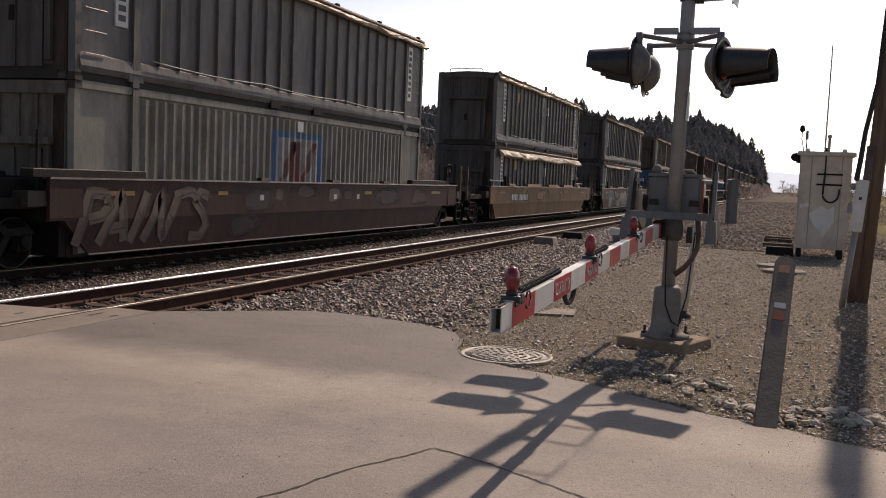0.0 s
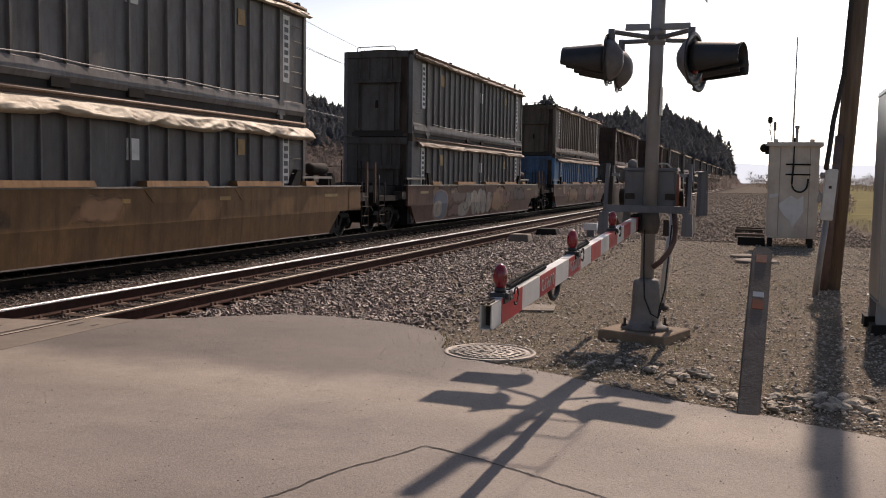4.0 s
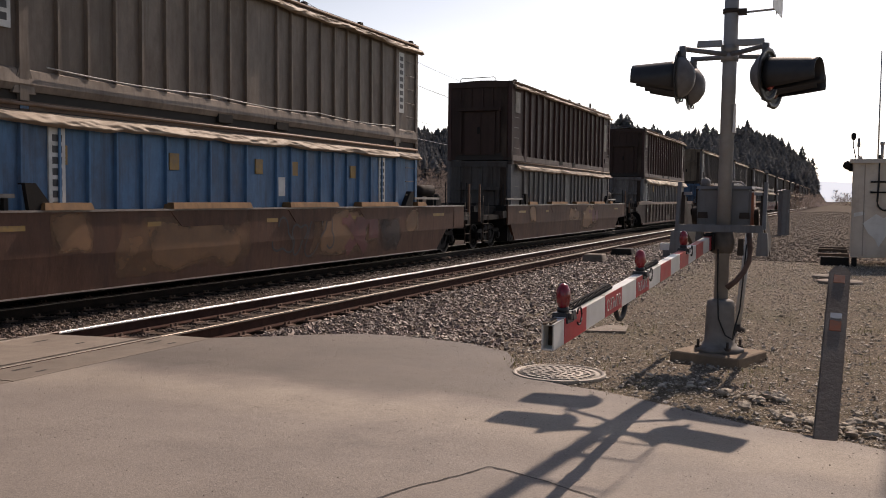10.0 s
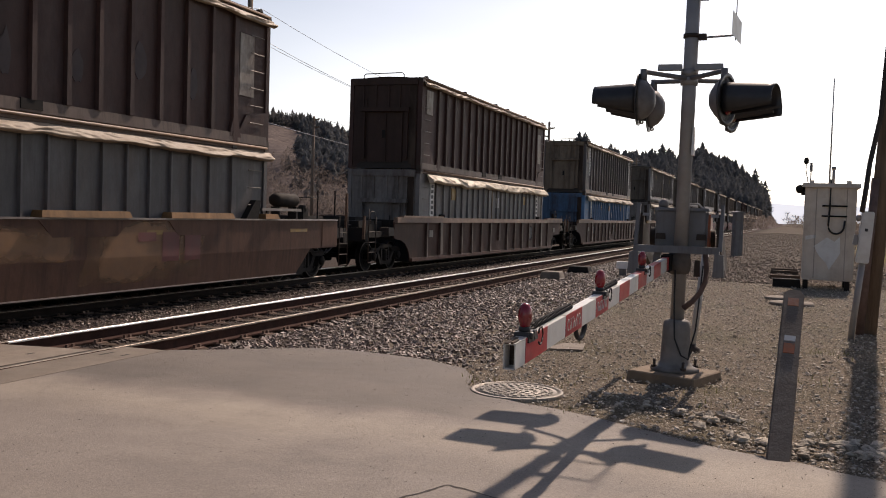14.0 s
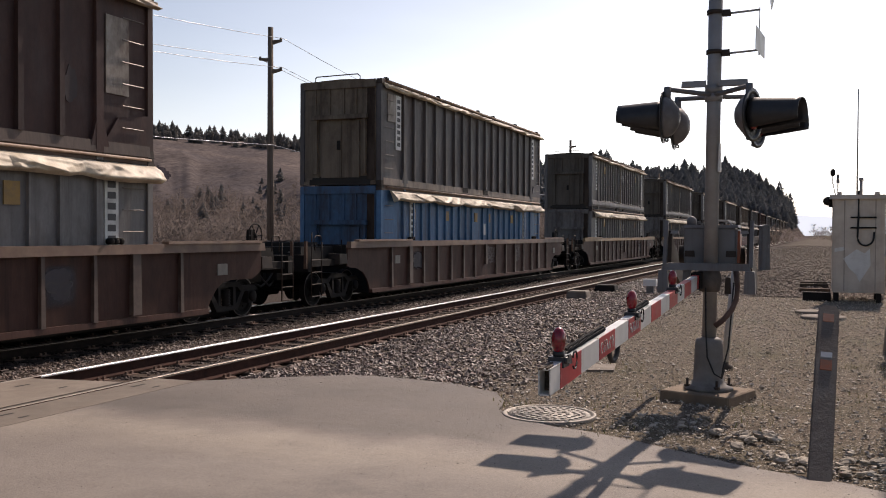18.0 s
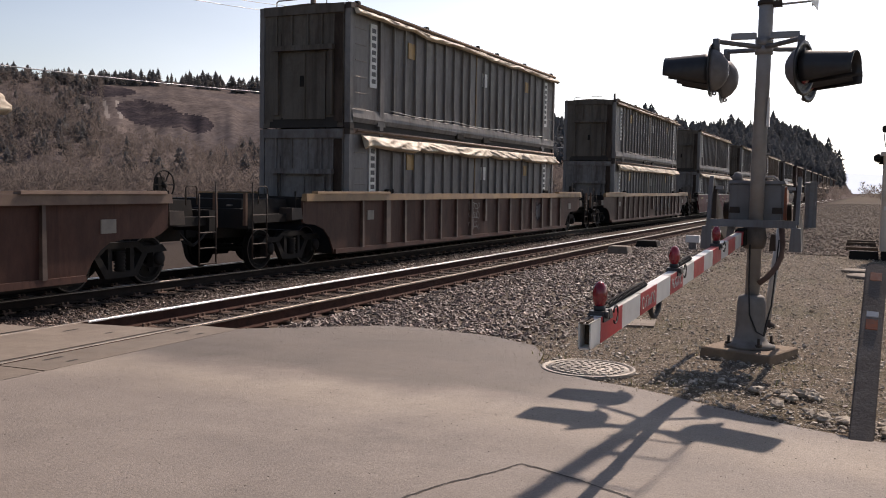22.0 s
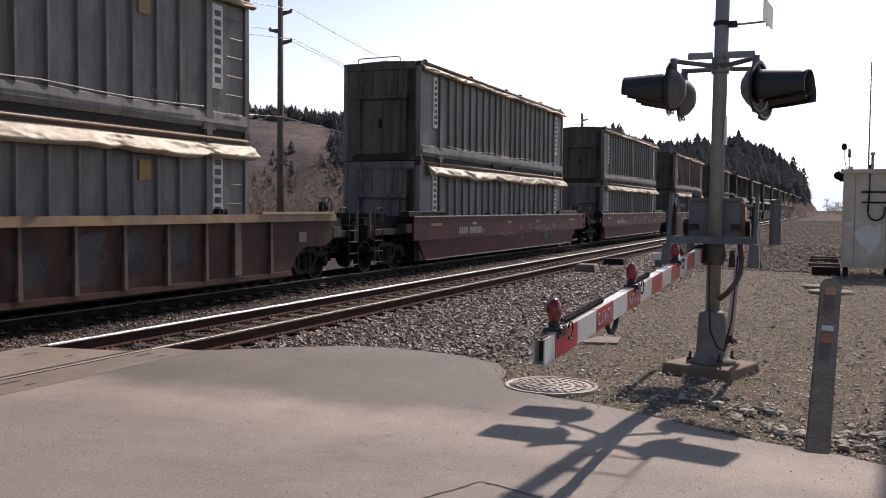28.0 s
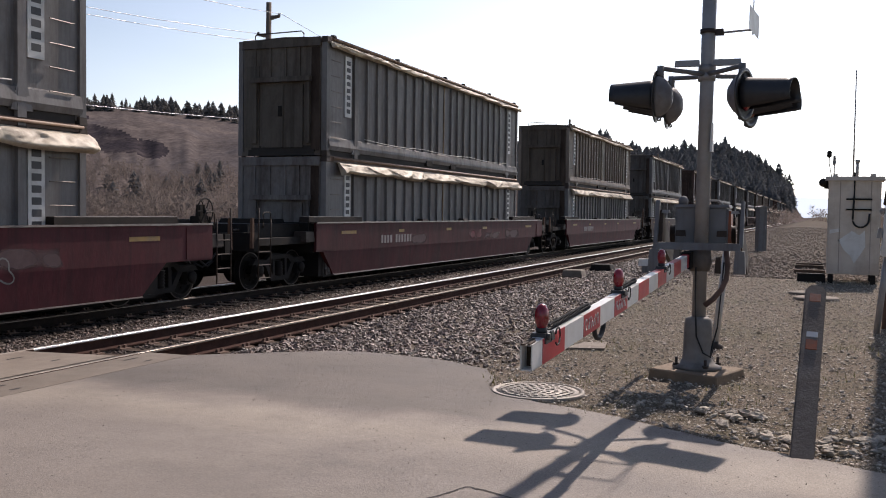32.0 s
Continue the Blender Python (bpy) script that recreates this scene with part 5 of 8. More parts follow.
def ribbed_car(colour, label, chord, seed=0, group="well cars"):
    """A well car whose sides are stiffened by upright ribs under a broad top chord."""
    m = CAR[colour]
    root = thing("well_car", label, "well car", group)
    A, B, top = -2.05, 18.55, 1.4

    for k, s in enumerate((1, -1)):
        lo, hi = min(s * 1.29, s * 1.325), max(s * 1.29, s * 1.325)
        outline = [(A, 1.25), (A, 0.8), (-1.87, 0.75), (-1.55, 0.73), (-1.2, 0.62), (-0.97, 0.43), (-0.84, 0.22), (-0.8, 0.1), (16.68, 0.1), (16.74, 0.22), (16.85, 0.37), (17.0, 0.52), (17.2, 0.63), (17.5, 0.67), (18.2, 0.665), (18.36, 0.72), (B, 0.82), (B, 1.25)]
        part("side_sheet", shared(("side_sheet", colour, k), lambda bm: prism(bm, outline, lo, hi, "x"), m), None, root)
        part("top_chord", shared(("top_chord", colour, chord.name, k), lambda bm: box(bm, min(s * 1.285, s * 1.43), max(s * 1.285, s * 1.43), A, B, 1.24, top, 0.015), chord), None, root, "broad top chord with worn paint")
        part("bottom_chord", shared(("bottom_chord", colour, k), lambda bm: box(bm, min(s * 1.285, s * 1.39), max(s * 1.285, s * 1.39), -0.78, 16.66, 0.06, 0.16, 0.01), m), None, root)
    me = shared(("car_rib", colour, chord.name), lambda bm: box(bm, 1.32, 1.4, -0.045, 0.045, 0.15, 1.245, 0.012), M["rib_worn"])
    for i in range(15):
        y = 0.45 + 1.1 * i
        if i == 7:
            part("short_rib", shared(("short_rib", colour, chord.name), lambda bm: box(bm, 1.32, 1.41, -0.075, 0.075, 0.55, 1.245, 0.012), M["rib_worn"]), None, root, loc=(0, y, 0))
        elif i not in (1, 13):
            part("rib", me, None, root, loc=(0, y, 0))
    for y in (1.68, 14.62):
        part("wide_rib", shared(("wide_rib", colour, chord.name), lambda bm: box(bm, 1.32, 1.415, -0.11, 0.11, 0.2, 1.3, 0.012), M["rib_worn"]), None, root, loc=(0, y, 0))
    part("floor", shared(("rib_floor",), lambda bm: box(bm, -1.22, 1.22, -0.1, 16.7, 0.0, 0.06), M["steel_dark"]), None, root)
    pieces("bulkhead", ("rib",), [(-1.28, 1.28, A, A + 0.1, 0.75, 1.3), (-1.28, 1.28, B - 0.1, B, 0.8, 1.3), (-1.28, 1.28, -0.16, -0.06, 0.02, 1.3)], M["steel_dark"], root)
    for y in (0.72, 17.0):
        part("data_plate", shared(("data_plate",), lambda bm: box(bm, 1.32, 1.345, 0, 0.32, 0.78, 1.0), M["scrawl_pale"]), None, root, "pale data plate", loc=(0, y, 0))
    for y in (1.9, 14.2):
        def lock(bm):
            for q in (-0.12, 0.0, 0.12):
                lathe(bm, (1.3, y + q, top + 0.06), [(0.02, -0.06), (0.055, -0.05), (0.055, 0.05), (0.02, 0.06)], 8, "x")
        part("container_lock", shared(("container_lock", y), lock, M["steel_dark"]), None, root)
    pieces("chord_cap", (colour, chord.name), [(1.29, 1.45, A + 0.4, 1.7, top, top + 0.05), (1.29, 1.45, 15.4, 18.4, top, top + 0.05)], chord, root, "", 0.01)
    truck(root, -2.0)
    truck(root, 17.75)
    end_gear(root, -2.05, -3.9, True)
    end_gear(root, 18.55, 19.9, False)
    return root


G, T, D, BL, ST, SL, PA, SV = "grey", "tan", "dark", "blue", "steel", "slate", "pale", "silver"
WORDS = {"grey": "weathered grey", "tan": "dusty tan", "dark": "dark rusty brown", "blue": "bright blue", "steel": "light steel grey", "slate": "dull slate grey", "silver": "faded silver grey", "pale": "pale corrugated", "ash": "dusty ash grey"}
M["rib_worn"] = mat("worn_rib", (0.088, 0.053, 0.04), (0.058, 0.037, 0.03), 0.6, scale=2, stain=(0.24, 0.17, 0.13), sscale=1.2)
M["patch_umber"] = mat("patch_umber", (0.056, 0.035, 0.031), (0.04, 0.026, 0.024), 0.7, scale=2)
M["patch_plum"] = mat("patch_plum", (0.08, 0.038, 0.038), (0.055, 0.028, 0.029), 0.7, scale=2)
M["sill_tan"] = paint("sill_tan", (0.33, 0.27, 0.22))
M["sill_brown"] = paint("sill_brown", (0.17, 0.125, 0.105))
M["patchwork"] = mat("patchwork", (0.062, 0.05, 0.053), (0.07, 0.055, 0.054), 0.7, scale=3, stain=(0.095, 0.08, 0.08), sscale=2.2, samt=0.5, spec=0.2)
M["chord_tan"] = mat("chord_tan", (0.27, 0.17, 0.085), (0.17, 0.105, 0.06), 0.65, scale=1.5, stain=(0.45, 0.27, 0.1), sscale=0.8, vary=0.1)
M["chord_brown"] = mat("chord_brown", (0.17, 0.098, 0.066), (0.11, 0.064, 0.046), 0.65, scale=1.5, stain=(0.3, 0.2, 0.12), sscale=0.8, vary=0.1)
# place at 16 s, car kind, car colour, upper and lower container
CARS = [(-104.16, "flat", "brown", G, PA), (-81.03, "pads", "yellow", G, SL), (-58.07, "pads", "tan", G, SL), (-34.88, "pads", "tan", T, BL), (-11.59, "pads", "tan", D, SL),
        (12.64, "rib", "rust", D, ST), (37.09, "rib", "rust", "ash", BL), (61.85, "rib", "rust", SV, ST), (86.35, "rib", "rust", SV, ST), (110.08, "flat", "red", SV, ST), (133.22, "flat", "red", SV, ST)]
mix = [("flat", "red", T, G), ("flat", "brown", G, G), ("pads", "tan", D, D), ("rib", "rust", G, SL), ("pads", "tan", G, SL), ("rib", "rust", SL, ST), ("flat", "red", T, SL)]
for i in range(13):
    CARS.append((CARS[-1][0] + 23.3, *mix[i % len(mix)]))
RIDE = []
CACHE = {}


def placed(key, make):
    """Build a thing once, then copy it."""
    if key not in CACHE:
        CACHE[key] = make()
        return CACHE[key]
    return copy_thing(CACHE[key], Matrix())


for i, (y, kind, colour, up, low) in enumerate(CARS):
    far = i > 13
    if kind == "rib":
        chord = M["chord_tan"] if i in (7, 8) else M["chord_brown"]
        car = placed((kind, colour, chord.name), lambda: ribbed_car(colour, "rusty brown ribbed well car loaded with two stacked containers", chord))
    else:
        car = placed((kind, colour), lambda: flat_car(colour, {"brown": "dark brown smooth-sided well car with painted scrawls", "yellow": "ochre yellow smooth-sided well car", "tan": "faded tan well car with wedge pads and painted scrawls",
                                                        "red": "dark red smooth-sided well car"}[colour], kind == "pads", "bars" if colour not in ("tan", "brown") else "", i))
    RIDE.append((car, y, 0.0))
    for lvl, (c, z) in enumerate(((low, BASE_LOW), (up, BASE_UP))):
        corr = c == "pale"
        tarp = None if corr else ("tarp_brown" if (i in (2, 3, 8) or c == "dark") and lvl == 1 or i in (2, 3, 4) and lvl == 0 else "tarp")
        ex = {"blue": "decals", "steel": "yellow"}.get(c, "text" if i in (2, 7, 8) and lvl else "yellow" if i in (1, 2, 8) else "") if i not in (9, 10) else ""
        key = (c, lvl, (i % 4) if not far else 0, far, tarp, ex, i in (2, 3, 4))
        box_ = placed(key, lambda: container(c, f"{WORDS[c]} ribbed steel container, {'stacked on another' if lvl else 'sunk in the well car'}" if not corr else "pale grey corrugated steel container sunk in the well car",
                                             i + lvl * 2, tarp, c != "dark" and (i, lvl) != (4, 0), far, corr, upper=lvl == 1, extra=ex, thin=i in (2, 3, 4) and lvl == 0))
        RIDE.append((box_, y, z))


# painted scrawls, patches and marks on single cars
def skin_x(z):
    return 1.368 if z > 0.62 else 1.368 - 0.053 * (0.62 - z) / 0.57


def stroke(car, name, pts, width, material, label, lift=0.0, x_of=skin_x):
    bm = bmesh.new()
    prev = None
    for i, (y, z) in enumerate(pts):
        a, b = pts[max(i - 1, 0)], pts[min(i + 1, len(pts) - 1)]
        d = Vector((b[0] - a[0], b[1] - a[1]))
        d = d.normalized() if d.length > 1e-6 else Vector((1, 0))
        q = []
        for s in (-0.5, 0.5):
            yy, zz = y - d.y * width * s, min(1.27, max(0.13, z + d.x * width * s))
            q.append(bm.verts.new((x_of(zz) + lift, yy, zz)))
        if prev:
            bm.faces.new((prev[0], prev[1], q[1], q[0]))
        prev = q
    part(name, bm, material, car, label)


def scrawl(car, y0, y1, z0, z1, count, width, mats, seed, label="painted scrawl", x_of=skin_x):
    """Loose looping strokes, one part each."""
    rng = random.Random(seed)
    for k in range(count):
        cy, cz = y0 + (y1 - y0) * (k + 0.5) / count, (z0 + z1) / 2
        ry, rz = (y1 - y0) / count * rng.uniform(0.4, 0.62), (z1 - z0) / 2 * rng.uniform(0.7, 0.95)
        a0, turn, tilt = rng.uniform(0, 6.3), rng.uniform(3.6, 6.6), rng.uniform(-0.5, 0.5)
        f2, p2 = rng.choice((2, 3)), rng.uniform(0, 6)
        pts = []
        for i in range(26):
            a = a0 + turn * i / 25
            r = 1 + 0.32 * math.sin(f2 * a + p2)
            z = cz + rz * r * 0.78 * math.sin(a)
            pts.append((cy + ry * r * math.cos(a) + tilt * (z - cz), z))
        stroke(car, "painted_scrawl", pts, width * rng.uniform(0.7, 1.2), mats[k % len(mats)], label, 0.0015 * (k % 3), x_of)


WORN = {}


def worn(material):
    """The same paint, flaked off in blotches and fading out at its rim."""
    if material.name in WORN:
        return WORN[material.name]
    m = material.copy()
    m.name = "flaked_" + material.name
    n, l = m.node_tree.nodes, m.node_tree.links

    def calc(op, a, b):
        q = n.new("ShaderNodeMath")
        q.operation = op
        for k, v in enumerate((a, b)):
            if isinstance(v, (int, float)):
                q.inputs[k].default_value = v
            else:
                l.new(v, q.inputs[k])
        return q.outputs[0]
    co = n.new("ShaderNodeTexCoord")
    sep = n.new("ShaderNodeSeparateXYZ")
    l.new(co.outputs["Generated"], sep.inputs[0])
    rim = calc("MULTIPLY", calc("MULTIPLY", sep.outputs[1], calc("SUBTRACT", 1.0, sep.outputs[1])), calc("MULTIPLY", sep.outputs[2], calc("SUBTRACT", 1.0, sep.outputs[2])))
    cloud_ = n.new("ShaderNodeTexNoise")
    cloud_.inputs["Scale"].default_value, cloud_.inputs["Detail"].default_value = 1.4, 6
    l.new(co.outputs["Object"], cloud_.inputs["Vector"])
    edge = n.new("ShaderNodeMapRange")
    edge.inputs["From Min"].default_value, edge.inputs["From Max"].default_value = 0.1, 0.62
    edge.inputs["To Max"].default_value = 0.9
    l.new(calc("ADD", calc("MULTIPLY", calc("POWER", rim, 0.5), 3.2), calc("MULTIPLY", calc("SUBTRACT", cloud_.outputs[0], 0.5), 1.7)), edge.inputs["Value"])
    clear, both_ = n.new("ShaderNodeBsdfTransparent"), n.new("ShaderNodeMixShader")
    l.new(edge.outputs[0], both_.inputs[0])
    l.new(clear.outputs[0], both_.inputs[1])
    l.new(n["Principled BSDF"].outputs[0], both_.inputs[2])
    l.new(both_.outputs[0], n["Material Output"].inputs[0])
    WORN[material.name] = m
    return m


def patch(car, y0, y1, z0, z1, material, label, name="paint_patch", lift=-0.0015, wob=0.0, x_of=skin_x):
    n = 14 if wob else 6
    bm = bmesh.new()
    rows = []
    for i in range(n + 1):
        z = z0 + (z1 - z0) * i / n
        d0, d1 = wob * noise.noise((z * 2.6, y0, 1)), wob * noise.noise((z * 2.6, y1, 6))
        rows.append([bm.verts.new((x_of(z) + lift, y, z)) for y in (y0 + d0, y1 + d1)])
    for a, b in zip(rows, rows[1:]):
        bm.faces.new((a[0], a[1], b[1], b[0]))
    part(name, bm, worn(material) if wob or name == "paint_patch" else material, car, label)


wells = [r[0] for r in RIDE if r[0].name.startswith("well_car")]
# fat slanting letters, sprayed in faded cream
for k, pts in enumerate((((-0.05, 0.2), (0.1, 0.6), (0.25, 1.08), (0.65, 1.05), (0.75, 0.85), (0.55, 0.68), (0.25, 0.62)), ((0.5, 0.2), (0.75, 0.6), (1.05, 1.08), (1.1, 0.6), (1.15, 0.22)), ((0.75, 0.45), (1.1, 0.48)),
                         ((1.3, 0.2), (1.5, 0.6), (1.75, 1.08)), ((1.65, 0.2), (1.95, 0.65), (2.15, 1.08), (2.15, 0.6), (2.2, 0.2), (2.45, 0.65), (2.7, 1.08)), ((2.55, 1.0), (3.0, 1.1), (3.2, 1.05)),
                         ((3.65, 1.0), (3.35, 1.08), (3.2, 0.9), (3.45, 0.68), (3.6, 0.45), (3.4, 0.2), (3.05, 0.22)))):
    fine = [(a[0] + (b[0] - a[0]) * q / 5, a[1] + (b[1] - a[1]) * q / 5) for a, b in zip(pts, pts[1:]) for q in range(5)] + [pts[-1]]
    stroke(wells[0], "painted_letter", fine, 0.2, M["spray_worn"], "fat faded cream sprayed letter", 0.0006 * k)
    stroke(wells[0], "letter_edge", [(y + 0.1, z - 0.02) for y, z in fine], 0.035, M["scrawl_dark"], "dark edge of a sprayed letter", 0.006)
for k, (y0, y1, z0, z1, mk) in enumerate(((4.4, 6.0, 0.12, 0.6, "patch_umber"), (5.0, 6.2, 0.66, 1.2, "patch_umber"), (6.2, 6.7, 0.85, 1.2, "spray_worn"), (6.9, 8.4, 0.95, 1.24, "patch_plum"), (8.9, 9.5, 0.8, 1.2, "spray_worn"), (9.6, 10.1, 0.85, 1.18, "patch_plum"), (11.5, 13.5, 0.7, 1.2, "patch_umber"), (14.4, 15.6, 0.7, 1.22, "patch_plum"))):
    patch(wells[0], y0, y1, z0, z1, M[mk], "worn patch of paint", "paint_patch", -0.0035 + 0.0002 * k, 0.3)
for y in (5.6, 9.15, 10.5):
    patch(wells[0], y, y + 0.16, 0.9, 1.02, M["whitemark"], "small white reflector", "reflector", 0.001)
patch(wells[1], 2.2, 5.1, 0.67, 1.05, M["scrawl_dark"], "dark panel behind the car number")
patch(wells[1], 6.4, 7.8, 0.7, 1.2, M["patch_ochre"], "lighter ochre patch")
M["cream_letter"] = mat("cream_letter", (0.3, 0.262, 0.222), (0.21, 0.178, 0.15), 0.7, scale=2.5, stain=(0.13, 0.1, 0.085), sscale=2, samt=0.7, streak=(0.1, 0.075, 0.06))
M["brick_field"] = mat("brick_field", (0.15, 0.07, 0.055), (0.11, 0.052, 0.044), 0.7, scale=2, stain=(0.1, 0.06, 0.05), sscale=1.5)
M["rose_field"] = mat("rose_field", (0.2, 0.13, 0.1), (0.15, 0.09, 0.07), 0.7, scale=2, stain=(0.12, 0.08, 0.065), sscale=1.5)


def bubble(car, cy, w, z0, z1, lean, material, label, lift, grow=0.0, name="painted_letter"):
    """A fat rounded letter that follows the bend of the side."""
    bm, rows, n = bmesh.new(), [], 16
    for i in range(n + 1):
        f = i / n
        z = max(0.08, min(1.27, z0 - grow + (z1 - z0 + 2 * grow) * f))
        half = (w / 2 + grow) * (1 - abs(2 * f - 1) ** 3.5) ** 0.5 * (1 + 0.16 * noise.noise((f * 3.5, cy, 4))) + 0.004
        c = cy + lean * (z - z0) + 0.1 * noise.noise((f * 2.5, cy * 3, 1))
        rows.append([bm.verts.new((skin_x(z) + lift, c - half, z)), bm.verts.new((skin_x(z) + lift, c + half, z))])
    for a, b in zip(rows, rows[1:]):
        if (a[0].co - b[0].co).length > 1e-5:
            bm.faces.new((a[0], a[1], b[1], b[0]))
    part(name, bm, material, car, label)


patch(wells[2], 3.55, 5.2, 0.1, 0.62, M["brick_field"], "brick red painted field", "painted_field", -0.0062, 0.2)
patch(wells[2], 3.5, 5.9, 0.62, 1.22, M["rose_field"], "dusty rose painted field", "painted_field", -0.006, 0.2)
patch(wells[2], 9.1, 12.9, 0.1, 1.25, M["patch_ochre"], "wide ochre painted field", "painted_field", -0.0064, 0.3)
bubble(wells[2], 2.75, 1.55, 0.08, 1.1, 0.0, M["rose_field"], "pale rim of a painted letter", -0.0058, 0.07)
bubble(wells[2], 2.75, 1.5, 0.08, 1.1, 0.0, M["patch_blue"], "dark blue painted letter", -0.005)
bubble(wells[2], 2.45, 0.9, 0.16, 0.75, 0.1, M["cream_letter"], "cream fill of a painted letter", -0.0042)
for k, (cy, w, z0, z1, lean) in enumerate(((5.55, 1.35, 0.1, 0.62, 0.25), (6.15, 0.75, 0.4, 1.22, 0.3), (7.05, 0.85, 0.1, 1.1, 0.0), (7.75, 0.7, 0.1, 1.16, 0.1), (8.4, 0.72, 0.1, 1.1, -0.1), (9.05, 0.6, 0.14, 1.12, 0.2))):
    bubble(wells[2], cy, w, z0, z1, lean, M["scrawl_dark"], "dark outline of a painted letter", -0.005 + 0.0002 * k, 0.035 if k < 2 else 0.015)
    bubble(wells[2], cy, w, z0, z1, lean, M["cream_letter"], "fat cream painted letter", -0.0036 + 0.0002 * k)
for pts in (((6.95, 0.62), (7.15, 0.2), (7.4, 0.6)), ((7.85, 0.7), (7.95, 0.4), (7.9, 0.14)), ((8.55, 0.62), (8.75, 0.35), (8.7, 0.16)), ((5.5, 0.5), (5.8, 0.3), (6.2, 0.45)), ((6.3, 1.1), (6.5, 0.85), (6.35, 0.6))):
    fine = [(a[0] + (b[0] - a[0]) * q / 5, a[1] + (b[1] - a[1]) * q / 5) for a, b in zip(pts, pts[1:]) for q in range(5)] + [pts[-1]]
    stroke(wells[2], "letter_edge", fine, 0.055, M["scrawl_dark"], "dark stroke inside a painted letter", 0.0)
patch(wells[2], 13.2, 15.6, 0.55, 1.2, M["patch_plum"], "dark plum sprayed smear", "paint_patch", -0.004, 0.4)
for q in (2, 3, 4):
    for k in range(3):
        y = 10.75 + 0.68 * k
        patch(wells[q], y, y + 0.5, 0.52 if k else 0.9, 1.06, M["maroon"], "faded dark red block mark", "block_mark", 0.001)
    patch(wells[q], 1.85, 2.75, 0.64, 1.27, M["patch_ochre"], "lighter ochre patch", "paint_patch", -0.0018 - 0.005 * (q == 2))
    patch(wells[q], 9.4, 12.7, 0.16, 1.27, M["patch_ochre"], "lighter ochre patch", "paint_patch", -0.0065, 0.25)
patch(wells[3], 12.75, 13.9, 0.14, 1.02, M["patch_umber"], "dark brown painted patch", "paint_patch", -0.003, 0.2)
patch(wells[3], 14.2, 15.1, 0.62, 1.25, M["patch_ochre"], "lighter ochre patch", "paint_patch", -0.0015, 0.06)
patch(wells[3], 3.2, 7.0, 0.16, 1.2, M["patch_ochre"], "wide ochre painted field", "paint_patch", -0.0055, 0.5)
stroke(wells[3], "painted_letter", [(11.0, 0.25), (11.5, 0.65), (12.05, 1.05)], 0.3, M["maroon"], "dark red painted stroke", 0.001)
stroke(wells[3], "painted_letter", [(12.0, 0.25), (11.5, 0.65), (11.0, 1.05)], 0.3, M["maroon"], "dark red painted stroke", 0.0025)
scrawl(wells[3], 7.9, 10.4, 0.2, 1.15, 4, 0.05, [M["scrawl_dark"]], 19)
patch(wells[4], 7.4, 9.2, 0.6, 1.2, M["patch_ochre"], "lighter ochre patch")
M["red_fresh"] = mat("red_fresh", (0.2, 0.036, 0.045), (0.12, 0.03, 0.036), 0.7, scale=4, stain=(0.08, 0.05, 0.05), sscale=3, samt=0.7)
M["dust_red"] = mat("dust_red", (0.13, 0.08, 0.08), (0.09, 0.05, 0.052), 0.75, scale=3, stain=(0.075, 0.04, 0.042), sscale=2.2, samt=0.8)
for q in (9, 10):
    for k, (y0, y1, z0, z1, mk) in enumerate(((8.95, 9.6, 0.7, 1.0, "red_fresh"), (9.95, 10.35, 0.7, 1.06, "red_fresh"), (10.6, 12.2, 0.66, 0.9, "dust_red"), (13.0, 14.6, 0.66, 0.98, "dust_red"), (4.2, 5.4, 0.66, 0.95, "dust_red"))):
        patch(wells[q], y0 + 0.6 * (q - 9), y1 + 0.6 * (q - 9), z0, z1, M[mk], "blurred patch of worn paint", "paint_patch", -0.0035 + 0.0002 * k, 0.3)
patch(wells[9], 12.0, 13.3, 0.2, 0.6, M["scrawl_dark"], "dark sprayed smear", "paint_patch", -0.0035, 0.3)
scrawl(wells[9], 12.0, 13.6, 0.42, 0.86, 4, 0.03, [M["scrawl_grey"]], 23, "thin grey sprayed line")
stroke(wells[9], "painted_scrawl", [(6.6 + 0.14 * i, 0.62 + 0.07 * math.sin(i * 0.9)) for i in range(14)], 0.025, M["scrawl_grey"], "thin wavy chalk line", 0.001)
stroke(wells[9], "painted_scrawl", [(9.2, 0.4), (9.33, 0.58), (9.36, 0.4)], 0.03, M["scrawl_grey"], "small sprayed mark", 0.001)
M["smear_blue"] = mat("smear_blue", (0.068, 0.058, 0.068), (0.052, 0.043, 0.048), 0.7, scale=4, stain=(0.1, 0.088, 0.09), sscale=4, samt=0.6)
for q, y, w, z0, z1 in ((8, 10.2, 0.9, 0.25, 1.15), (8, 11.3, 0.85, 0.3, 1.15), (8, 12.4, 0.85, 0.3, 1.15), (8, 9.05, 0.8, 0.3, 1.0), (7, 13.0, 0.8, 0.3, 1.1), (6, 1.85, 0.9, 0.55, 1.1), (5, 12.6, 0.7, 0.4, 1.1)):
    patch(wells[q], y, y + w, z0, z1, M["smear_blue"], "faint bluish sprayed smear", "paint_patch", 0.0, 0.1, lambda z: 1.328)
    scrawl(wells[q], y + 0.1, y + w - 0.1, z0 + 0.2, z1 - 0.2, 2, 0.025, [M["scrawl_dark"]], int(10 * y) + q, "thin dark sprayed line", lambda z: 1.331)
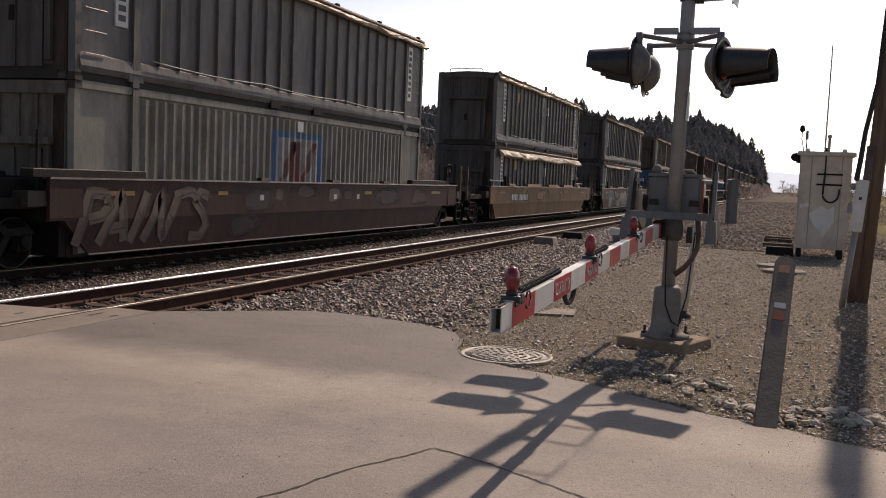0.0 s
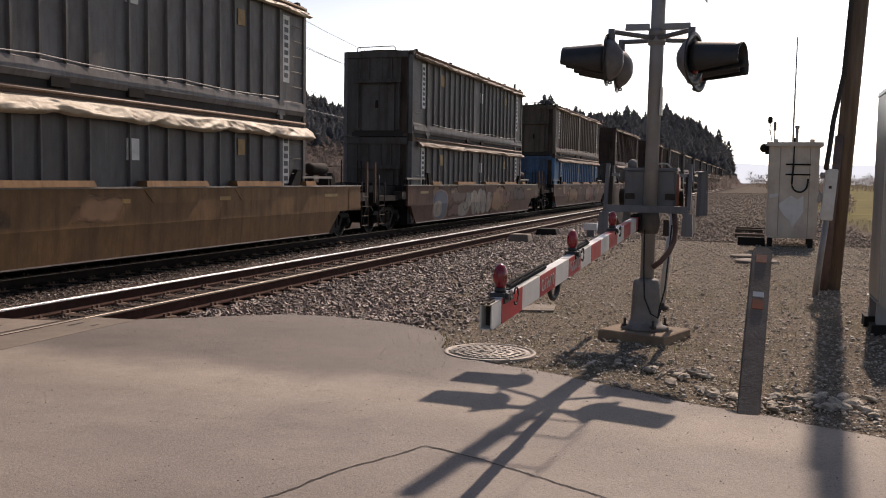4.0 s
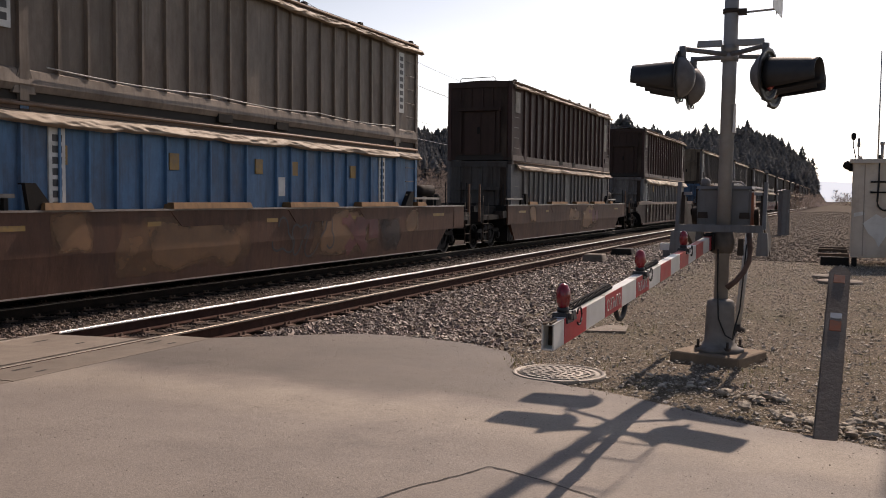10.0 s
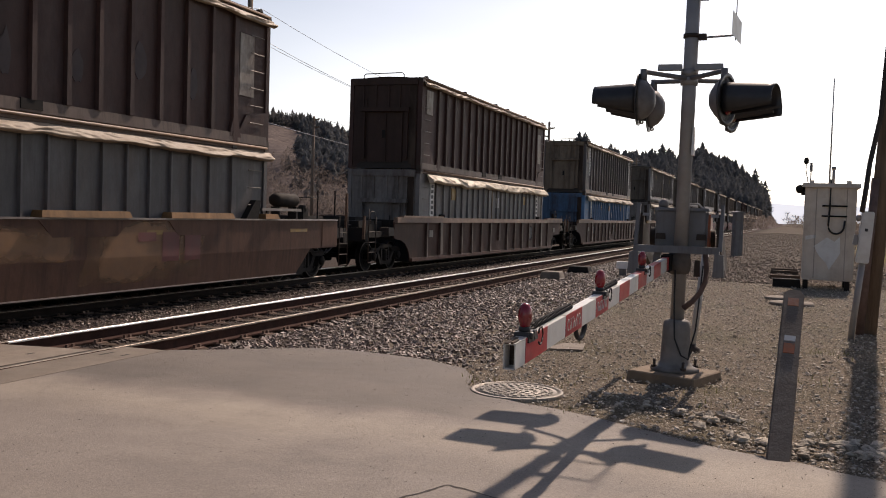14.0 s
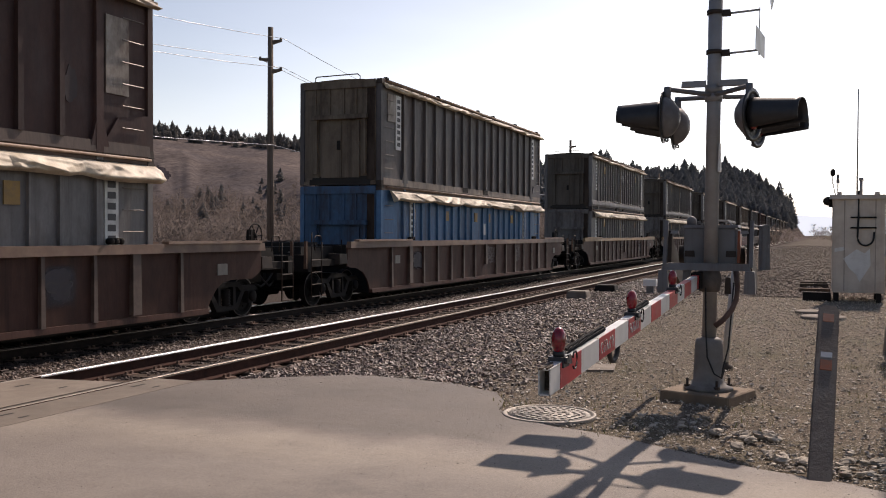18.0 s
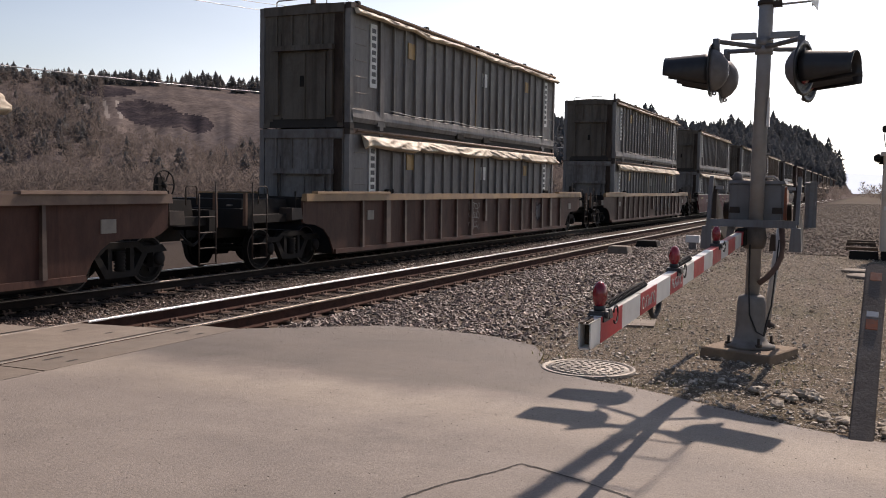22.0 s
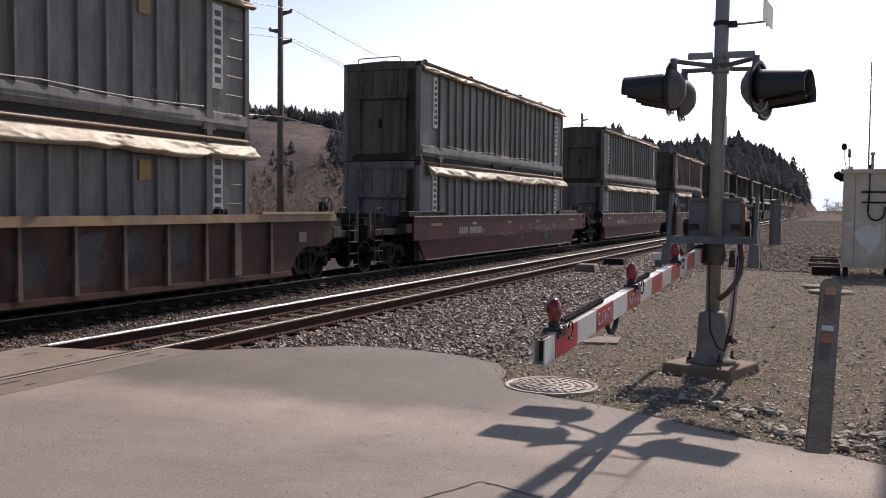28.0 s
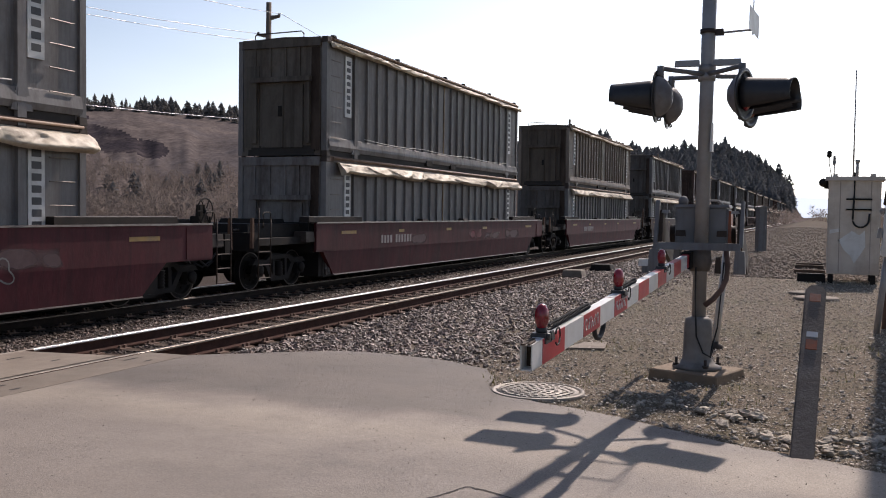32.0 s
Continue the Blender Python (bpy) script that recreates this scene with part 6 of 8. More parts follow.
for k in range(3):
    for y in (8.5, 11.5):
        scrawl(wells[6], y, y + 0.7, 0.55 + 0.19 * k, 0.79 + 0.19 * k, 4, 0.024, [M["scrawl_grey"]], 36 + int(y) + 7 * k, "small pale sprayed tag", lambda z: 1.328)
    scrawl(wells[7], 6.95, 7.75, 0.3 + 0.28 * k, 0.63 + 0.28 * k, 4, 0.024, [M["scrawl_pale"]], 44 + 7 * k, "small pale sprayed tag", lambda z: 1.328)


# ---------------------------------------------------------------- crossing signal with its gate
MX, MY = -1.07, 9.6
M["pedestal"] = mat("pedestal_iron", (0.25, 0.232, 0.215), (0.17, 0.155, 0.14), 0.7, scale=5, stain=(0.1, 0.078, 0.062), sscale=3, samt=0.6, spec=0.3)
M["gearcase"] = mat("gear_case", (0.15, 0.125, 0.11), (0.09, 0.075, 0.066), 0.7, scale=6, stain=(0.05, 0.04, 0.034), sscale=5)
M["lamphouse"] = mat("lamp_housing", (0.2, 0.19, 0.19), (0.13, 0.122, 0.122), 0.55, scale=5, stain=(0.1, 0.08, 0.07), sscale=3, samt=0.6)
signal = thing("crossing_signal", "grey steel level crossing mast with four black-hooded red lights", "crossing signal", at=(MX, MY, 0))
bm = bmesh.new()
box(bm, -0.36, 0.36, -0.36, 0.36, -0.05, 0.085, 0.012)
pad = part("base_slab", bevel(bm, 0.012), M["pad"], signal, "stained wooden base slab")
pad.rotation_euler = (0, 0, radians(-17))
bm = bmesh.new()
lathe(bm, (0, 0, 0), [(0.24, 0.085), (0.24, 0.115), (0.185, 0.135), (0.148, 0.18), (0.142, 0.3), (0.136, 0.52), (0.13, 0.58), (0.1, 0.6), (0.07, 0.605)], 10)
part("pedestal", bm, M["pedestal"], signal, "cast grey pedestal")
for i in range(4):
    a = radians(28 + 90 * i)
    bm = bmesh.new()
    rod(bm, (0.215 * math.cos(a), 0.215 * math.sin(a), 0.1), (0.215 * math.cos(a), 0.215 * math.sin(a), 0.2), 0.014, 8)
    rod(bm, (0.215 * math.cos(a), 0.215 * math.sin(a), 0.115), (0.215 * math.cos(a), 0.215 * math.sin(a), 0.14), 0.03, 6)
    part("anchor_bolt", bm, M["steel_mid"], signal)
bm = bmesh.new()
rod(bm, (0, 0, 0.5), (0.005, 0, 5.0), 0.068, 20)
part("mast", bm, M["galv"], signal, "galvanised steel pipe mast")
bm = bmesh.new()
box(bm, 0.058, 0.085, -0.07, 0.03, 2.24, 2.52, 0.006)
part("number_plate", bm, M["white"], signal, "small white plate on the mast")
for z in (3.06, 2.98):
    bm = bmesh.new()
    rod(bm, (0, 0, z - 0.045), (0, 0, z + 0.03), 0.085, 16)
    part("clamp", bm, M["galv"], signal)
for x0, x1 in ((-0.3, -0.06), (0.06, 0.33)):
    bm = bmesh.new()
    box(bm, x0, x1, -0.12, -0.06, 3.07, 3.13, 0.006)
    part("top_bracket", bm, M["galv"], signal)
# four lights: two face along -x, two along +x and a little towards the road
for s in (-1, 1):
    for dy in (-0.36, 0.36):
        out = 0.36 if s > 0 else 0.395
        turn = Matrix.Translation((0.39 if s > 0 else -0.425, dy, 2.75)) @ Matrix.Rotation(radians(-17 if s > 0 else 0), 4, "Z")
        bm = bmesh.new()
        tube(bm, [(0.0, dy * 0.1, 3.0), (s * 0.12, dy * 0.45, 3.0), (s * 0.94 * out, dy * 0.95, 3.02), (s * out, dy, 3.01), (s * out, dy, 2.94)], 0.024, 8)
        part("light_arm", bm, M["greypaint"], signal)
        bm = bmesh.new()
        rod(bm, (s * out, dy, 2.91), (s * out, dy, 3.045), 0.034, 10)
        box(bm, s * out - 0.045, s * out + 0.045, dy - 0.04, dy + 0.04, 2.88, 2.94, 0.01)
        part("elbow", bm, M["greypaint"], signal, "grey swivel elbow")
        bm = bmesh.new()
        lathe(bm, (0, 0, 0), [(0.252, 0.0), (0.25, s * 0.01), (0.21, s * 0.014), (0.205, s * 0.0)], 32, "x")
        disc = part("background_disc", bm, M["black"], signal, "black round background")
        disc.matrix_local = turn
        bm = bmesh.new()
        lathe(bm, (0, 0, 0), [(0.2, 0.0), (0.196, -s * 0.03), (0.165, -s * 0.085), (0.1, -s * 0.135), (0.06, -s * 0.15), (0.0005, -s * 0.155)], 24, "x")
        part("housing", bm, M["lamphouse"], disc, "grey domed housing")
        bm = bmesh.new()
        lathe(bm, (0, 0, 0), [(0.15, s * 0.015), (0.13, s * 0.03), (0.07, s * 0.045), (0.0005, s * 0.05)], 20, "x")
        part("lens", bm, M["redlens"], disc, "dark red lens")
        bm = bmesh.new()
        reach, rings = 0.46 if s > 0 else 0.43, []
        for i in range(9):
            f = i / 8
            low = -58 + (34 if s > 0 else 44) * f
            ring = []
            for k in range(17):
                a = radians(low + (180 - 2 * low) * k / 16)
                r = 0.158 - 0.012 * f
                ring.append(bm.verts.new((s * (0.008 + reach * f), r * math.cos(a), 0.004 - 0.02 * f + r * math.sin(a))))
            rings.append(ring)
        for a, b in zip(rings, rings[1:]):
            for k in range(16):
                bm.faces.new((a[k], a[k + 1], b[k + 1], b[k])).smooth = True
        hood = part("hood", bm, M["black"], disc, "long black visor cut away below")
        sol = hood.modifiers.new("thickness", "SOLIDIFY")
        sol.thickness = 0.006
        bm = bmesh.new()
        lathe(bm, (-s * 0.03, 0, -0.215), [(0.008, -0.02), (0.022, -0.02), (0.022, 0.02), (0.008, 0.02)], 10, "y", False)
        part("latch", bm, M["greypaint"], disc, "ring latch under the housing")
# track plate and crossbuck on their stand-offs
for z in (3.41, 3.8):
    bm = bmesh.new()
    rod(bm, (0.06, 0, z - 0.01), (0.42, 0.0, z + 0.01), 0.011, 8)
    part("stand_off", bm, M["galv"], signal)
for z in (3.43, 3.82, 4.4):
    bm = bmesh.new()
    rod(bm, (0, 0, z - 0.03), (0, 0, z + 0.01), 0.08, 16)
    box(bm, 0.05, 0.15, -0.03, 0.03, z - 0.05, z + 0.01, 0.006)
    part("clamp", bm, M["steel_mid"], signal)
bm = bmesh.new()
box(bm, 0.412, 0.424, -0.02, 0.02, 3.37, 3.83, 0.003)
part("sign_bar", bm, M["galv"], signal, "flat grey mounting bar")
bm = bmesh.new()
box(bm, -0.002, 0.002, -0.3, 0.3, -0.11, 0.11)
b = part("track_plate", bm, M["white"], signal, "white plate under the crossbuck", loc=(0.428, 0.0, 3.49))
b.rotation_euler = (0, 0, radians(-4.5))
bm = bmesh.new()
rod(bm, (0.06, 0, 4.4), (0.46, 0.0, 4.41), 0.011, 8)
part("stand_off", bm, M["galv"], signal)
for k, sgn in enumerate((1, -1)):
    bm = bmesh.new()
    box(bm, -0.004 + 0.01 * k, 0.004 + 0.01 * k, -0.115, 0.115, -0.62, 0.62)
    b = part("crossbuck_blade", bm, M["white"], signal, "white crossbuck blade", loc=(0.47, 0.0, 4.4))
    b.rotation_euler = (radians(45 * sgn), 0, radians(-6))
signal.rotation_euler = (0, radians(0.5), 0)
# cables and hose
for pts, r, mk in (([(0.24, 0.02, 1.27), (0.26, 0.0, 1.12), (0.255, -0.02, 0.99), (0.21, -0.04, 0.88), (0.14, -0.05, 0.79), (0.06, -0.05, 0.72)], 0.027, "conduit"),
                   ([(-0.03, -0.11, 1.1), (-0.02, -0.12, 0.7), (0.0, -0.14, 0.42), (0.07, -0.14, 0.26), (0.14, -0.12, 0.22), (0.16, -0.1, 0.3)], 0.008, "rubber"),
                   ([(0.22, 0.06, 1.15), (0.2, 0.05, 0.8), (0.18, 0.04, 0.5), (0.14, -0.02, 0.3), (0.12, -0.06, 0.2)], 0.008, "rubber")):
    bm = bmesh.new()
    tube(bm, pts, r, 8)
    part("cable" if mk == "rubber" else "conduit_hose", bm, M[mk], signal)

M["endwood"] = mat("rotten_wood", (0.11, 0.075, 0.05), (0.05, 0.036, 0.027), 0.9, scale=14, bump=0.6, bscale=60)
gate = thing("crossing_gate", "lowered crossing gate with red and white striped arm and red lamps", "crossing gate", at=(MX, MY, 0))
bm = bmesh.new()
box(bm, -0.26, 0.26, 0.08, 0.42, 1.28, 1.7)
part("mechanism_box", bevel(bm, 0.025, 2), M["greypaint"], gate, "grey gate mechanism box")
bm = bmesh.new()
box(bm, -0.27, 0.27, 0.07, 0.43, 1.69, 1.72, 0.01)
part("box_lid", bm, M["greypaint"], gate)
bm = bmesh.new()
lathe(bm, (0, 0.02, 1.14), [(0.03, -0.1), (0.1, -0.08), (0.12, 0.02), (0.1, 0.14)], 14)
part("gear_case", bm, M["gearcase"], gate, "grimy gear case round the mast")
bm = bmesh.new()
box(bm, -0.44, 0.4, -0.17, -0.1, 1.27, 1.34, 0.01)
part("cross_channel", bm, M["greypaint"], gate, "grey steel channel across the mast")
for x, thin in ((-0.42, M["greypaint"]), (0.4, M["greypaint"])):
    bm = bmesh.new()
    prism(bm, [(-0.14, 1.3), (-0.08, 1.3), (0.06, 1.74), (0.0, 1.76)], x - 0.018, x + 0.018, "x")
    part("counterweight_arm", bm, thin, gate)
    bm = bmesh.new()
    prism(bm, [(0.0, 1.34), (0.1, 1.3), (1.02, 0.98), (1.06, 1.16), (0.16, 1.56), (0.04, 1.66)], x * 0.93 - 0.02, x * 0.93 + 0.02, "x")
    part("counterweight_arm", bm, M["steel_mid"], gate)
    bm = bmesh.new()
    box(bm, x - 0.06, x + 0.05, -0.2, -0.09, 1.05, 1.27, 0.012)
    part("end_block", bm, M["greypaint"], gate, "grey block under the channel")
    bm = bmesh.new()
    box(bm, x * 0.82 - 0.04, x * 0.82 + 0.04, 0.02, 0.07, 1.63, 1.66, 0.006)
    part("clip", bm, M["galv"], gate)
bm = bmesh.new()
box(bm, -0.25, -0.17, -0.1, 0.02, 1.14, 1.27, 0.01)
part("stop_block", bm, M["greypaint"], gate)
bm = bmesh.new()
box(bm, 0.15, 0.21, -0.04, 0.04, 1.04, 1.2, 0.008)
part("junction_fitting", bm, M["steel_mid"], gate)
bm = bmesh.new()
lathe(bm, (-0.2, 0.22, 1.72), [(0.05, 0.0), (0.05, 0.05), (0.03, 0.08), (0.0005, 0.09)], 12)
part("breather_cap", bm, M["greypaint"], gate)
for x in (-0.2, 0.2):
    bm = bmesh.new()
    box(bm, x - 0.05, x + 0.05, 0.062, 0.08, 1.4, 1.46, 0.004)
    part("hasp", bm, M["steel_mid"], gate)
for x in (-0.27, 0.27):
    bm = bmesh.new()
    lathe(bm, (x, 0.24, 1.42), [(0.0005, -0.05), (0.09, -0.05), (0.09, 0.05), (0.0005, 0.05)], 16, "x")
    part("shaft_hub", bm, M["steel_mid"], gate, "dark bearing hub")
bm = bmesh.new()
box(bm, 0.255, 0.285, 0.1, 0.34, 1.34, 1.66, 0.004)
part("warning_strip", bm, M["orange"], gate, "orange warning strip")
bm = bmesh.new()
tube(bm, [(-0.06, 0.1, 1.72), (0.0, 0.1, 1.76), (0.16, 0.1, 1.76), (0.22, 0.1, 1.7)], 0.012, 6)
part("lifting_handle", bm, M["galv"], gate)

# the arm, from its root by the mast to the tip, in striped segments
ROOT, TIP = Vector((-0.1, -0.12, 1.17)), Vector((-0.16, -5.4, 0.93))
AX = (TIP - ROOT).normalized()
SIDE = Vector((1, 0, 0))


def arm_box(bm, a, b, w, h, off=0.0, up=0.0):
    p, q = ROOT + AX * a, ROOT + AX * b
    vs = []
    for c in (p, q):
        for sx, sz in ((-1, -1), (1, -1), (1, 1), (-1, 1)):
            vs.append(bm.verts.new(c + SIDE * (off + sx * w / 2) + Vector((0, 0, up + sz * h / 2))))
    for f in ((3, 2, 1, 0), (4, 5, 6, 7), (0, 1, 5, 4), (1, 2, 6, 5), (2, 3, 7, 6), (3, 0, 4, 7)):
        bm.faces.new([vs[i] for i in f])


length = (TIP - ROOT).length
red = True
segs = [(length - 0.18, length - 0.012, False)]
p = length - 0.18
while p > 0.15:
    q = max(0.1, p - 0.405)
    segs.append((q, p, red))
    red, p = not red, q
AW, AH = 0.06, 0.124
for n_, (a, b, r) in enumerate(segs):
    bm = bmesh.new()
    if n_ == 0:
        # the tip is an open, dented channel
        for off, up, w, h in ((AW / 2 - 0.003, 0, 0.006, AH), (-AW / 2 + 0.003, 0, 0.006, AH), (0, AH / 2 - 0.003, AW, 0.006), (0, -AH / 2 + 0.003, AW, 0.006)):
            arm_box(bm, a, b, w, h, off, up)
    else:
        arm_box(bm, a, b - 0.002, AW + 0.003 * r, AH)
    part("stripe", bm, M["redtape"] if r else M["whitetape"], gate, "red stripe" if r else "white stripe, dented open tip" if n_ == 0 else "white stripe")
for n_, (a, b, r) in enumerate(segs):
    if r and n_ < 9:
        bm = bmesh.new()
        arm_box(bm, a + 0.002, b - 0.004, AW - 0.004, 0.003, 0.0, AH / 2 + 0.001)
        part("top_strip", bm, M["whitetape"], gate, "bare white top of the arm")
bm = bmesh.new()
arm_box(bm, length - 0.16, length - 0.1, AW - 0.012, AH - 0.012)
part("end_block", bm, M["endwood"], gate, "dark block inside the open end of the arm")
bm = bmesh.new()
arm_box(bm, length - 0.17, length + 0.004, 0.018, 0.008, -0.012, AH / 2 + 0.003)
arm_box(bm, length - 0.1, length - 0.004, 0.012, 0.01, 0.014, AH / 2 + 0.004)
part("torn_edge", bm, M["endwood"], gate, "torn brown edge at the tip")
bm = bmesh.new()
arm_box(bm, -0.1, 0.12, 0.09, 0.16)
part("arm_socket", bm, M["steel_dark"], gate)
# scrawls on two red stripes
for a in (segs[3][0], segs[5][0]):
    rng = random.Random(int(a * 100))
    for k in range(6):
        bm = bmesh.new()
        c, w = a + 0.345 - 0.055 * k, rng.uniform(0.016, 0.024)
        a0, turn_ = rng.uniform(0, 6.3), rng.uniform(3.5, 6.0)
        pts = []
        for i in range(12):
            q = a0 + turn_ * i / 11
            pts.append(ROOT + AX * (c + w * math.cos(q) * (1 + 0.3 * math.sin(3 * q))) + SIDE * 0.0325 + Vector((0, 0, 0.032 * math.sin(q))))
        tube(bm, pts, 0.0028, 4)
        part("scrawl", bm, M["whitetape"], gate, "white painted scrawl")
for d in (0.26, 2.05, 3.75):
    c = TIP - AX * d + Vector((0, 0, AH / 2))
    bm = bmesh.new()
    box(bm, c.x - 0.045, c.x + 0.04, c.y - 0.055, c.y + 0.055, c.z - 0.03, c.z + 0.02, 0.006)
    rod(bm, (c.x, c.y, c.z + 0.015), (c.x, c.y, c.z + 0.045), 0.03, 10)
    rod(bm, (c.x + 0.03, c.y - 0.03, c.z + 0.005), (c.x + 0.055, c.y - 0.03, c.z + 0.005), 0.018, 8)
    box(bm, c.x + 0.03, c.x + 0.05, c.y + 0.02, c.y + 0.08, c.z - 0.02, c.z + 0.025, 0.006)
    lamp = part("gate_lamp", bm, M["black"], gate, "black lamp bracket")
    bm = bmesh.new()
    lathe(bm, (c.x, c.y, c.z + 0.04), [(0.026, 0), (0.033, 0.008), (0.042, 0.035), (0.044, 0.06), (0.04, 0.09), (0.028, 0.112), (0.012, 0.122), (0.0005, 0.123)], 16)
    for v in bm.verts:
        v.co.x = c.x + (v.co.x - c.x) * 0.82
    part("lens", bm, M["redlens"], lamp, "red lens on the gate arm")
    bm = bmesh.new()
    tube(bm, [c + Vector((0.05, 0.08 + 0.045 - 0.045 * math.cos(q), -0.01 + 0.045 * math.sin(q))) for q in [radians(20 + 30 * i) for i in range(11)]], 0.005, 5)
    part("cable", bm, M["rubber"], gate, "looped black lamp cable")
# coiled cables along the top, and a loop below
for a0, a1, turns in ((length - 1.25, length - 0.42, 34), (length - 2.65, length - 2.2, 18)):
    bm = bmesh.new()
    tube(bm, [ROOT + AX * (a1 + (a0 - a1) * i / (turns * 6)) + Vector((-0.01 + 0.016 * math.cos(i * math.pi / 3), 0, 0.082 + 0.016 * math.sin(i * math.pi / 3))) for i in range(turns * 6 + 1)], 0.005, 4)
    part("coiled_cable", bm, M["rubber"], gate)
bm = bmesh.new()
c = ROOT + AX * (length - 1.5)
tube(bm, [c + Vector((0.0, 0.14 * math.cos(a), -0.05 + 0.1 * math.sin(a))) for a in [radians(-10 - 16 * i) for i in range(11)]], 0.016, 6)
part("cable_loop", bm, M["rubber"], gate)

bm = bmesh.new()
rod(bm, (-0.01, 0, -0.1), (0.12, 0, 1.25), 0.042, 12)
post = thing("support_pipe", "pale grey steel pipe standing behind the mast", "pipe", at=(-1.12, 11.8, 0))
part("pipe", bm, M["palepipe"], post)
bm = bmesh.new()
lathe(bm, (0, 0, 0), [(0.1, -0.05), (0.1, 0.03), (0.055, 0.05), (0.05, 0.08)], 12)
part("base", bm, M["steel_mid"], post, "dark base flange")

# ---------------------------------------------------------------- manhole
MH = (-2.29, 8.13)
manhole = thing("manhole_cover", "round cast iron manhole cover set in the gravel", "manhole cover", at=(MH[0], MH[1], 0.008))
bm = bmesh.new()
lathe(bm, (0, 0, 0), [(0.37, -0.06), (0.42, -0.06), (0.42, 0.003), (0.413, 0.007), (0.385, 0.007), (0.38, -0.01)], 48)
part("ring", bm, M["castiron"], manhole, "iron ring")
bm = bmesh.new()
lathe(bm, (0, 0, 0), [(0.366, -0.05), (0.366, 0.0), (0.0005, 0.001)], 40)
lid = part("lid", bm, M["castiron"], manhole, "worn iron lid")
for rr, n in ((0.31, 30), (0.24, 22), (0.17, 16), (0.1, 9), (0.03, 4)):
    bm = bmesh.new()
    for i in range(n):
        a = 2 * math.pi * (i + 0.3 * (n % 3)) / n
        c = Vector((rr * math.cos(a), rr * math.sin(a), 0))
        box(bm, c.x - 0.019, c.x + 0.019, c.y - 0.019, c.y + 0.019, 0.0, 0.008, 0.003)
    tagged(part("tread", bm, M["castiron"], lid, "raised tread studs"), kind="stuff")

# ---------------------------------------------------------------- marker post
mark = thing("marker_post", "weathered brown marker post with orange reflectors, leaning slightly", "marker post", at=(-0.035, 6.64, 0))
# knocked back by about forty-five degrees, away from the road
POST_TOP = Vector((0.055, 1.2, 1.07))
UP = POST_TOP.normalized()
ACROSS = Vector((1, 0, -0.05)).normalized()
FACE = ACROSS.cross(UP).normalized()


def on_post(x, d, up):
    return ACROSS * x + FACE * d + UP * up


bm = bmesh.new()
LP = POST_TOP.length
rows = []
for u, k in ((-0.12, 1.0), (0.4, 1.0), (1.0, 1.0), (LP - 0.06, 1.0), (LP, 0.55)):
    rows.append([bm.verts.new(on_post(x * k, d, u)) for x, d in ((-0.077, -0.022), (0.077, -0.022), (0.077, 0.022), (-0.077, 0.022))])
for a, b in zip(rows, rows[1:]):
    for i in range(4):
        bm.faces.new((a[i], a[(i + 1) % 4], b[(i + 1) % 4], b[i]))
bm.faces.new(rows[-1])
bm.faces.new(rows[0][::-1])
part("post", bevel(bm, 0.01, 2), M["postbrown"], mark)
for u, h, mk, lab in ((LP * 0.885, 0.085, "faded", "faded round reflector"), (LP * 0.66, 0.055, "plate", "white sticker"), (LP * 0.585, 0.1, "orange", "scuffed orange reflector")):
    bm = bmesh.new()
    lo = [bm.verts.new(on_post(x, 0.023, q)) for x, q in ((-0.04, u), (0.04, u), (0.04, u + h), (-0.04, u + h))]
    hi = [bm.verts.new(on_post(x, 0.027, q)) for x, q in ((-0.038, u + 0.003), (0.038, u + 0.003), (0.038, u + h - 0.003), (-0.038, u + h - 0.003))]
    bm.faces.new(hi)
    for i in range(4):
        bm.faces.new((lo[i], lo[(i + 1) % 4], hi[(i + 1) % 4], hi[i]))
    part("reflector" if mk != "plate" else "sticker", bm, M[mk], mark, lab)

# ---------------------------------------------------------------- signal cabinet
cab = thing("signal_cabinet", "cream steel signal cabinet on short legs, patched with pale paint", "signal cabinet", at=(0.8, 25.3, 0), turn=0)
bm = bmesh.new()
box(bm, -0.6, 0.58, -0.5, 0.75, 0.22, 2.52)
part("body", bevel(bm, 0.02, 2), M["cream"], cab)
bm = bmesh.new()
box(bm, -0.68, 0.66, -0.58, 0.83, 2.5, 2.6, 0.015)
part("roof", bm, M["cream"], cab, "overhanging roof")
for x in (-0.5, 0.45):
    for y in (-0.4, 0.6):
        bm = bmesh.new()
        box(bm, x - 0.06, x + 0.06, y - 0.06, y + 0.06, -0.1, 0.23, 0.005)
        part("leg", bm, M["steel_dark"], cab)
for x in (-0.45, 0.4):
    bm = bmesh.new()
    box(bm, x - 0.06, x + 0.06, -0.3, -0.2, 2.59, 2.68, 0.01)
    part("lifting_lug", bm, M["cream"], cab)
for x in (-0.33, 0.36):
    bm = bmesh.new()
    box(bm, x - 0.012, x + 0.012, -0.506, -0.499, 0.26, 2.48)
    part("seam", bm, M["cream_dim"], cab)
bm = bmesh.new()
prism(bm, [(-0.35, 1.05), (-0.05, 1.28), (0.12, 1.18), (0.24, 1.3), (0.26, 0.9), (0.1, 0.62), (0.02, 0.48), (-0.06, 0.66), (-0.22, 0.82)], -0.506, -0.499, "y")
part("paint_patch", bm, M["white"], cab, "patch of white paint")
bm = bmesh.new()
prism(bm, [(-0.55, 1.3), (-0.32, 1.34), (-0.3, 1.26), (-0.55, 1.2)], -0.506, -0.499, "y")
part("paint_patch", bm, M["white"], cab, "patch of white paint")
